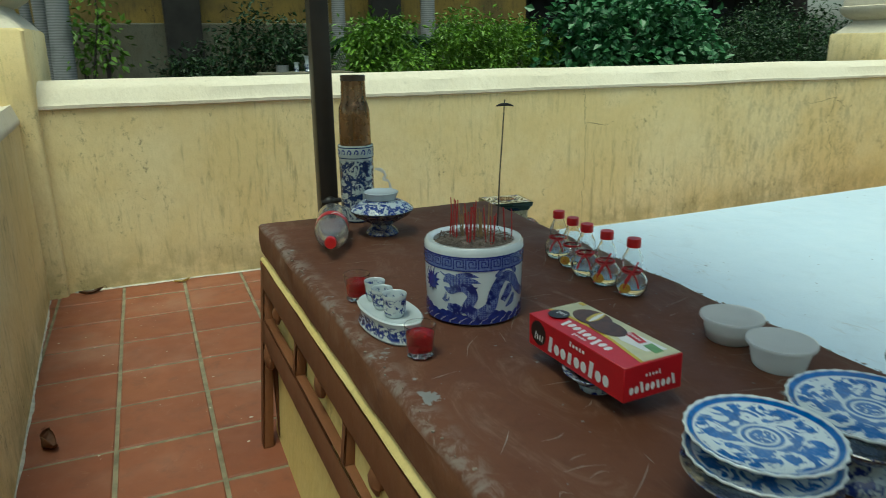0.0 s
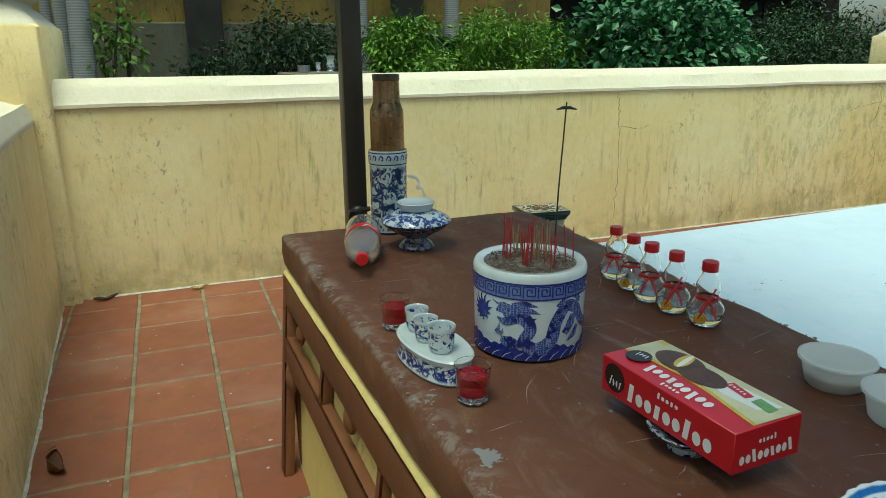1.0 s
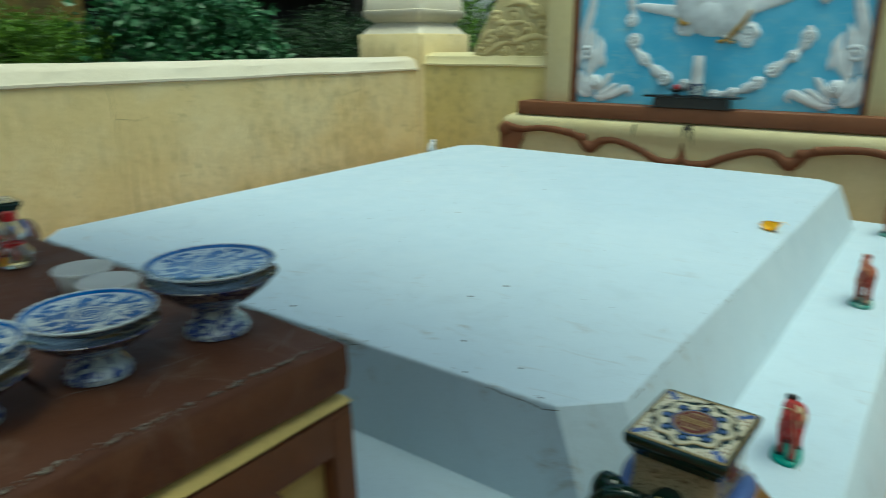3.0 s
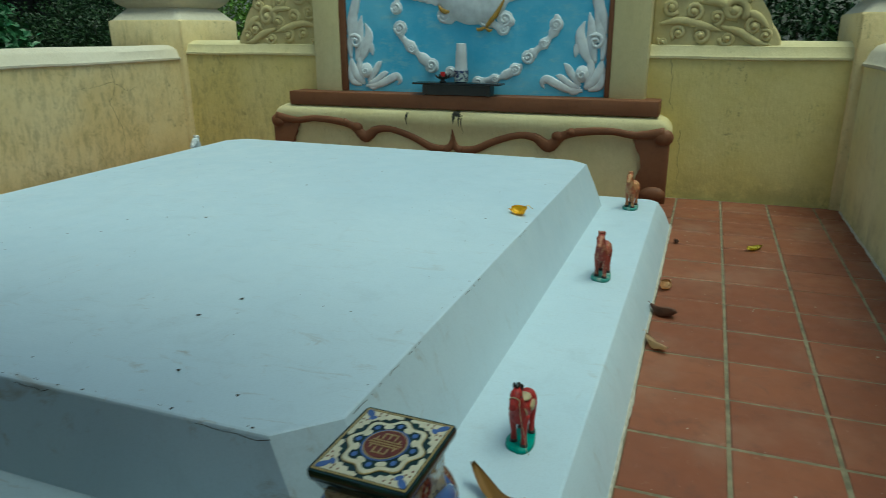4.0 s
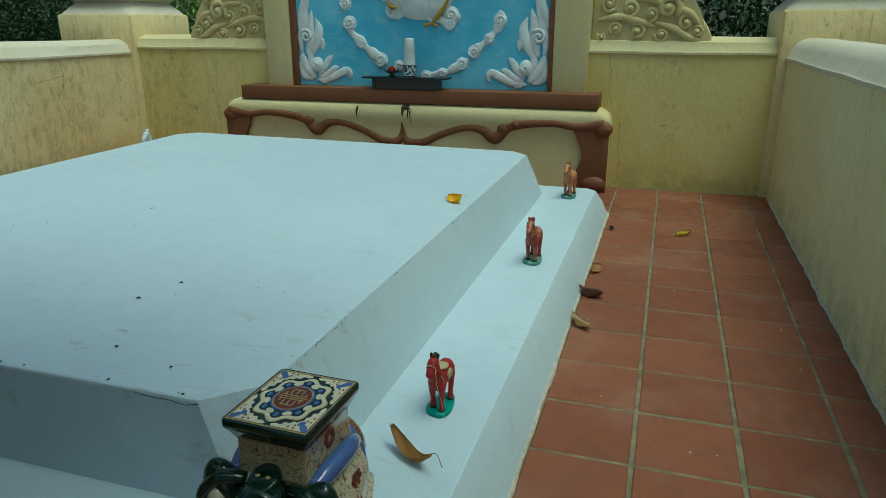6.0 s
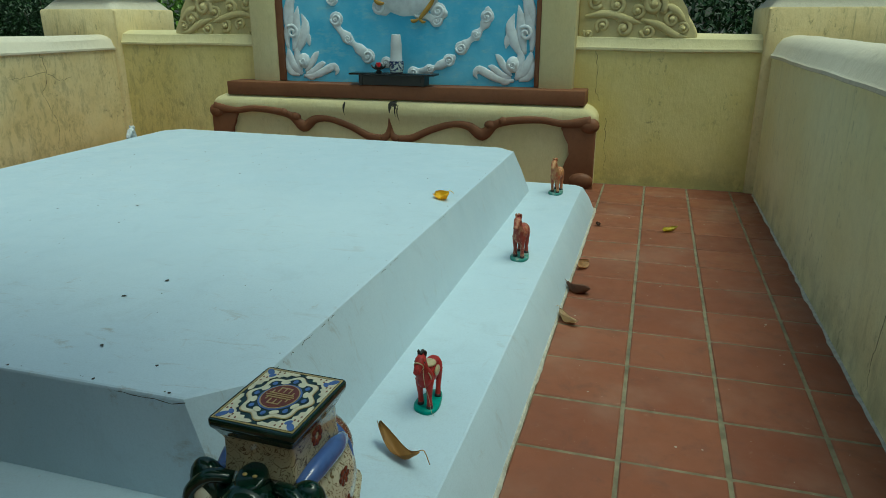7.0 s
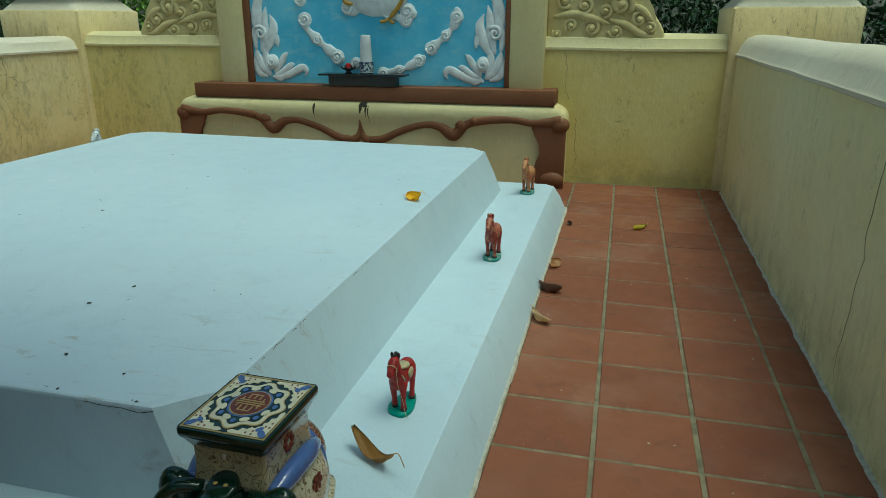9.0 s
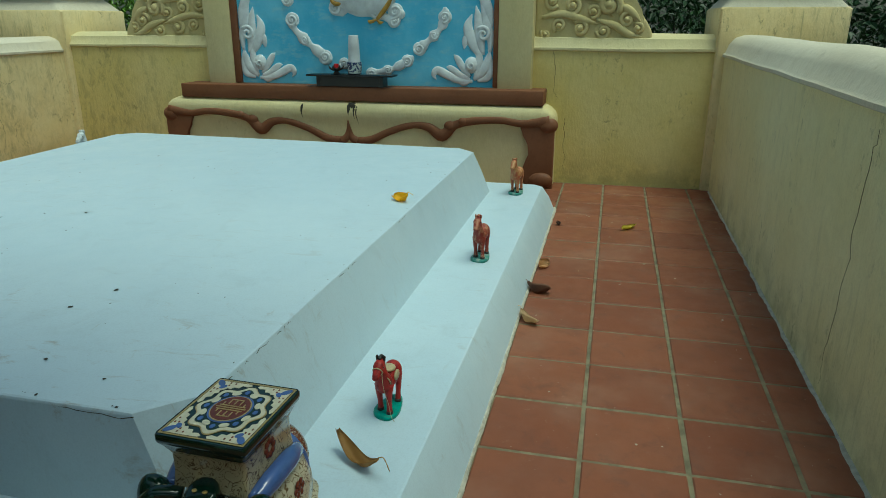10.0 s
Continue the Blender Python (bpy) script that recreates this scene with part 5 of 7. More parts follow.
def corner_flower(f):
    """Lotus and flame leaves up one side of the mural; f maps the left one onto either side."""
    bm = bmesh.new()
    q = lambda *pts: [(f(y), z) for y, z in pts]
    blob(bm, f(2.31), 0.875, 0.055, 0.062, deep=0.03)
    for pts, w in ((q((2.33, 0.77), (2.40, 0.83), (2.44, 0.91), (2.45, 0.98)), 0.040), (q((2.36, 0.76), (2.44, 0.79), (2.462, 0.86), (2.468, 0.93)), 0.032), (q((2.34, 0.78), (2.36, 0.86), (2.37, 0.94), (2.34, 1.0)), 0.034),
                   (q((2.30, 0.79), (2.24, 0.86), (2.20, 0.92), (2.17, 0.95)), 0.030), (q((2.30, 0.77), (2.22, 0.80), (2.15, 0.85), (2.11, 0.86)), 0.028), (q((2.32, 0.755), (2.22, 0.762), (2.12, 0.80), (2.04, 0.835), (2.01, 0.80), (2.03, 0.765)), 0.034),
                   (q((2.30, 0.755), (2.25, 0.74), (2.20, 0.752)), 0.02), (q((2.36, 0.95), (2.31, 1.05), (2.28, 1.15), (2.31, 1.24)), 0.044), (q((2.40, 0.95), (2.37, 1.08), (2.36, 1.20), (2.34, 1.30)), 0.040),
                   (q((2.45, 0.97), (2.455, 1.08), (2.42, 1.18), (2.40, 1.30), (2.36, 1.42)), 0.036), (q((2.46, 1.15), (2.44, 1.25), (2.40, 1.36), (2.37, 1.50), (2.40, 1.62)), 0.042), (q((2.30, 1.12), (2.265, 1.06), (2.25, 0.99)), 0.03)):
        blade(bm, pts, w)
    spiral(bm, f(2.40), 1.10, 0.055, MX - 0.012, 0.6, 1, 1.5)
    spiral(bm, f(2.31), 0.875, 0.03, MX - 0.03, 0.2, -1, 1.2)
    return bm


for f in (lambda y: y, lambda y: 2.834 - y):
    part("lotus_relief", corner_flower(f), M_relief, screen, "white raised lotus and flame leaves", smooth="all")

# carved cloud wings on the east wall
def wing(name, f):
    th = thing(name, "yellow plaster wing carved with cloud scrolls", "carved wing", kind="structure")
    out = [(0.0, 1.0), (0.0, 1.75), (-0.45, 1.72), (-0.56, 1.60), (-0.60, 1.50), (-0.66, 1.44), (-0.70, 1.36), (-0.74, 1.26), (-0.80, 1.19), (-0.84, 1.12), (-0.85, 1.0)]
    bm = bmesh.new()
    add_poly(bm, [(5.93, f(y), z) for y, z in out], (0.16, 0, 0))
    bmesh.ops.bevel(bm, geom=bm.edges[:], offset=0.02, segments=3, profile=0.5, affect="EDGES")
    part("slab", bm, M_carved, th, smooth=True)
    rnd = random.Random(5)
    bm = bmesh.new()
    for y, z, r in ((-0.12, 1.33, 0.055), (-0.27, 1.30, 0.06), (-0.42, 1.26, 0.05), (-0.53, 1.30, 0.085), (-0.33, 1.14, 0.06), (-0.18, 1.16, 0.05), (-0.66, 1.20, 0.06), (-0.50, 1.12, 0.05), (-0.60, 1.40, 0.06), (-0.40, 1.42, 0.07), (-0.2, 1.46, 0.07), (-0.74, 1.14, 0.04), (-0.08, 1.10, 0.035)):
        spiral(bm, f(y), z, r, 5.927, rnd.uniform(0, 6), rnd.choice((-1, 1)), 1.5, r * 0.3)
        blob(bm, f(y), z, r * 0.4, r * 0.4, 5.927, 0.03)
    for pts, w in (([(-0.05, 1.22), (-0.2, 1.24), (-0.36, 1.20), (-0.46, 1.17)], 0.03), ([(-0.45, 1.20), (-0.58, 1.16), (-0.68, 1.10), (-0.78, 1.08)], 0.03), ([(-0.3, 1.36), (-0.45, 1.35), (-0.56, 1.22)], 0.03), ([(-0.6, 1.30), (-0.68, 1.26), (-0.76, 1.18)], 0.03), ([(-0.1, 1.40), (-0.3, 1.52), (-0.5, 1.5)], 0.03)):
        blade(bm, [(f(y), z) for y, z in pts], w, 5.93, 0.7)
    part("scrolls", bm, M_carved, th, smooth="all")


wing("carved_wing_south", lambda y: 0.0 + y)
wing("carved_wing_north", lambda y: 2.645 - y)

# black stand with a votive cup set on the pedestal's shelf
stand = thing("black_stand", "low black lacquered offering stand", "stand", at(5.695, 1.368, 0.7105))
part("board", box((-0.072, -0.348, 0.078), (0.075, 0.348, 0.092), 0.003, 2), mat_plain("black_lacquer", (0.012, 0.012, 0.012), 0.25, vary=0.3), stand, smooth=True)
for y in (-0.24, 0.24):
    part("leg", box((-0.055, y - 0.03 if y < 0 else y - 0.0, 0.0), (0.06, y if y < 0 else y + 0.03, 0.078), 0.002, 1), M_dark, stand)
part("apron", box((-0.052, -0.24, 0.002), (0.05, 0.24, 0.0778), 0.002, 1), M_dark, stand)
zs = 0.7105 + 0.0925
wc = thing("white_cup_stack", "white paper cups stacked upside down on a blue porcelain cup", "cups", at(5.705, 1.345, zs) @ Matrix.Scale(1.28, 4))
part("porcelain_cup", lathe([(0.034, 0), (0.04, 0.004), (0.044, 0.03), (0.0445, 0.068), (0.042, 0.07), (0.038, 0.05), (0.003, 0.05)], 32), M_vase, wc, smooth=True)
part("paper_cup", lathe([(0.034, 0.068), (0.0355, 0.069), (0.036, 0.075), (0.033, 0.155), (0.034, 0.157), (0.028, 0.222), (0.026, 0.223), (0.003, 0.221)], 32), mat_plain("white_paper", (0.72, 0.74, 0.74), 0.6, vary=0.08), wc, smooth=True)
oil = thing("lotus_lamp", "small dark lotus-shaped votive lamp with red candle", "votive lamp", at(5.69, 1.488, zs) @ Matrix.Scale(1.2, 4))
bm = lathe([(0.02, 0), (0.022, 0.006), (0.012, 0.014), (0.02, 0.024), (0.04, 0.034), (0.038, 0.037), (0.003, 0.03)], 24)
for i in range(8):
    a = 2 * math.pi * i / 8
    add_tube(bm, [(0.02 * math.cos(a), 0.02 * math.sin(a), 0.024), (0.042 * math.cos(a), 0.042 * math.sin(a), 0.036), (0.052 * math.cos(a), 0.052 * math.sin(a), 0.052)], [0.012, 0.014, 0.002], 6, flat=0.4, up=(0, 0, 1))
part("lotus", bm, M_dark, oil, smooth="all")
part("candle", lathe([(0.014, 0.032), (0.016, 0.034), (0.016, 0.062), (0.013, 0.064), (0.003, 0.062)], 20), M_redplastic, oil, smooth=True)

# ---- ceramic elephant stools and painted horses ----
def scroll_glaze(name, base, line, scale=55):
    n = Nodes(name)
    p = n.coord("Object")
    w = n.noise(p, scale, 2, 0.5, 2.5)
    m = n.ramp(n.math("ABSOLUTE", n.math("SUBTRACT", n.math("FRACT", n.math("MULTIPLY", w, 5.0)), 0.5)), 0.05, 0.12, 1.0, 0.0)
    col = n.mix(m, n.mix(n.ramp(n.noise(p, 18, 3), 0.3, 0.7), base, tuple(c * 0.82 for c in base)), line)
    n.bump(m, 0.35, 0.002)
    return n.done(col, 0.12, coat=0.5)


M_cream = scroll_glaze("cream_scroll_glaze", (0.66, 0.60, 0.43), (0.17, 0.11, 0.05), 24)
M_buff = scroll_glaze("buff_scroll_glaze", (0.42, 0.35, 0.20), (0.11, 0.075, 0.035), 28)
M_green = mat_plain("dark_green_glaze", (0.006, 0.026, 0.015), 0.12, vary=0.5, scale=20, bump=0.0, spec=0.35, coat=0.25)
M_blueglaze = mat_plain("blue_glaze", (0.075, 0.135, 0.36), 0.12, vary=0.25, scale=25, bump=0.0, coat=0.5)
M_brownglaze = mat_plain("brown_glaze", (0.15, 0.032, 0.016), 0.25, vary=0.3, scale=60, bump=0.0, spec=0.3, coat=0.15)
M_ivory = mat_plain("ivory_glaze", (0.70, 0.64, 0.45), 0.22, vary=0.15, scale=60, bump=0.0, spec=0.3, coat=0.1)
M_goldline = mat_plain("gold_glaze_line", (0.40, 0.28, 0.09), 0.3, vary=0.2, scale=60, bump=0.0)


def elephant_stool(x, y, flip, turn):
    th = thing("elephant_stool", "glazed ceramic elephant stool with patterned square seat", "stool", pose(x, y, LZ + 0.0005, 0, 0, turn) @ Matrix.Diagonal((1.04, 0.885 * flip, 0.93, 1)), "pair of elephant stools")
    Hs = 0.418

    def sq(h, z, r=0.008, hx=None):
        hx = hx or h
        out = []
        for sx, sy, a0 in ((1, 1, 0), (-1, 1, 90), (-1, -1, 180), (1, -1, 270)):
            for i in range(4):
                t = radians(a0 + 30 * i)
                out.append((sx * (hx - r) + r * math.cos(t), sy * (h - r) + r * math.sin(t), z))
        return out
    seat = part("seat", loft([sq(0.080, Hs - 0.040), sq(0.082, Hs - 0.037), sq(0.087, Hs - 0.026), sq(0.0925, Hs - 0.018), sq(0.094, Hs - 0.012), sq(0.094, Hs - 0.003), sq(0.0925, Hs)]), M_green, th, "dark green glazed seat", smooth=True)
    seat.location = (0, 0, 0)
    z = Hs + 0.0004

    def inlay(nm, shapes, mat, lift):
        bm = bmesh.new()
        for pts in shapes:
            add_poly(bm, [(u, v, z + lift) for u, v in pts], (0, 0, 0.0006))
        return part(nm, bm, mat, seat)
    frame_line = []
    for q in range(4):
        a = [(-0.088, -0.088), (0.088, -0.088), (0.0845, -0.0845), (-0.0845, -0.0845)]
        c, s = round(math.cos(q * math.pi / 2)), round(math.sin(q * math.pi / 2))
        frame_line.append([(c * u - s * v, s * u + c * v) for u, v in a])
    inlay("gold_edge", frame_line, M_goldline, 0.0)
    inlay("lobed_ring", [disc(0, 0, 0.0690, 0.0690, 96, 0.085, 8)], M_goldline, 0.0)
    inlay("ivory_ring", [disc(0, 0, 0.0668, 0.0668, 96, 0.085, 8)], M_ivory, 0.0008)
    inlay("green_ring", [disc(0, 0, 0.0575, 0.0575, 96, 0.10, 8)], M_green, 0.0016)
    for a in [2 * math.pi * (i + 0.5) / 8 for i in range(8)]:
        inlay("ivory_petal", [disc(0.0495 * math.cos(a), 0.0495 * math.sin(a), 0.0095, 0.0060, 16, turn=a + math.pi / 2)], M_ivory, 0.0022)
    inlay("blue_ring", [disc(0, 0, 0.042, 0.042, 48)], M_blueglaze, 0.0024)
    inlay("gold_ring", [disc(0, 0, 0.0385, 0.0385, 48)], M_goldline, 0.0031)
    inlay("medallion", [disc(0, 0, 0.036, 0.036, 48)], M_brownglaze, 0.0037)
    strokes = []
    for u0, v0, u1, v1 in ((-0.006, -0.026, -0.006, 0.026), (0.0, -0.03, 0.0, 0.03), (0.006, -0.026, 0.006, 0.026), (-0.024, -0.012, -0.012, -0.012), (-0.024, 0.0, -0.012, 0.0), (-0.022, 0.012, -0.012, 0.012), (0.012, -0.012, 0.024, -0.012), (0.012, 0.0, 0.024, 0.0), (0.012, 0.012, 0.022, 0.012), (-0.025, -0.012, -0.025, 0.012), (0.025, -0.012, 0.025, 0.012), (-0.014, 0.022, -0.008, 0.022), (0.008, 0.022, 0.014, 0.022), (-0.014, -0.022, -0.008, -0.022), (0.008, -0.022, 0.014, -0.022)):
        w = 0.0014
        strokes.append([(min(u0, u1) - w, min(v0, v1) - w), (max(u0, u1) + w, min(v0, v1) - w), (max(u0, u1) + w, max(v0, v1) + w), (min(u0, u1) - w, max(v0, v1) + w)])
    inlay("longevity_sign", strokes, M_goldline, 0.0044)
    for a in [2 * math.pi * i / 8 for i in range(8)]:
        inlay("blue_dot", [disc(0.0530 * math.cos(a), 0.0530 * math.sin(a), 0.0062, 0.0050, 12)], M_blueglaze, 0.0024)
    for sx in (-1, 1):
        for sy in (-1, 1):
            wingpts = [(0.083, 0.083), (0.083, 0.010), (0.078, 0.006), (0.073, 0.014), (0.075, 0.026), (0.066, 0.030), (0.067, 0.040), (0.060, 0.045), (0.062, 0.052), (0.056, 0.056), (0.052, 0.062), (0.045, 0.060), (0.040, 0.067), (0.030, 0.066), (0.026, 0.075), (0.014, 0.073), (0.006, 0.078), (0.010, 0.083)]
            inlay("corner_motif", [[(sx * u, sy * v) for u, v in wingpts]], M_ivory, 0.0)
            inlay("corner_bud", [disc(sx * 0.074, sy * 0.074, 0.012, 0.0065, 20, turn=math.atan2(sy, sx)), disc(sx * 0.063, sy * 0.063, 0.005, 0.008, 16, turn=math.atan2(sy, sx))], M_blueglaze, 0.0009)
            inlay("corner_seeds", [disc(sx * u, sy * v, 0.0025, 0.0018, 10) for u, v in ((0.078, 0.055), (0.077, 0.043), (0.055, 0.078), (0.043, 0.077), (0.070, 0.054), (0.054, 0.070))], M_brownglaze, 0.0009)
    part("neck_block", loft([sq(0.080, Hs - 0.112), sq(0.077, Hs - 0.085), sq(0.077, Hs - 0.048), sq(0.080, Hs - 0.0405)]), M_buff, th, "buff carved block", smooth=True)
    for y0, y1 in ((-0.0785, -0.0765), (0.0765, 0.0785)):
        bm = bmesh.new()
        for i in range(8):
            a = 2 * math.pi * i / 8
            add_ball(bm, (0.012 * math.cos(a), (y0 + y1) / 2, Hs - 0.066 + 0.014 * math.sin(a)), (0.006, 0.004, 0.007), 8, 6)
        part("carved_flower", bm, M_brownglaze, th, smooth="all")
    # body
    bm = bmesh.new()
    add_ball(bm, (0.015, 0, 0.205), (0.135, 0.112, 0.128), 28, 16)
    for sx in (-0.075, 0.095):
        for sy in (-0.058, 0.058):
            add_lathe(bm, [(0.046, 0.0), (0.048, 0.006), (0.044, 0.012), (0.042, 0.10), (0.052, 0.17)], 20, Matrix.Translation((sx, sy, 0)))
    part("body", bm, M_cream, th, "cream glazed body with scrollwork", smooth="all")
    # side cloths with borders, rolls beside the block
    for sy in (-1, 1):
        def cloth(r, lift, mat, nm):
            bm = bmesh.new()
            rings = []
            for i in range(17):
                u = -r + 2 * r * i / 16
                half = math.sqrt(max(0.0, 1 - (u / r) ** 2))
                row = []
                for k in range(11):
                    v = 0.085 - (0.02 + 0.15 * half) * k / 10
                    zz = min(0.121, max(-0.121, v))
                    yy = 0.112 * math.sqrt(max(0.02, 1 - (zz / 0.128) ** 2 - (u / 0.135) ** 2 * 0.9))
                    row.append((0.03 + u, sy * (yy + lift), 0.205 + zz))
                rings.append(row)
            add_loft(bm, rings, close=False, caps=False)
            return part(nm, bm, mat, th, smooth="all")
        cloth(0.088, 0.003, M_blueglaze, "cloth_border")
        cloth(0.080, 0.005, M_cream, "saddle_cloth")
        cloth(0.066, 0.0062, M_brownglaze, "cloth_line")
        cloth(0.062, 0.0076, M_cream, "cloth_field")
        for (u, v) in ((0.03, 0.245), (0.03, 0.18)):
            bm = bmesh.new()
            yy = 0.112 * math.sqrt(max(0.02, 1 - ((v - 0.205) / 0.128) ** 2)) + 0.009
            for k in range(7):
                a = 2 * math.pi * k / 6
                rr = 0.012 if k < 6 else 0.0
                add_ball(bm, (u + rr * math.cos(a), sy * yy, v + rr * 1.2 * math.sin(a)), (0.0065, 0.003, 0.0075), 8, 6)
            part("cloth_flower", bm, M_brownglaze, th, smooth="all")
        bm = bmesh.new()
        add_tube(bm, smooth_path([(-0.075, sy * 0.086, 0.296), (-0.03, sy * 0.095, 0.306), (0.03, sy * 0.095, 0.306), (0.072, sy * 0.086, 0.296)], 6), [0.016, 0.021, 0.021, 0.016], 14)
        part("blue_roll", bm, M_blueglaze, th, "blue glazed saddle roll", smooth="all")
    bm = bmesh.new()
    add_ball(bm, (0.112, 0, 0.245), (0.05, 0.085, 0.075), 20, 12)
    part("rump_cloth", bm, scroll_glaze("rump_pattern_glaze", (0.16, 0.05, 0.025), (0.45, 0.40, 0.28), 38), th, "brown and cream patterned rump cloth", smooth="all")
    bm = bmesh.new()
    add_tube(bm, smooth_path([(0.088, -0.097, 0.20), (0.098, -0.083, 0.265), (0.10, -0.04, 0.305), (0.10, 0.04, 0.305), (0.098, 0.083, 0.265), (0.088, 0.097, 0.20)], 6), 0.009, 10)
    part("rump_band", bm, M_blueglaze, th, smooth="all")
    # head, ears, trunk, tusks
    bm = bmesh.new()
    add_ball(bm, (-0.112, 0, 0.242), (0.064, 0.070, 0.076), 22, 14)
    add_lathe(bm, [(0.03, -0.02), (0.031, 0.0), (0.029, 0.005), (0.024, 0.0065), (0.002, 0.007)], 24, Matrix.Translation((-0.100, 0, 0.318)) @ Matrix.Rotation(radians(-22), 4, "Y"))
    add_tube(bm, smooth_path([(-0.155, 0, 0.250), (-0.182, 0, 0.19), (-0.188, 0, 0.12), (-0.175, 0, 0.06), (-0.185, 0, 0.03)], 6), [0.040, 0.036, 0.029, 0.023, 0.02], 16)
    for k in range(5):
        zz = 0.235 - 0.022 * k
        add_ball(bm, (-0.178 - 0.004 * k, 0, zz), (0.018, 0.036 - 0.002 * k, 0.008), 12, 6)
    part("head", bm, M_green, th, "dark green glazed head and trunk", smooth="all")
    bm = bmesh.new()
    for sy in (-1, 1):
        add_ball(bm, (-0.103, sy * 0.011, 0.3255), (0.004, 0.005, 0.0022), 10, 6)
    part("crown_rings", bm, M_goldline, th, smooth="all")
    for sy in (-1, 1):
        bm = bmesh.new()
        add_ball(bm, (-0.088, sy * 0.098, 0.250), (0.030, 0.046, 0.080), 18, 12, m=Matrix.Rotation(sy * -0.35, 3, "X"))
        add_tube(bm, smooth_path([(-0.09, sy * 0.050, 0.300), (-0.105, sy * 0.092, 0.306), (-0.115, sy * 0.130, 0.272), (-0.112, sy * 0.134, 0.22), (-0.11, sy * 0.10, 0.175)], 5), [0.012, 0.014, 0.013, 0.011, 0.008], 12)
        ear = part("ear", bm, M_green, th, "dark green folded ear", smooth="all")
        bm = bmesh.new()
        add_ball(bm, (-0.112, sy * 0.094, 0.235), (0.014, 0.026, 0.055), 14, 10, m=Matrix.Rotation(sy * -0.35, 3, "X"))
        part("ear_lining", bm, M_cream, ear, smooth="all")
        bm = bmesh.new()
        add_ball(bm, (-0.158, sy * 0.040, 0.235), (0.010, 0.016, 0.03), 12, 8)
        part("cheek", bm, M_cream, th, smooth="all")
        bm = bmesh.new()
        add_tube(bm, smooth_path([(-0.155, sy * 0.045, 0.19), (-0.19, sy * 0.052, 0.165), (-0.215, sy * 0.05, 0.175)], 5), [0.011, 0.009, 0.002], 10)
        part("tusk", bm, M_ivory, th, smooth="all")
    return th


elephant_stool(1.453, 0.0, 1, -2)
elephant_stool(1.500, 2.855, -1, -6)


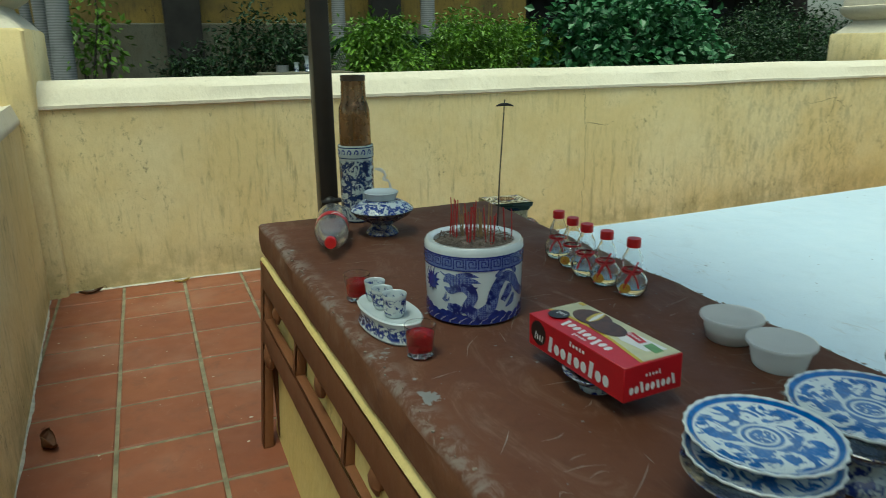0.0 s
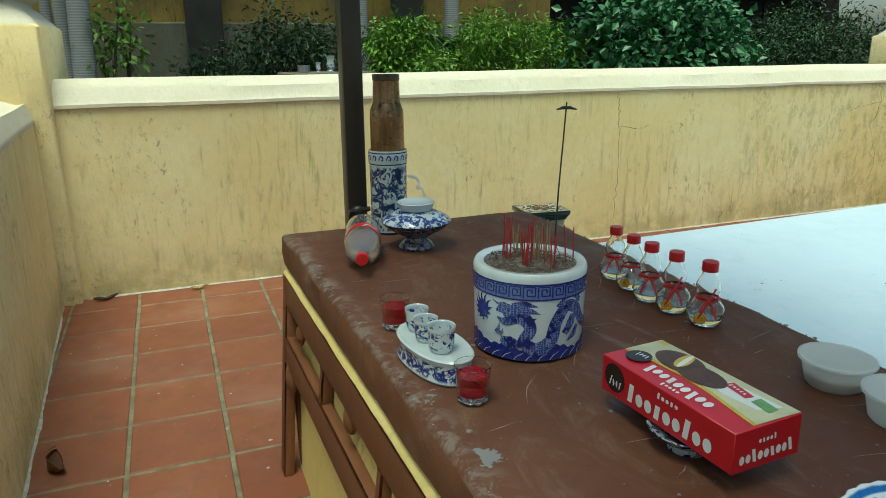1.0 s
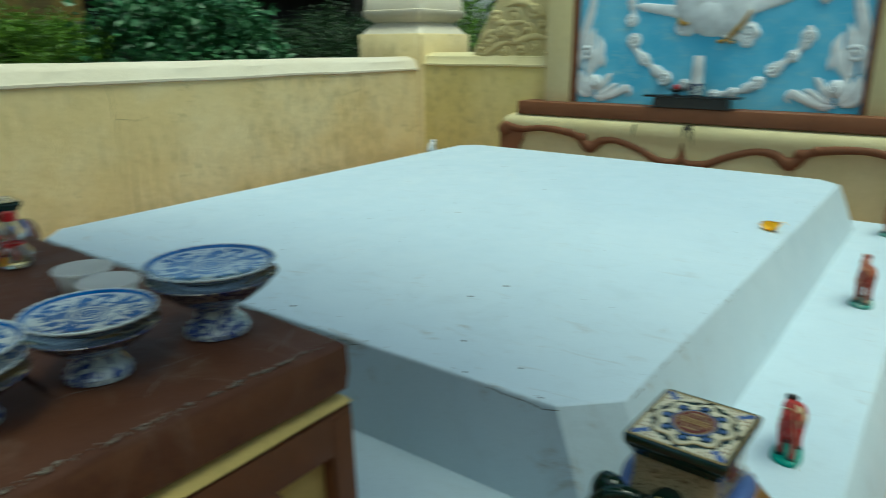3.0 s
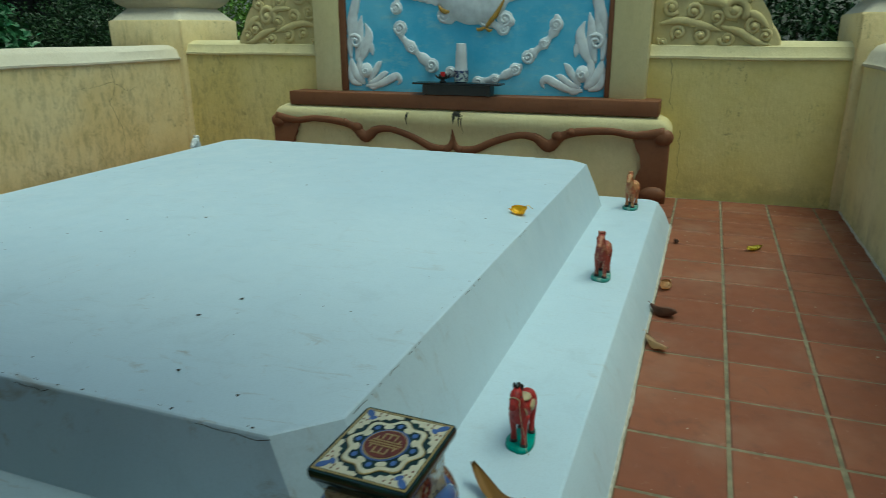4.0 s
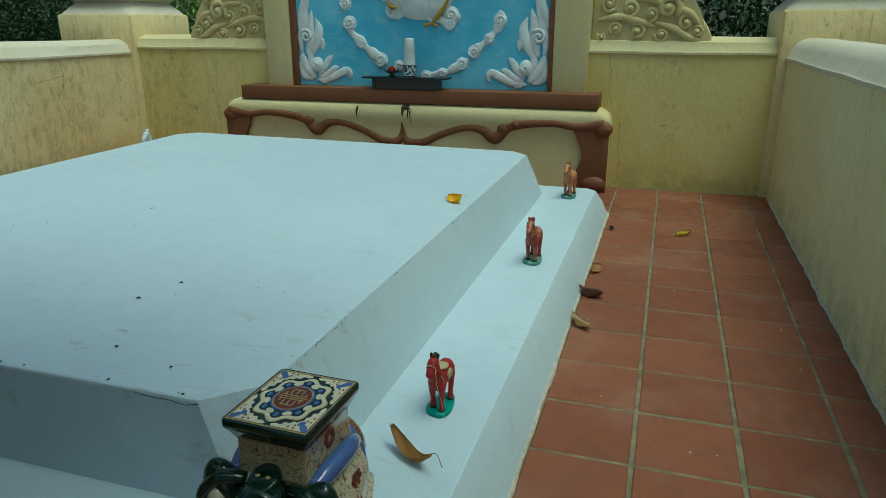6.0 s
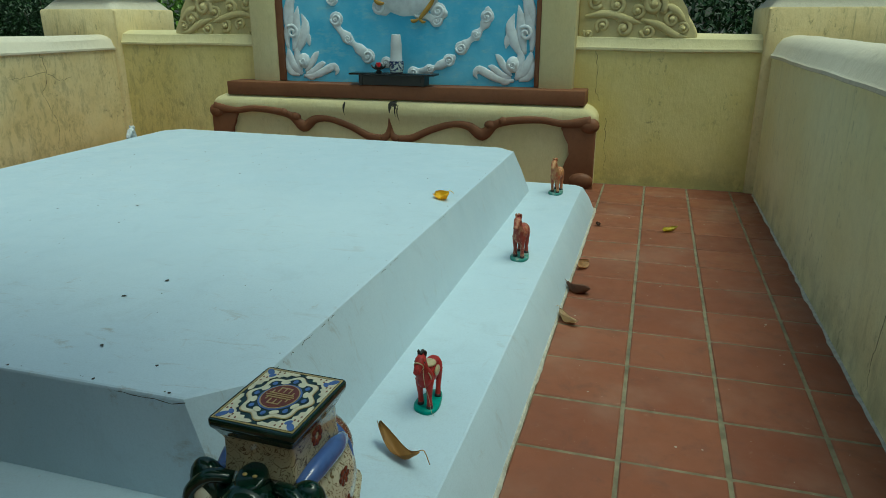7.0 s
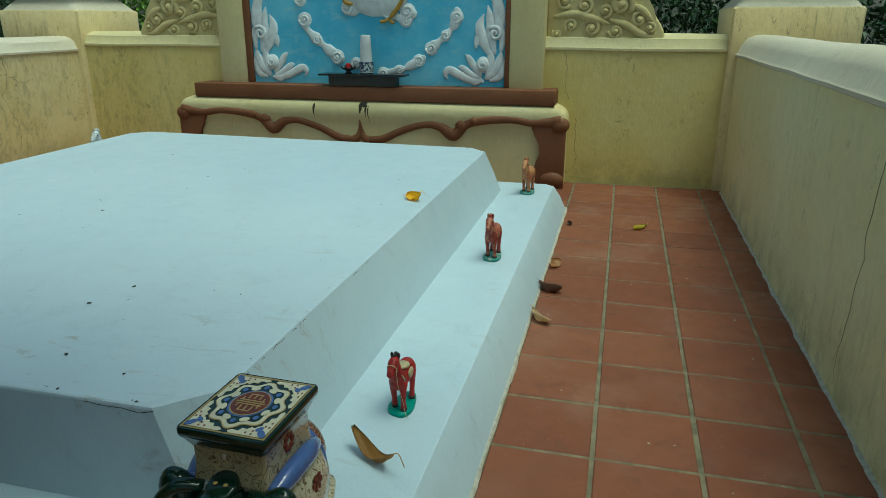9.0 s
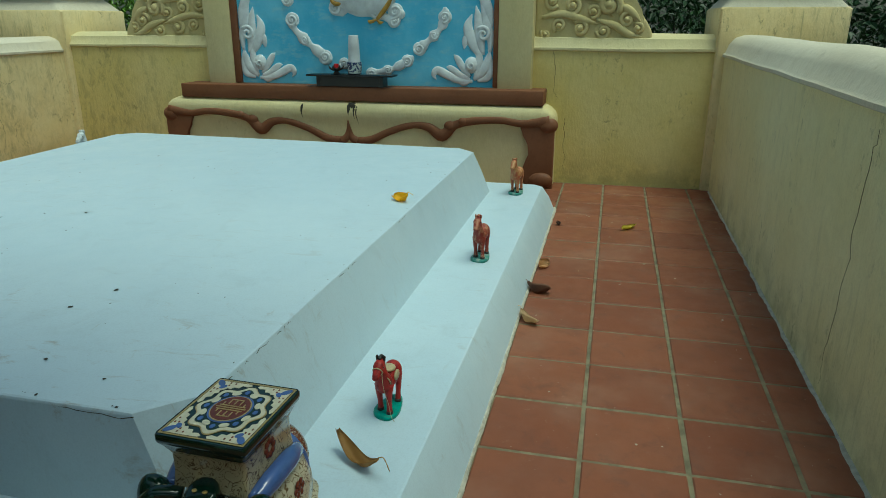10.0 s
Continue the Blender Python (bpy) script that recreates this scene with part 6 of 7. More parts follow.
def horse(x, y, s, turn, coat, base_col, worn, saddle, label):
    """A small painted plaster horse on a flat base, one mesh."""
    bm = bmesh.new()
    # base
    n = 24
    ring = []
    for i in range(n):
        a = 2 * math.pi * i / n
        r = 0.062 * (1 + 0.10 * math.cos(3 * a + 0.5))
        ring.append((r * 1.15 * math.cos(a), r * 0.62 * math.sin(a)))
    add_loft(bm, [[(u, v, 0) for u, v in ring], [(u * 1.0, v, 0.009) for u, v in ring], [(u * 0.93, v * 0.92, 0.013) for u, v in ring]], mi=1)
    # legs with hooves
    for sx, kx in ((-0.036, -0.004), (0.040, 0.006)):
        for sy in (-0.017, 0.017):
            off = 0.010 if sy > 0 else -0.006
            add_tube(bm, smooth_path([(sx + off, sy, 0.012), (sx + off + kx * 0.5, sy, 0.045), (sx + kx + off * 0.4, sy * 0.95, 0.075), (sx, sy * 0.8, 0.105)], 4), [0.0095, 0.0075, 0.0098, 0.0165], 10, mi=0)
            add_tube(bm, [(sx + off, sy, 0.011), (sx + off, sy, 0.022)], [0.0115, 0.0095], 10, mi=2)
    add_ball(bm, (0.002, 0, 0.108), (0.062, 0.027, 0.030), 20, 12, 0)
    add_ball(bm, (0.040, 0, 0.113), (0.030, 0.028, 0.032), 16, 10, 0)
    add_ball(bm, (-0.038, 0, 0.110), (0.028, 0.026, 0.032), 16, 10, 0)
    add_tube(bm, smooth_path([(-0.040, 0, 0.118), (-0.056, 0, 0.145), (-0.062, 0, 0.172), (-0.064, 0, 0.186)], 5), [0.026, 0.020, 0.0155, 0.014], 14, mi=0)
    add_tube(bm, smooth_path([(-0.054, 0, 0.190), (-0.072, 0, 0.184), (-0.092, 0, 0.168), (-0.102, 0, 0.160)], 5), [0.012, 0.0165, 0.0125, 0.0105], 12, mi=0)
    add_ball(bm, (-0.103, 0, 0.160), (0.009, 0.011, 0.0095), 12, 8, 0)
    for sy in (-1, 1):
        add_tube(bm, [(-0.058, sy * 0.009, 0.194), (-0.058, sy * 0.011, 0.206), (-0.060, sy * 0.010, 0.212)], [0.005, 0.0045, 0.001], 8, mi=2 if not worn else 0)
        add_ball(bm, (-0.079, sy * 0.0145, 0.183), (0.003, 0.002, 0.003), 8, 6, 2)
    add_tube(bm, smooth_path([(-0.070, 0, 0.203), (-0.052, 0, 0.204), (-0.042, 0, 0.178), (-0.030, 0, 0.148), (-0.022, 0, 0.138)], 5), [0.004, 0.007, 0.0065, 0.006, 0.003], 8, mi=2 if not worn else 0)
    add_tube(bm, smooth_path([(0.066, 0, 0.126), (0.080, 0, 0.112), (0.083, 0, 0.078), (0.078, 0, 0.045)], 5), [0.006, 0.009, 0.010, 0.003], 8, mi=2 if not worn else 0)
    if saddle:
        add_ball(bm, (0.002, 0, 0.140), (0.024, 0.022, 0.009), 16, 8, 3)
        add_ball(bm, (0.002, -0.026, 0.120), (0.020, 0.006, 0.016), 12, 8, 3)
        add_ball(bm, (0.002, 0.026, 0.120), (0.020, 0.006, 0.016), 12, 8, 3)
        ringpts = lambda c, ry, rz, tilt: [(c[0] + tilt * rz * math.sin(a), c[1] + ry * math.cos(a), c[2] + rz * math.sin(a)) for a in [2 * math.pi * i / 18 for i in range(19)]]
        add_tube(bm, ringpts((-0.050, 0, 0.122), 0.0245, 0.027, -0.5), 0.0022, 6, mi=3)
        add_tube(bm, ringpts((-0.086, 0, 0.172), 0.0145, 0.0145, -0.6), 0.0016, 6, mi=3)
        add_tube(bm, smooth_path([(-0.09, -0.014, 0.170), (-0.105, -0.024, 0.130), (-0.085, -0.03, 0.07), (-0.07, -0.032, 0.02), (-0.062, -0.038, 0.0)], 5), 0.0009, 5, mi=3)
    ob = part("horse_figurine", bm, [coat, base_col, M_dark, M_straw], None, smooth="all")
    ob.matrix_world = pose(x, y, LZ + 0.0005, 0, 0, turn) @ Matrix.Scale(s, 4)
    return tagged(ob, label, "figurine", "horse figurines on the tomb")


def mat_worn(name, a, b, amount):
    n = Nodes(name)
    p = n.coord("Object")
    col = n.mix(n.ramp(n.noise(p, 45, 5, 0.7), 0.5 - amount * 0.3, 0.62), a, b)
    n.bump(n.noise(p, 120, 3), 0.2, 0.002)
    return n.done(col, 0.5, spec=0.35)


M_straw = mat_plain("straw_cream_paint", (0.50, 0.42, 0.24), 0.5, vary=0.3, scale=60)
M_redhorse = mat_worn("red_enamel", (0.33, 0.020, 0.017), (0.20, 0.011, 0.011), 0.0)
M_faded = mat_worn("faded_red_paint", (0.24, 0.038, 0.025), (0.40, 0.19, 0.11), 0.05)
M_clay = mat_worn("bare_clay_paint", (0.33, 0.09, 0.036), (0.46, 0.25, 0.11), 0.35)
M_basegreen = mat_worn("green_base_paint", (0.02, 0.26, 0.20), (0.015, 0.20, 0.15), 0.0)
M_basefaded = mat_worn("faded_green_base", (0.05, 0.22, 0.18), (0.24, 0.33, 0.28), 0.1)
M_whitehorse = mat_worn("chalky_white_paint", (0.62, 0.66, 0.66), (0.42, 0.45, 0.45), 0.0)
horse(2.130, -0.058, 0.91, -2, M_redhorse, M_basegreen, False, True, "glossy red horse figurine with cream saddle on green base")
horse(3.455, -0.070, 1.05, -3, M_faded, M_basefaded, True, False, "faded red horse figurine on pale green base")
horse(4.740, -0.057, 1.10, -8, M_clay, M_basefaded, True, False, "worn brown clay horse figurine")
horse(4.72, 2.99, 1.43, 10, M_whitehorse, M_basefaded, True, False, "chalky white horse figurine on the tomb ledge")

# ---- garden behind the walls ----
def mat_leaf(name, a, b, rough=0.45):
    n = Nodes(name)
    r = n.add("ShaderNodeNewGeometry").outputs["Random Per Island"]
    p = n.coord("Position")
    col = n.mix(r, a, b)
    col = n.mix(n.ramp(n.noise(p, 3, 3), 0.35, 0.7, 0.0, 0.5), col, tuple(c * 0.45 for c in a))
    n.bsdf.inputs["Subsurface Weight"].default_value = 0.0
    return n.done(col, rough, spec=0.35)


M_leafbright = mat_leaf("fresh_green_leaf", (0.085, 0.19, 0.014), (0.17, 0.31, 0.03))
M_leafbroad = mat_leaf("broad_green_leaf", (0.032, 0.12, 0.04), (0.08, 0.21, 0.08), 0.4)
# green leaf again, with the garden's deep shade put into its colour
M_leafshaded = mat_leaf("shaded_green_leaf", (0.014, 0.042, 0.011), (0.035, 0.08, 0.019))
M_bark = mat_plain("dark_bark", (0.06, 0.048, 0.035), 0.9, vary=0.5, scale=12, bump=0.6)


def mat_palm():
    n = Nodes("ringed_palm_bark")
    p = n.coord("Object")
    z = n.split(p)[2]
    w = n.add("ShaderNodeTexWave")
    w.wave_type, w.bands_direction = "BANDS", "Z"
    n.link(p, w.inputs[0])
    w.inputs["Scale"].default_value = 13
    w.inputs["Distortion"].default_value = 1.5
    w.inputs["Detail"].default_value = 3
    col = n.mix(n.ramp(w.outputs[1], 0.2, 0.8), (0.22, 0.22, 0.205), (0.33, 0.33, 0.31))
    col = n.mix(n.ramp(n.noise(p, 6, 4), 0.45, 0.75, 0, 0.5), col, (0.10, 0.11, 0.085))
    n.bump(w.outputs[1], 0.2, 0.006)
    return n.done(col, 0.85)


M_palm = mat_palm()


def leaves(clumps, per, size, spread, mat, name, parent, droop=0.3, seed=1, long=1.9):
    """Many small folded leaves about the clump centres, as one mesh."""
    rng = np.random.default_rng(seed)
    C = np.repeat(np.array(clumps, float), per, axis=0)
    n = len(C)
    off = rng.normal(0, 1, (n, 3)) * np.array([spread, spread, spread * 0.75])
    P = C + off
    d = rng.normal(0, 1, (n, 3)) + off / (spread + 1e-6) * 0.8
    d[:, 2] -= droop * 2
    d /= np.linalg.norm(d, axis=1)[:, None]
    u = rng.normal(0, 0.6, (n, 3)) + np.array([0, 0, 1.2])
    s = np.cross(d, u)
    s /= np.linalg.norm(s, axis=1)[:, None] + 1e-9
    up = np.cross(s, d)
    L = size * rng.uniform(0.6, 1.3, n)[:, None]
    W = L / long
    verts = np.stack([P, P + d * L * 0.42 + s * W * 0.5 + up * L * 0.08, P + d * L - up * L * 0.12, P + d * L * 0.42 - s * W * 0.5 + up * L * 0.08], axis=1).reshape(-1, 3)
    base = np.arange(n) * 4
    faces = np.concatenate([np.stack([base, base + 1, base + 2], 1), np.stack([base, base + 2, base + 3], 1)])
    me = bpy.data.meshes.new(name)
    me.from_pydata(verts.tolist(), [], faces.tolist())
    me.materials.append(mat)
    ob = new(name, me)
    ob.parent = parent
    return tagged(ob, kind="stuff")


def bush(name, c, r, n_clump, per, size, mat, label, seed, stems=5, long=1.9, spread=None, droop=0.3, kind_cat="bush"):
    rnd = random.Random(seed)
    th = thing(name, label, kind_cat, Matrix.Translation((c[0], c[1], -0.12)))
    z0 = c[2] + 0.12
    cl = []
    for i in range(n_clump):
        a, b = rnd.uniform(0, 2 * math.pi), math.acos(rnd.uniform(-0.7, 1))
        q = rnd.uniform(0.45, 1.05)
        lump = 1 + 0.25 * noise.noise(Vector((math.cos(a) * 2 + seed, math.sin(a) * 2, b * 2)))
        cl.append((r[0] * q * lump * math.sin(b) * math.cos(a), r[1] * q * lump * math.sin(b) * math.sin(a), z0 + r[2] * q * lump * math.cos(b)))
    leaves(cl, per, size, spread or 0.16 * max(r), mat, "crown", th, droop, seed, long)
    for i in range(stems):
        e = cl[rnd.randrange(len(cl))]
        bm = bmesh.new()
        b0 = Vector((rnd.gauss(0, 0.05), rnd.gauss(0, 0.05), 0))
        add_tube(bm, smooth_path([b0, b0.lerp(Vector(e), 0.5) + Vector((rnd.gauss(0, 0.04), rnd.gauss(0, 0.04), 0.05)), e], 4), [0.028, 0.016, 0.005], 7)
        part("stem", bm, M_bark, th, smooth="all")
    return th


def palm(x, y, r, lean, h=5.2):
    th = thing("palm_tree", "grey ringed palm trunk behind the wall", "palm", Matrix.Translation((x, y, -0.12)), "garden palms")
    bm = bmesh.new()
    P = [(lean * t * t, 0.2 * lean * t, h * t) for t in np.linspace(0, 1, 40)]
    add_tube(bm, P, [r * (1.15 - 0.25 * t + 0.012 * (i % 2)) for i, t in enumerate(np.linspace(0, 1, 40))], 18)
    part("trunk", bm, M_palm, th, smooth=True)
    top = Vector(P[-1])
    for k in range(9):
        frond(th, top, 2 * math.pi * k / 9, 1.9, 0.5, k)
    return th


def frond(parent, base, a, length, rise, seed):
    """A palm frond: arching rachis with paired leaflets, one mesh."""
    bm = bmesh.new()
    dirv = Vector((math.cos(a), math.sin(a), 0))
    P = smooth_path([base, base + dirv * length * 0.4 + Vector((0, 0, rise * length * 0.4)), base + dirv * length * 0.8 + Vector((0, 0, rise * length * 0.15)), base + dirv * length - Vector((0, 0, length * 0.3))], 7)
    add_tube(bm, P, [0.02, 0.012, 0.004], 6)
    side = Vector((-dirv.y, dirv.x, 0))
    for i in range(2, len(P)):
        for sg in (-1, 1):
            for k in range(2):
                o = P[i] if k == 0 else P[i].lerp(P[i - 1], 0.5)
                ln = length * 0.28 * math.sin(math.pi * (0.15 + 0.8 * i / len(P)))
                t = o + side * sg * ln * 0.8 + dirv * ln * 0.5 - Vector((0, 0, ln * 0.45))
                v = [bm.verts.new(o), bm.verts.new(o.lerp(t, 0.4) + dirv * 0.014 + Vector((0, 0, 0.02))), bm.verts.new(t), bm.verts.new(o.lerp(t, 0.4) - dirv * 0.014 + Vector((0, 0, 0.02)))]
                bm.faces.new(v[:3])
                bm.faces.new((v[0], v[2], v[3]))
    return part("frond", bm, M_leafshaded, parent, smooth=False)


# far compound wall, with a dirty grey dado and dark piers
far = thing("wall_far", "tall mouldy yellow compound wall with grey dado", "wall", kind="structure")
part("upper", box((-14, 11.0, 1.55), (6.2, 11.35, 5.2)), M_farwall, far)
part("dado", box((-14, 10.93, -0.3), (6.2, 11.35, 1.55), 0.02, 2), M_fargrey, far)
for x in (-4.8, -2.15, 0.72, 3.65):
    part("pier", box((x - 0.24, 10.75, -0.3), (x + 0.24, 10.93, 5.2), 0.02, 2), mat_plain("blackened_render", (0.035, 0.032, 0.025), 0.9, vary=0.5, scale=4, where="Position"), far)
shed = thing("dark_shed", "dark timber shed under trees with pale eaves", "shed", Matrix.Translation((9.5, 12.5, -0.12)))
M_shed = mat_plain("dark_weathered_boards", (0.022, 0.019, 0.016), 0.85, vary=0.5, scale=6)
part("walls", box((-3.2, -0.4, 0), (4.5, 2.5, 3.0)), M_shed, shed)
part("roof", box((-3.5, -1.0, 2.35), (4.8, 2.7, 2.47), 0.02, 1), mat_plain("teal_metal_roof", (0.10, 0.20, 0.20), 0.5, vary=0.3, scale=3), shed)
for i in range(12):
    part("board", box((-3.2 + 0.62 * i, -0.43, 0), (-2.64 + 0.62 * i, -0.40, 2.3), 0.004, 1), M_shed, shed)

palm(-0.57, 7.75, 0.090, 0.30)
palm(-0.7, 8.04, 0.055, -0.12)
palm(-0.83, 8.24, 0.045, -0.25)
palm(3.51, 8.72, 0.085, -0.10)
palm(2.4, 8.93, 0.075, 0.10)

bush("shrub", (2.43, 7.32, 1.02), (0.36, 0.34, 0.55), 60, 75, 0.07, M_leafbright, "bright green feathery shrub beside the palms", 3, long=2.3, spread=0.07)
bush("shrub", (3.47, 7.49, 0.98), (0.62, 0.45, 0.58), 80, 75, 0.07, M_leafbright, "bright green feathery shrub in dense mounds", 4, long=3.0, spread=0.08)
bush("shrub", (4.21, 7.66, 0.95), (0.50, 0.45, 0.55), 64, 70, 0.07, M_leafbright, "bright green feathery shrub in dense mounds", 5, long=3.0, spread=0.08)
bush("shrub", (5.39, 7.16, 1.10), (1.05, 0.6, 0.85), 130, 48, 0.105, M_leafbroad, "broad-leaved green bush with pale leaf faces", 6, stems=9, long=1.35, spread=0.13, droop=0.15)
bush("shrub", (6.39, 7.52, 1.05), (0.6, 0.5, 0.7), 56, 46, 0.10, M_leafbroad, "broad-leaved green bush with pale leaf faces", 7, long=1.35, spread=0.13, droop=0.15)
# the dark shrubs here and below carry shade in their leaf colour
bush("shrub", (1.42, 8.19, 0.95), (0.55, 0.4, 0.62), 80, 55, 0.07, M_leafshaded, "dark green shrub in deep shade", 8, long=2.4, spread=0.10)
bush("shrub", (0.76, 8.77, 0.75), (0.6, 0.4, 0.45), 60, 50, 0.07, M_leafshaded, "low dark green shrub in deep shade", 9, long=2.4, spread=0.10)
bush("sapling", (-0.27, 7.94, 1.40), (0.24, 0.22, 0.58), 24, 15, 0.075, M_leafbright, "thin sapling with sparse green leaves", 10, stems=7, long=1.7, spread=0.10, kind_cat="tree")
bush("shrub", (7.55, 8.17, 0.85), (0.9, 0.6, 0.55), 100, 55, 0.06, M_leafshaded, "dark green clipped shrub", 11, long=2.2, spread=0.10)
bush("shrub", (8.67, 7.48, 0.95), (0.9, 0.7, 0.65), 120, 60, 0.06, M_leafshaded, "dark green shrub behind the corner pillar", 12, long=2.2, spread=0.11)
bush("shrub", (9.36, 8.8, 1.05), (1.1, 0.8, 0.85), 120, 55, 0.07, M_leafshaded, "dark green shrub behind the corner pillar", 13, long=2.2, spread=0.12)
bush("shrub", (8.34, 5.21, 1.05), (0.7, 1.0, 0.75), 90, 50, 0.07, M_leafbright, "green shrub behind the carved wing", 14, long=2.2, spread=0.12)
bush("shrub", (8.31, -1.26, 0.95), (0.8, 1.3, 0.75), 120, 50, 0.08, M_leafshaded, "dark green shrub behind the east wall", 15, long=2.0, spread=0.13)
bush("shrub", (8.46, -3.35, 0.95), (0.8, 1.2, 0.8), 90, 45, 0.09, M_leafshaded, "dark green shrub behind the east wall", 16, long=2.0, spread=0.14)

# fronds of young palms among the shrubs
young = thing("young_palm", "young palm with arching dark fronds", "palm", Matrix.Translation((4.18, 8.42, -0.12)))
for k, a in enumerate((2.9, 3.4, 2.3, 0.4, 4.2, 5.4)):
    frond(young, Vector((0, 0, 1.25)), a, 1.0, 0.75, k)
bm = bmesh.new()
add_tube(bm, [(0, 0, 0), (0.02, 0, 1.3)], [0.07, 0.05], 10)
part("trunk", bm, M_bark, young, smooth="all")
young2 = copy_thing(young, Matrix.Translation((2.85, 8.54, -0.22)) @ Matrix.Rotation(0.8, 4, "Z"))

# tall trees added round the plot, crowns out of view, to block sky light
def shade_tree(x, y, r, h, crown, seed):
    th = thing("shade_tree", "tall dark tree with a dense spreading crown, added to block sky light", "tree", Matrix.Translation((x, y, -0.12)), "shade trees round the plot")
    rnd = random.Random(seed)
    bm = bmesh.new()
    add_tube(bm, smooth_path([(0, 0, 0), (0.1, 0.05, h * 0.4), (-0.05, 0.1, h * 0.75), (0.1, 0, h)], 6), [r * 1.3, r, r * 0.8, r * 0.5], 14)
    part("trunk", bm, M_bark, th, smooth="all")
    cl = []
    for i in range(9):
        a = 2 * math.pi * i / 9 + rnd.uniform(-0.3, 0.3)
        e = Vector((crown * rnd.uniform(0.5, 1) * math.cos(a), crown * rnd.uniform(0.5, 1) * math.sin(a), h + rnd.uniform(-0.6, 1.2)))
        bm = bmesh.new()
        add_tube(bm, smooth_path([(0, 0, h * rnd.uniform(0.6, 0.9)), e * 0.5 + Vector((0, 0, h * 0.5)), e], 5), [r * 0.45, r * 0.25, 0.02], 8)
        part("limb", bm, M_bark, th, smooth="all")
        for k in range(9):
            cl.append(tuple(e + Vector((rnd.gauss(0, 0.7), rnd.gauss(0, 0.7), rnd.gauss(0, 0.45)))))
    leaves(cl, 70, 0.20, 0.34, M_leafshaded, "crown", th, 0.3, seed, 1.8)


for i, (x, y) in enumerate(((-3.5, 13.4), (1.2, 13.6), (5.2, 13.8), (12.0, 10.6), (12.5, 6.0), (12.4, 1.5), (12.2, -3.2), (-5.5, 5.0), (-6.0, 0.2), (-5.2, -4.5), (-0.5, -7.0), (5.0, -7.2))):
    shade_tree(x, y, 0.16 + 0.03 * (i % 3), 3.6 + 0.3 * (i % 4), 1.9, 40 + i)

# low garden altar with vases, seen over the north wall
altar = thing("garden_altar", "small stone garden altar block", "altar", Matrix.Translation((1.59, 7.24, -0.12)))
part("block", box((-0.45, -0.2, 0), (0.45, 0.2, 1.10), 0.02, 2), M_fargrey, altar, smooth=True)
for x, s in ((1.51, 0.42), (1.63, 0.7), (1.74, 0.45)):
    v = thing("garden_vase", "small blue and white flared vase on the garden altar", "vase", Matrix.Translation((x, 7.24, 0.9805)) @ Matrix.Scale(s, 4), "garden vases")
    part("body", lathe([(0.05, 0), (0.055, 0.005), (0.04, 0.03), (0.06, 0.09), (0.045, 0.14), (0.06, 0.20), (0.075, 0.215), (0.06, 0.21), (0.035, 0.14)], 24), M_saucer, v, smooth=True)
pot = thing("metal_pot", "dull metal pot on the garden altar", "pot", Matrix.Translation((1.37, 7.24, 0.9805)) @ Matrix.Scale(0.6, 4))
part("body", lathe([(0.09, 0), (0.10, 0.005), (0.10, 0.10), (0.105, 0.105), (0.095, 0.10), (0.09, 0.02)], 24), mat_plain("dull_aluminium", (0.35, 0.36, 0.36), 0.4, 0.8), pot, smooth=True)

# ---- leaves, cracks, chips, lime and specks ----
def fallen_leaf(x, y, z, length, width, curl, turn, col, dark, label, pitch=0.0, roll=0.0):
    """A dry leaf: curled blade with a stalk."""
    bm = bmesh.new()
    n, m = 12, 6
    rows = []
    for i in range(n + 1):
        t = i / n
        w = width * math.sin(math.pi * min(1, 0.06 + 0.94 * t)) ** 0.75 * 0.5
        zc = curl * length * (2 * t - 1) ** 2 * 0.6 + 0.004
        rows.append([(length * (t - 0.5), w * k / m, zc + abs(k / m) ** 1.7 * w * 0.9 + 0.003 * math.sin(9 * t + k)) for k in range(-m, m + 1)])
    add_loft(bm, rows, close=False, caps=False)
    bmesh.ops.solidify(bm, geom=bm.faces[:], thickness=0.0008)
    z1 = curl * length * 0.6 + 0.006
    add_tube(bm, smooth_path([(length * 0.49, 0, z1), (length * 0.58, 0.004, z1 + 0.004), (length * 0.64, 0.012, z1 * 0.5)], 4), 0.0013, 6)
    nd = Nodes("dry_leaf_" + category_word(label))
    p = nd.coord("Object")
    c = nd.mix(nd.ramp(nd.noise(p, 30, 4, 0.6), 0.45, 0.75), tuple(1.35 * q for q in col), tuple(0.5 * (q + w) for q, w in zip(col, dark)))
    nd.bump(nd.noise(nd.stretch(p, (20, 90, 20)), 3, 3), 0.3, 0.002)
    ob = part("fallen_leaf", bm, nd.done(c, 0.55), None, smooth="all")
    low = min((Matrix.Rotation(radians(pitch), 3, "Y") @ Matrix.Rotation(radians(roll), 3, "X") @ v.co).z for v in ob.data.vertices)
    ob.matrix_world = Matrix.Translation((x, y, z - low + 0.0006)) @ Matrix.Rotation(radians(turn), 4, "Z") @ Matrix.Rotation(radians(pitch), 4, "Y") @ Matrix.Rotation(radians(roll), 4, "X")
    return tagged(ob, label, "leaf", "fallen leaves")


def category_word(s):
    return s.split()[0]


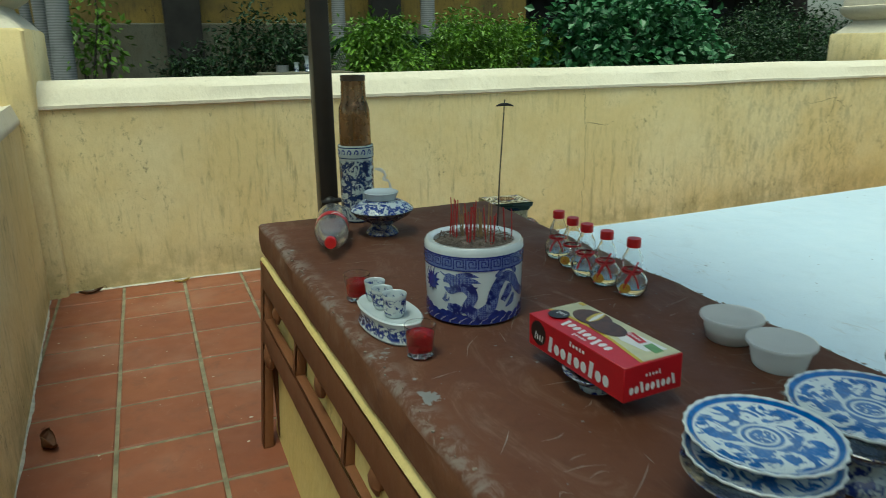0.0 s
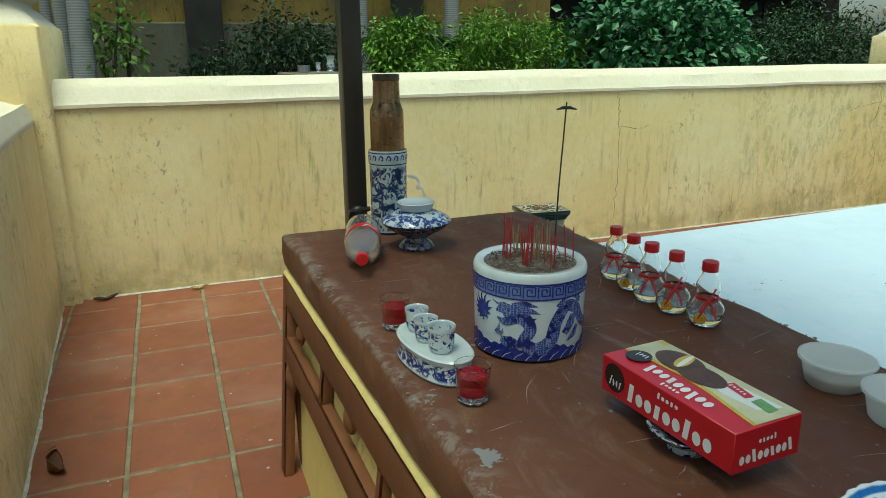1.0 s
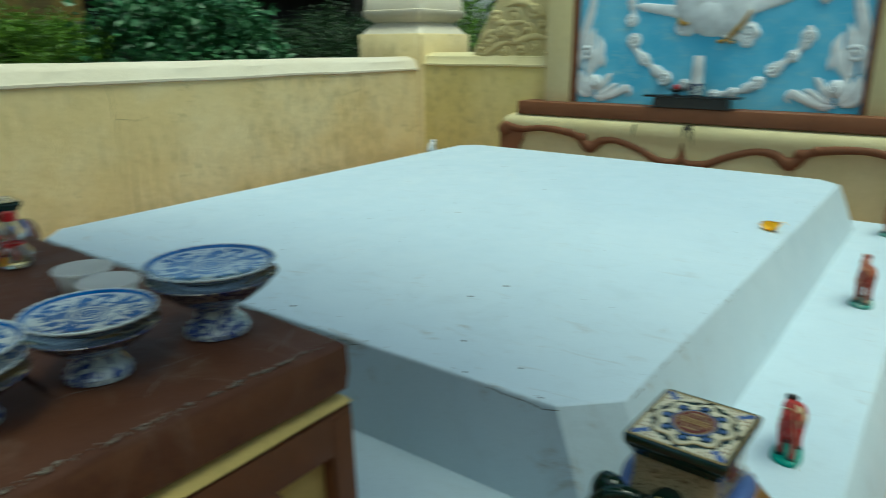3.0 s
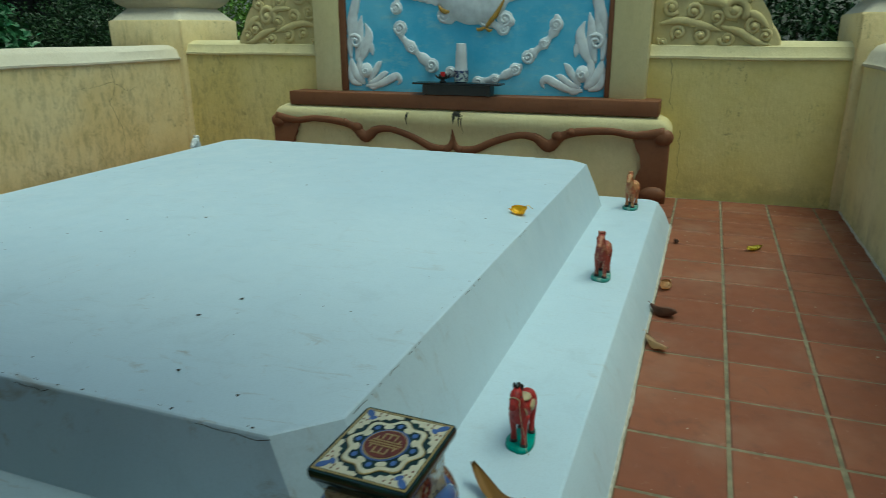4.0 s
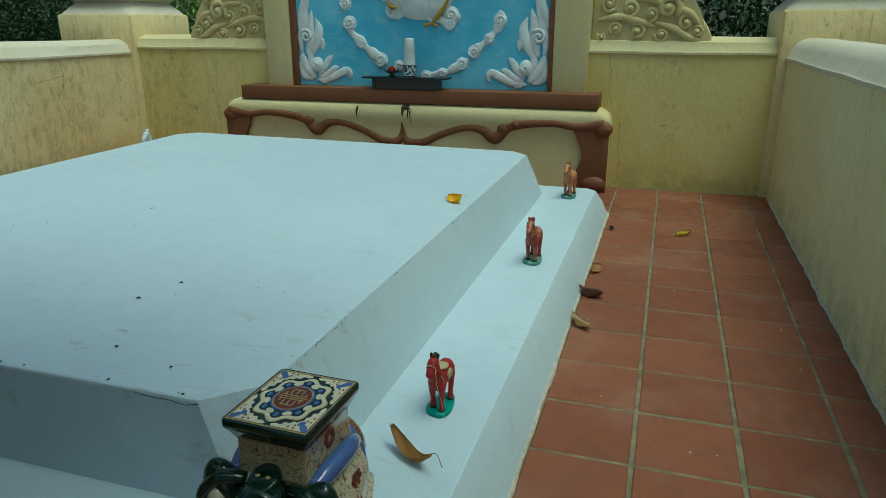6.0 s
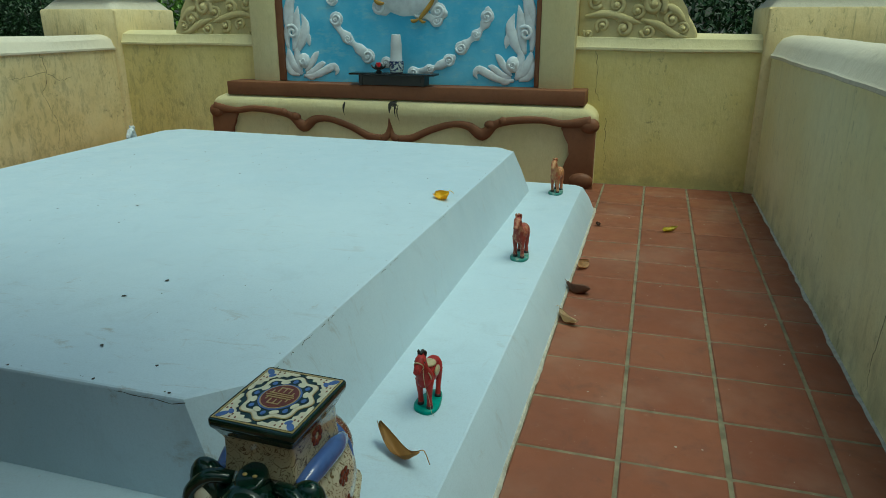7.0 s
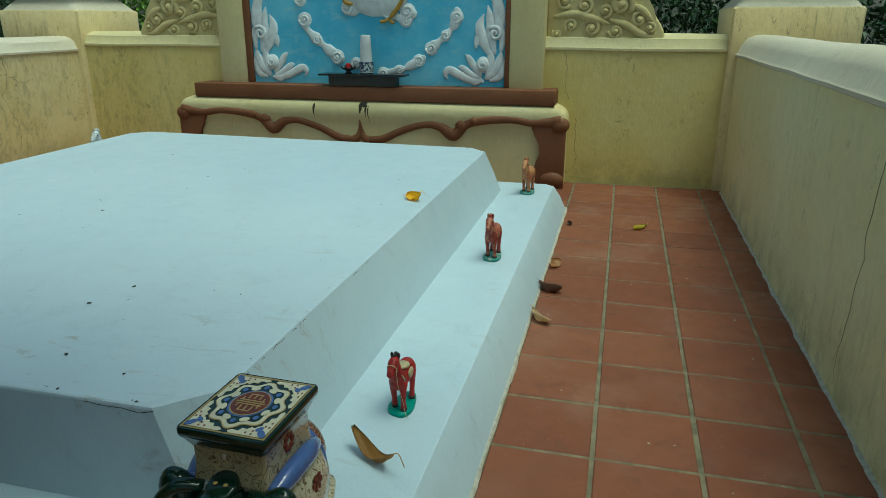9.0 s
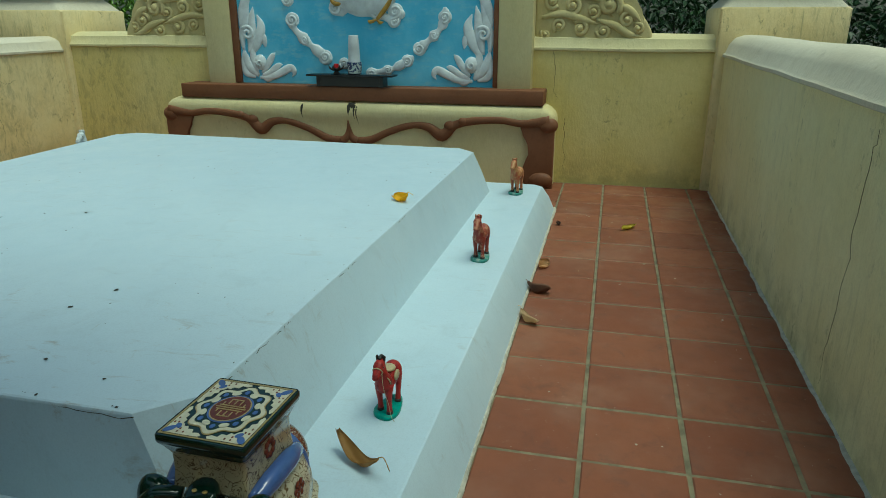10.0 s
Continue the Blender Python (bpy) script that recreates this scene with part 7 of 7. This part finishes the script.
fallen_leaf(1.872, -0.062, 0.171, 0.165, 0.040, 0.55, -123, (0.30, 0.17, 0.05), (0.22, 0.11, 0.03), "brown curled dry leaf on the tomb ledge")
fallen_leaf(3.42, 0.275, 0.426, 0.105, 0.055, 0.5, -125, (0.72, 0.46, 0.02), (0.60, 0.34, 0.02), "yellow curled leaf on the tomb slab", pitch=-14, roll=28)
fallen_leaf(4.68, -0.75, 0.0, 0.13, 0.045, 0.15, -38, (0.50, 0.42, 0.06), (0.34, 0.27, 0.05), "yellow-green leaf on the floor tiles")
fallen_leaf(3.89, -0.307, 0.0, 0.11, 0.055, 0.3, -20, (0.45, 0.27, 0.13), (0.35, 0.2, 0.09), "tan dry leaf beside the tomb ledge", roll=35)
fallen_leaf(3.51, -0.315, 0.0, 0.13, 0.075, 0.5, 60, (0.13, 0.06, 0.035), (0.07, 0.035, 0.02), "dark brown curled leaf beside the tomb ledge", roll=40)
fallen_leaf(3.185, -0.31, 0.0, 0.15, 0.055, 0.35, 35, (0.48, 0.36, 0.21), (0.36, 0.24, 0.13), "pale brown curled leaf beside the tomb ledge", roll=30)
fallen_leaf(4.67, -0.332, 0.0, 0.05, 0.03, 0.4, 10, (0.06, 0.03, 0.02), (0.03, 0.015, 0.01), "small black dry leaf beside the tomb ledge")
fallen_leaf(-0.345, 2.49, 0.0, 0.12, 0.06, 0.5, 100, (0.14, 0.06, 0.025), (0.07, 0.03, 0.015), "brown crumpled leaf at the wall foot", roll=45)
fallen_leaf(0.16, 4.03, 0.0, 0.09, 0.02, 0.2, 15, (0.45, 0.36, 0.14), (0.3, 0.22, 0.1), "thin straw-coloured leaf by the wall")
fallen_leaf(-0.28, 4.03, 0.0, 0.12, 0.03, 0.25, 20, (0.12, 0.06, 0.03), (0.06, 0.03, 0.02), "dark thin leaf in the corner")
fallen_leaf(3.50, 3.90, 0.0, 0.09, 0.04, 0.35, 20, (0.52, 0.33, 0.03), (0.40, 0.22, 0.03), "yellow leaf behind the tomb")

M_crack = mat_plain("crack_shadow_dirt", (0.05, 0.04, 0.02), 0.95, vary=0.4, scale=30)


def crack(parent, pts, w, normal):
    """A hairline crack on a wall."""
    rnd = random.Random(len(pts))
    P = []
    for a, b in zip(pts, pts[1:]):
        for k in range(7):
            q = Vector(a).lerp(Vector(b), k / 7)
            j = Vector((rnd.gauss(0, 0.006), rnd.gauss(0, 0.006), rnd.gauss(0, 0.005)))
            nv = Vector(normal)
            P.append(q + j - nv * j.dot(nv))
    P.append(Vector(pts[-1]))
    bm = bmesh.new()
    add_tube(bm, P, [w, w * 1.2, w * 0.7, w, w * 0.3], 5, up=normal, flat=0.4)
    return part("crack", bm, M_crack, parent)


wn, we, ws = bpy.data.objects["wall_north"], bpy.data.objects["wall_east"], bpy.data.objects["wall_south"]
ys = Y1 - 0.0008
crack(wn, [(2.72, ys, 0.935), (2.735, ys, 0.83), (2.745, ys, 0.70), (2.755, ys, 0.45), (2.745, ys, 0.22), (2.745, ys, 0.02)], 0.0014, (0, -1, 0))
crack(wn, [(2.745, ys, 0.72), (2.90, ys, 0.70), (2.98, ys, 0.72)], 0.0011, (0, -1, 0))
crack(wn, [(5.02, ys, 0.94), (5.06, ys, 0.80), (4.98, ys, 0.62), (5.08, ys, 0.40), (5.05, ys, 0.18)], 0.0014, (0, -1, 0))
crack(wn, [(5.05, ys, 0.80), (4.85, ys, 0.77), (4.7, ys, 0.76)], 0.0010, (0, -1, 0))
crack(wn, [(5.06, ys, 0.78), (5.18, ys, 0.72), (5.3, ys, 0.74)], 0.0010, (0, -1, 0))
xs = X1 - 0.0008
crack(we, [(xs, -0.15, 0.985), (xs, -0.17, 0.86), (xs, -0.16, 0.7), (xs, -0.205, 0.62)], 0.0013, (-1, 0, 0))
crack(we, [(xs, -0.26, 0.5), (xs, -0.255, 0.3), (xs, -0.27, 0.1)], 0.0013, (-1, 0, 0))
yw = Y0 + 0.0008
crack(ws, [(2.72, yw, 0.90), (2.755, yw, 0.70), (2.76, yw, 0.48), (2.80, yw, 0.22), (2.82, yw, 0.04)], 0.0014, (0, 1, 0))

# worn dark lines where the slab's edge and foot have opened
for x0, x1 in ((1.72, 1.98), (2.02, 2.11), (2.45, 2.62), (3.1, 3.22)):
    crack(tomb, [(x0, 0.2095, SZ - 0.007), (0.5 * (x0 + x1), 0.2090, SZ - 0.009), (x1, 0.2095, SZ - 0.007)], 0.0012, (0, -1, 0))
for y0, y1 in ((0.32, 0.50), (0.9, 1.0)):
    crack(tomb, [(1.5915, y0, SZ - 0.010), (1.5915, y1, SZ - 0.009)], 0.0011, (-1, 0, 0))

# dark mould stains with drips on the pedestal's cream shoulder
for y, z0, z1, w in ((1.455, 0.59, 0.50, 0.020), (1.41, 0.59, 0.47, 0.010), (1.39, 0.585, 0.42, 0.006), (1.86, 0.575, 0.47, 0.011), (1.43, 0.592, 0.55, 0.03)):
    bm = bmesh.new()
    add_tube(bm, [(ped_front(z) - 0.0006, y + 0.006 * math.sin(z * 40), z) for z in np.linspace(z0, z1, 9)], [w * 0.5, w, w * 0.7, w * 0.35, w * 0.1], 8, up=(1, 0, 0), flat=0.06)
    part("stain", bm, mat_plain("black_mould", (0.045, 0.042, 0.03), 0.95, vary=0.5, scale=50), pedestal)

# lime mortar run along the foot of the ledge and of the south wall
def lime_line(name, a, b, w, seed, label, h=0.01):
    rnd = random.Random(seed)
    a, b = Vector(a), Vector(b)
    d = (b - a).normalized()
    s = Vector((-d.y, d.x, 0))
    n = int((b - a).length / 0.03)
    rows = []
    for i in range(n + 1):
        o = a.lerp(b, i / n)
        q = w * (0.75 + 0.6 * noise.noise(o * 6 + Vector((seed, 0, 0))) + 0.35 * noise.noise(o * 25))
        q = max(0.003, q)
        rows.append([tuple(o - s * 0.03 + Vector((0, 0, h * 1.6))), tuple(o + Vector((0, 0, h))), tuple(o + s * q * 0.6 + Vector((0, 0, h * 0.8))), tuple(o + s * q + Vector((0, 0, 0.0005)))])
    bm = bmesh.new()
    add_loft(bm, rows, close=False, caps=False)
    return tagged(part(name, bm, M_plasterwhite, None, smooth="all"), label, "mortar", kind="structure")


lime_line("mortar_fillet_tomb", (5.06, -0.279, 0), (1.2, -0.279, 0), 0.011, 3, "rough lime mortar along the tomb foot")
lime_line("mortar_fillet_south", (1.0, Y0, 0), (5.8, Y0, 0), 0.016, 5, "pale lime mortar along the wall foot", 0.006)
lime_line("mortar_fillet_north", (5.75, Y1, 0), (-0.36, Y1, 0), 0.014, 9, "pale lime mortar along the wall foot", 0.006)
lime_line("mortar_fillet_west", (-0.471, 4.0, 0), (-0.38, 2.05, 0), 0.012, 7, "pale lime mortar along the wall foot", 0.006)


def flakes(name, spots, mat, label, category, thick=0.0006):
    """Irregular thin flakes, one mesh of many."""
    bm = bmesh.new()
    for (x, y, z, r, nz) in spots:
        n = 9
        lift = random.uniform(0, 0.0012)
        pts = []
        for i in range(n):
            a = 2 * math.pi * i / n
            q = r * random.uniform(0.5, 1.15)
            pts.append((x + q * math.cos(a) * 1.2, y + q * math.sin(a), z + lift))
        add_poly(bm, pts, (0, 0, thick))
    ob = part(name, bm, mat)
    return tagged(ob, label, category, kind="stuff")


rnd = random.Random(77)
spots = []
for i in range(230):
    x, y = (rnd.uniform(-0.38, 0.3), rnd.uniform(2.2, 4.0)) if i % 3 == 0 else (rnd.uniform(1.6, 5.7), rnd.uniform(-1.3, -0.33))
    spots.append((x, y, 0.0012, 0.001 + 0.005 * rnd.random() ** 4, 1))
flakes("lime_spatter", spots, M_plasterwhite, "white lime spatter on the floor tiles", "spatter")


def slab_z(x, y):
    k = min((x - 1.603) / 1.4, (4.796 - x) / 1.4, (y - 0.221) / 1.15, (2.816 - y) / 1.15, 0.99)
    return SZ + 0.0005 + 0.008 * (1 - (1 - max(0.0, k)) ** 2)


spots = [(x, y, slab_z(x, y) + 0.001, r * 0.58, 1) for x, y, r in ((4.09, 1.99, 0.014), (2.17, 0.80, 0.012), (2.03, 0.84, 0.013), (2.89, 1.50, 0.009), (2.65, 1.39, 0.007), (2.84, 1.66, 0.006), (3.87, 1.53, 0.008), (3.59, 1.44, 0.011), (3.89, 2.34, 0.007), (3.57, 2.10, 0.007), (1.75, 0.67, 0.010), (1.70, 0.47, 0.009), (1.66, 1.22, 0.011), (2.1, 1.75, 0.006), (3.0, 0.95, 0.005))]
spots += [(x, y, slab_z(x, y) + 0.001, 0.001 + 0.0028 * rnd.random() ** 3, 1) for x, y in ((rnd.uniform(1.6, 4.5), rnd.uniform(0.3, 2.8)) for i in range(110))]
spots += [(1.606 + rnd.gauss(0, 0.004), rnd.uniform(0.35, 2.7), SZ + 0.001, 0.001 + 0.003 * rnd.random(), 1) for i in range(34)]
spots += [(rnd.uniform(1.7, 4.4), 0.226 + rnd.gauss(0, 0.004), SZ + 0.001, 0.001 + 0.002 * rnd.random(), 1) for i in range(12)]
flakes("tomb_speck", spots, mat_plain("black_grit", (0.04, 0.038, 0.03), 0.9, vary=0.6, scale=90), "dark specks and grit on the tomb slab", "specks")

# chipped paint along the table's edges and scuffs on its top
M_chip = mat_plain("bare_cement_chip", (0.25, 0.21, 0.16), 0.9, vary=0.4, scale=70, bump=0.5, where="Position")
spots = [(rnd.uniform(TX0 + 0.06, TX1 - 0.02), TY0 + 0.014 + rnd.gauss(0, 0.004), TZ - 0.0008, 0.001 + 0.004 * rnd.random() ** 3, 1) for i in range(200)]
spots += [(TX0 + 0.004 + 0.02 * (TY1 - y) + rnd.gauss(0.004, 0.004), y, TZ - 0.0012, 0.001 + 0.003 * rnd.random() ** 3, 1) for y in [rnd.uniform(TY0, TY1) for i in range(60)]]
spots += [(TX1 - 0.014 + rnd.gauss(0, 0.004), rnd.uniform(TY0, TY1), TZ - 0.0008, 0.001 + 0.003 * rnd.random() ** 3, 1) for i in range(120)]
flakes("edge_chip", spots, M_chip, "pale chips along the table's worn edges", "chips", 0.0016)
spots = []
spots += [(rnd.uniform(0.42, 1.12), rnd.uniform(0.52, 2.3), TZ + 0.0006, 0.0006 + 0.0022 * rnd.random() ** 3, 1) for i in range(240)]
flakes("paint_scuff", spots, mat_plain("pale_paint_scuff", (0.20, 0.21, 0.205), 0.85, vary=0.45, scale=60), "pale blue-grey paint scuffs on the tabletop", "scuffs", 0.0003)
bm = bmesh.new()
for i in range(110):
    o = Vector((rnd.uniform(0.44, 1.1), rnd.uniform(0.54, 2.3), TZ + 0.0008))
    a, ln = rnd.gauss(0.35, 0.5), rnd.uniform(0.008, 0.05)
    d = Vector((math.cos(a), math.sin(a), 0)) * ln
    add_tube(bm, smooth_path([o - d, o + Vector((rnd.gauss(0, 0.004), rnd.gauss(0, 0.004), 0)), o + d], 4), [0.0002, 0.0008, 0.0002], 4, up=(0, 0, 1), flat=0.3)
tagged(part("scratch", bm, mat_plain("pale_scratch", (0.30, 0.26, 0.22), 0.9, vary=0.4, scale=60)), "fine pale scratches on the tabletop", "scratches", kind="stuff")
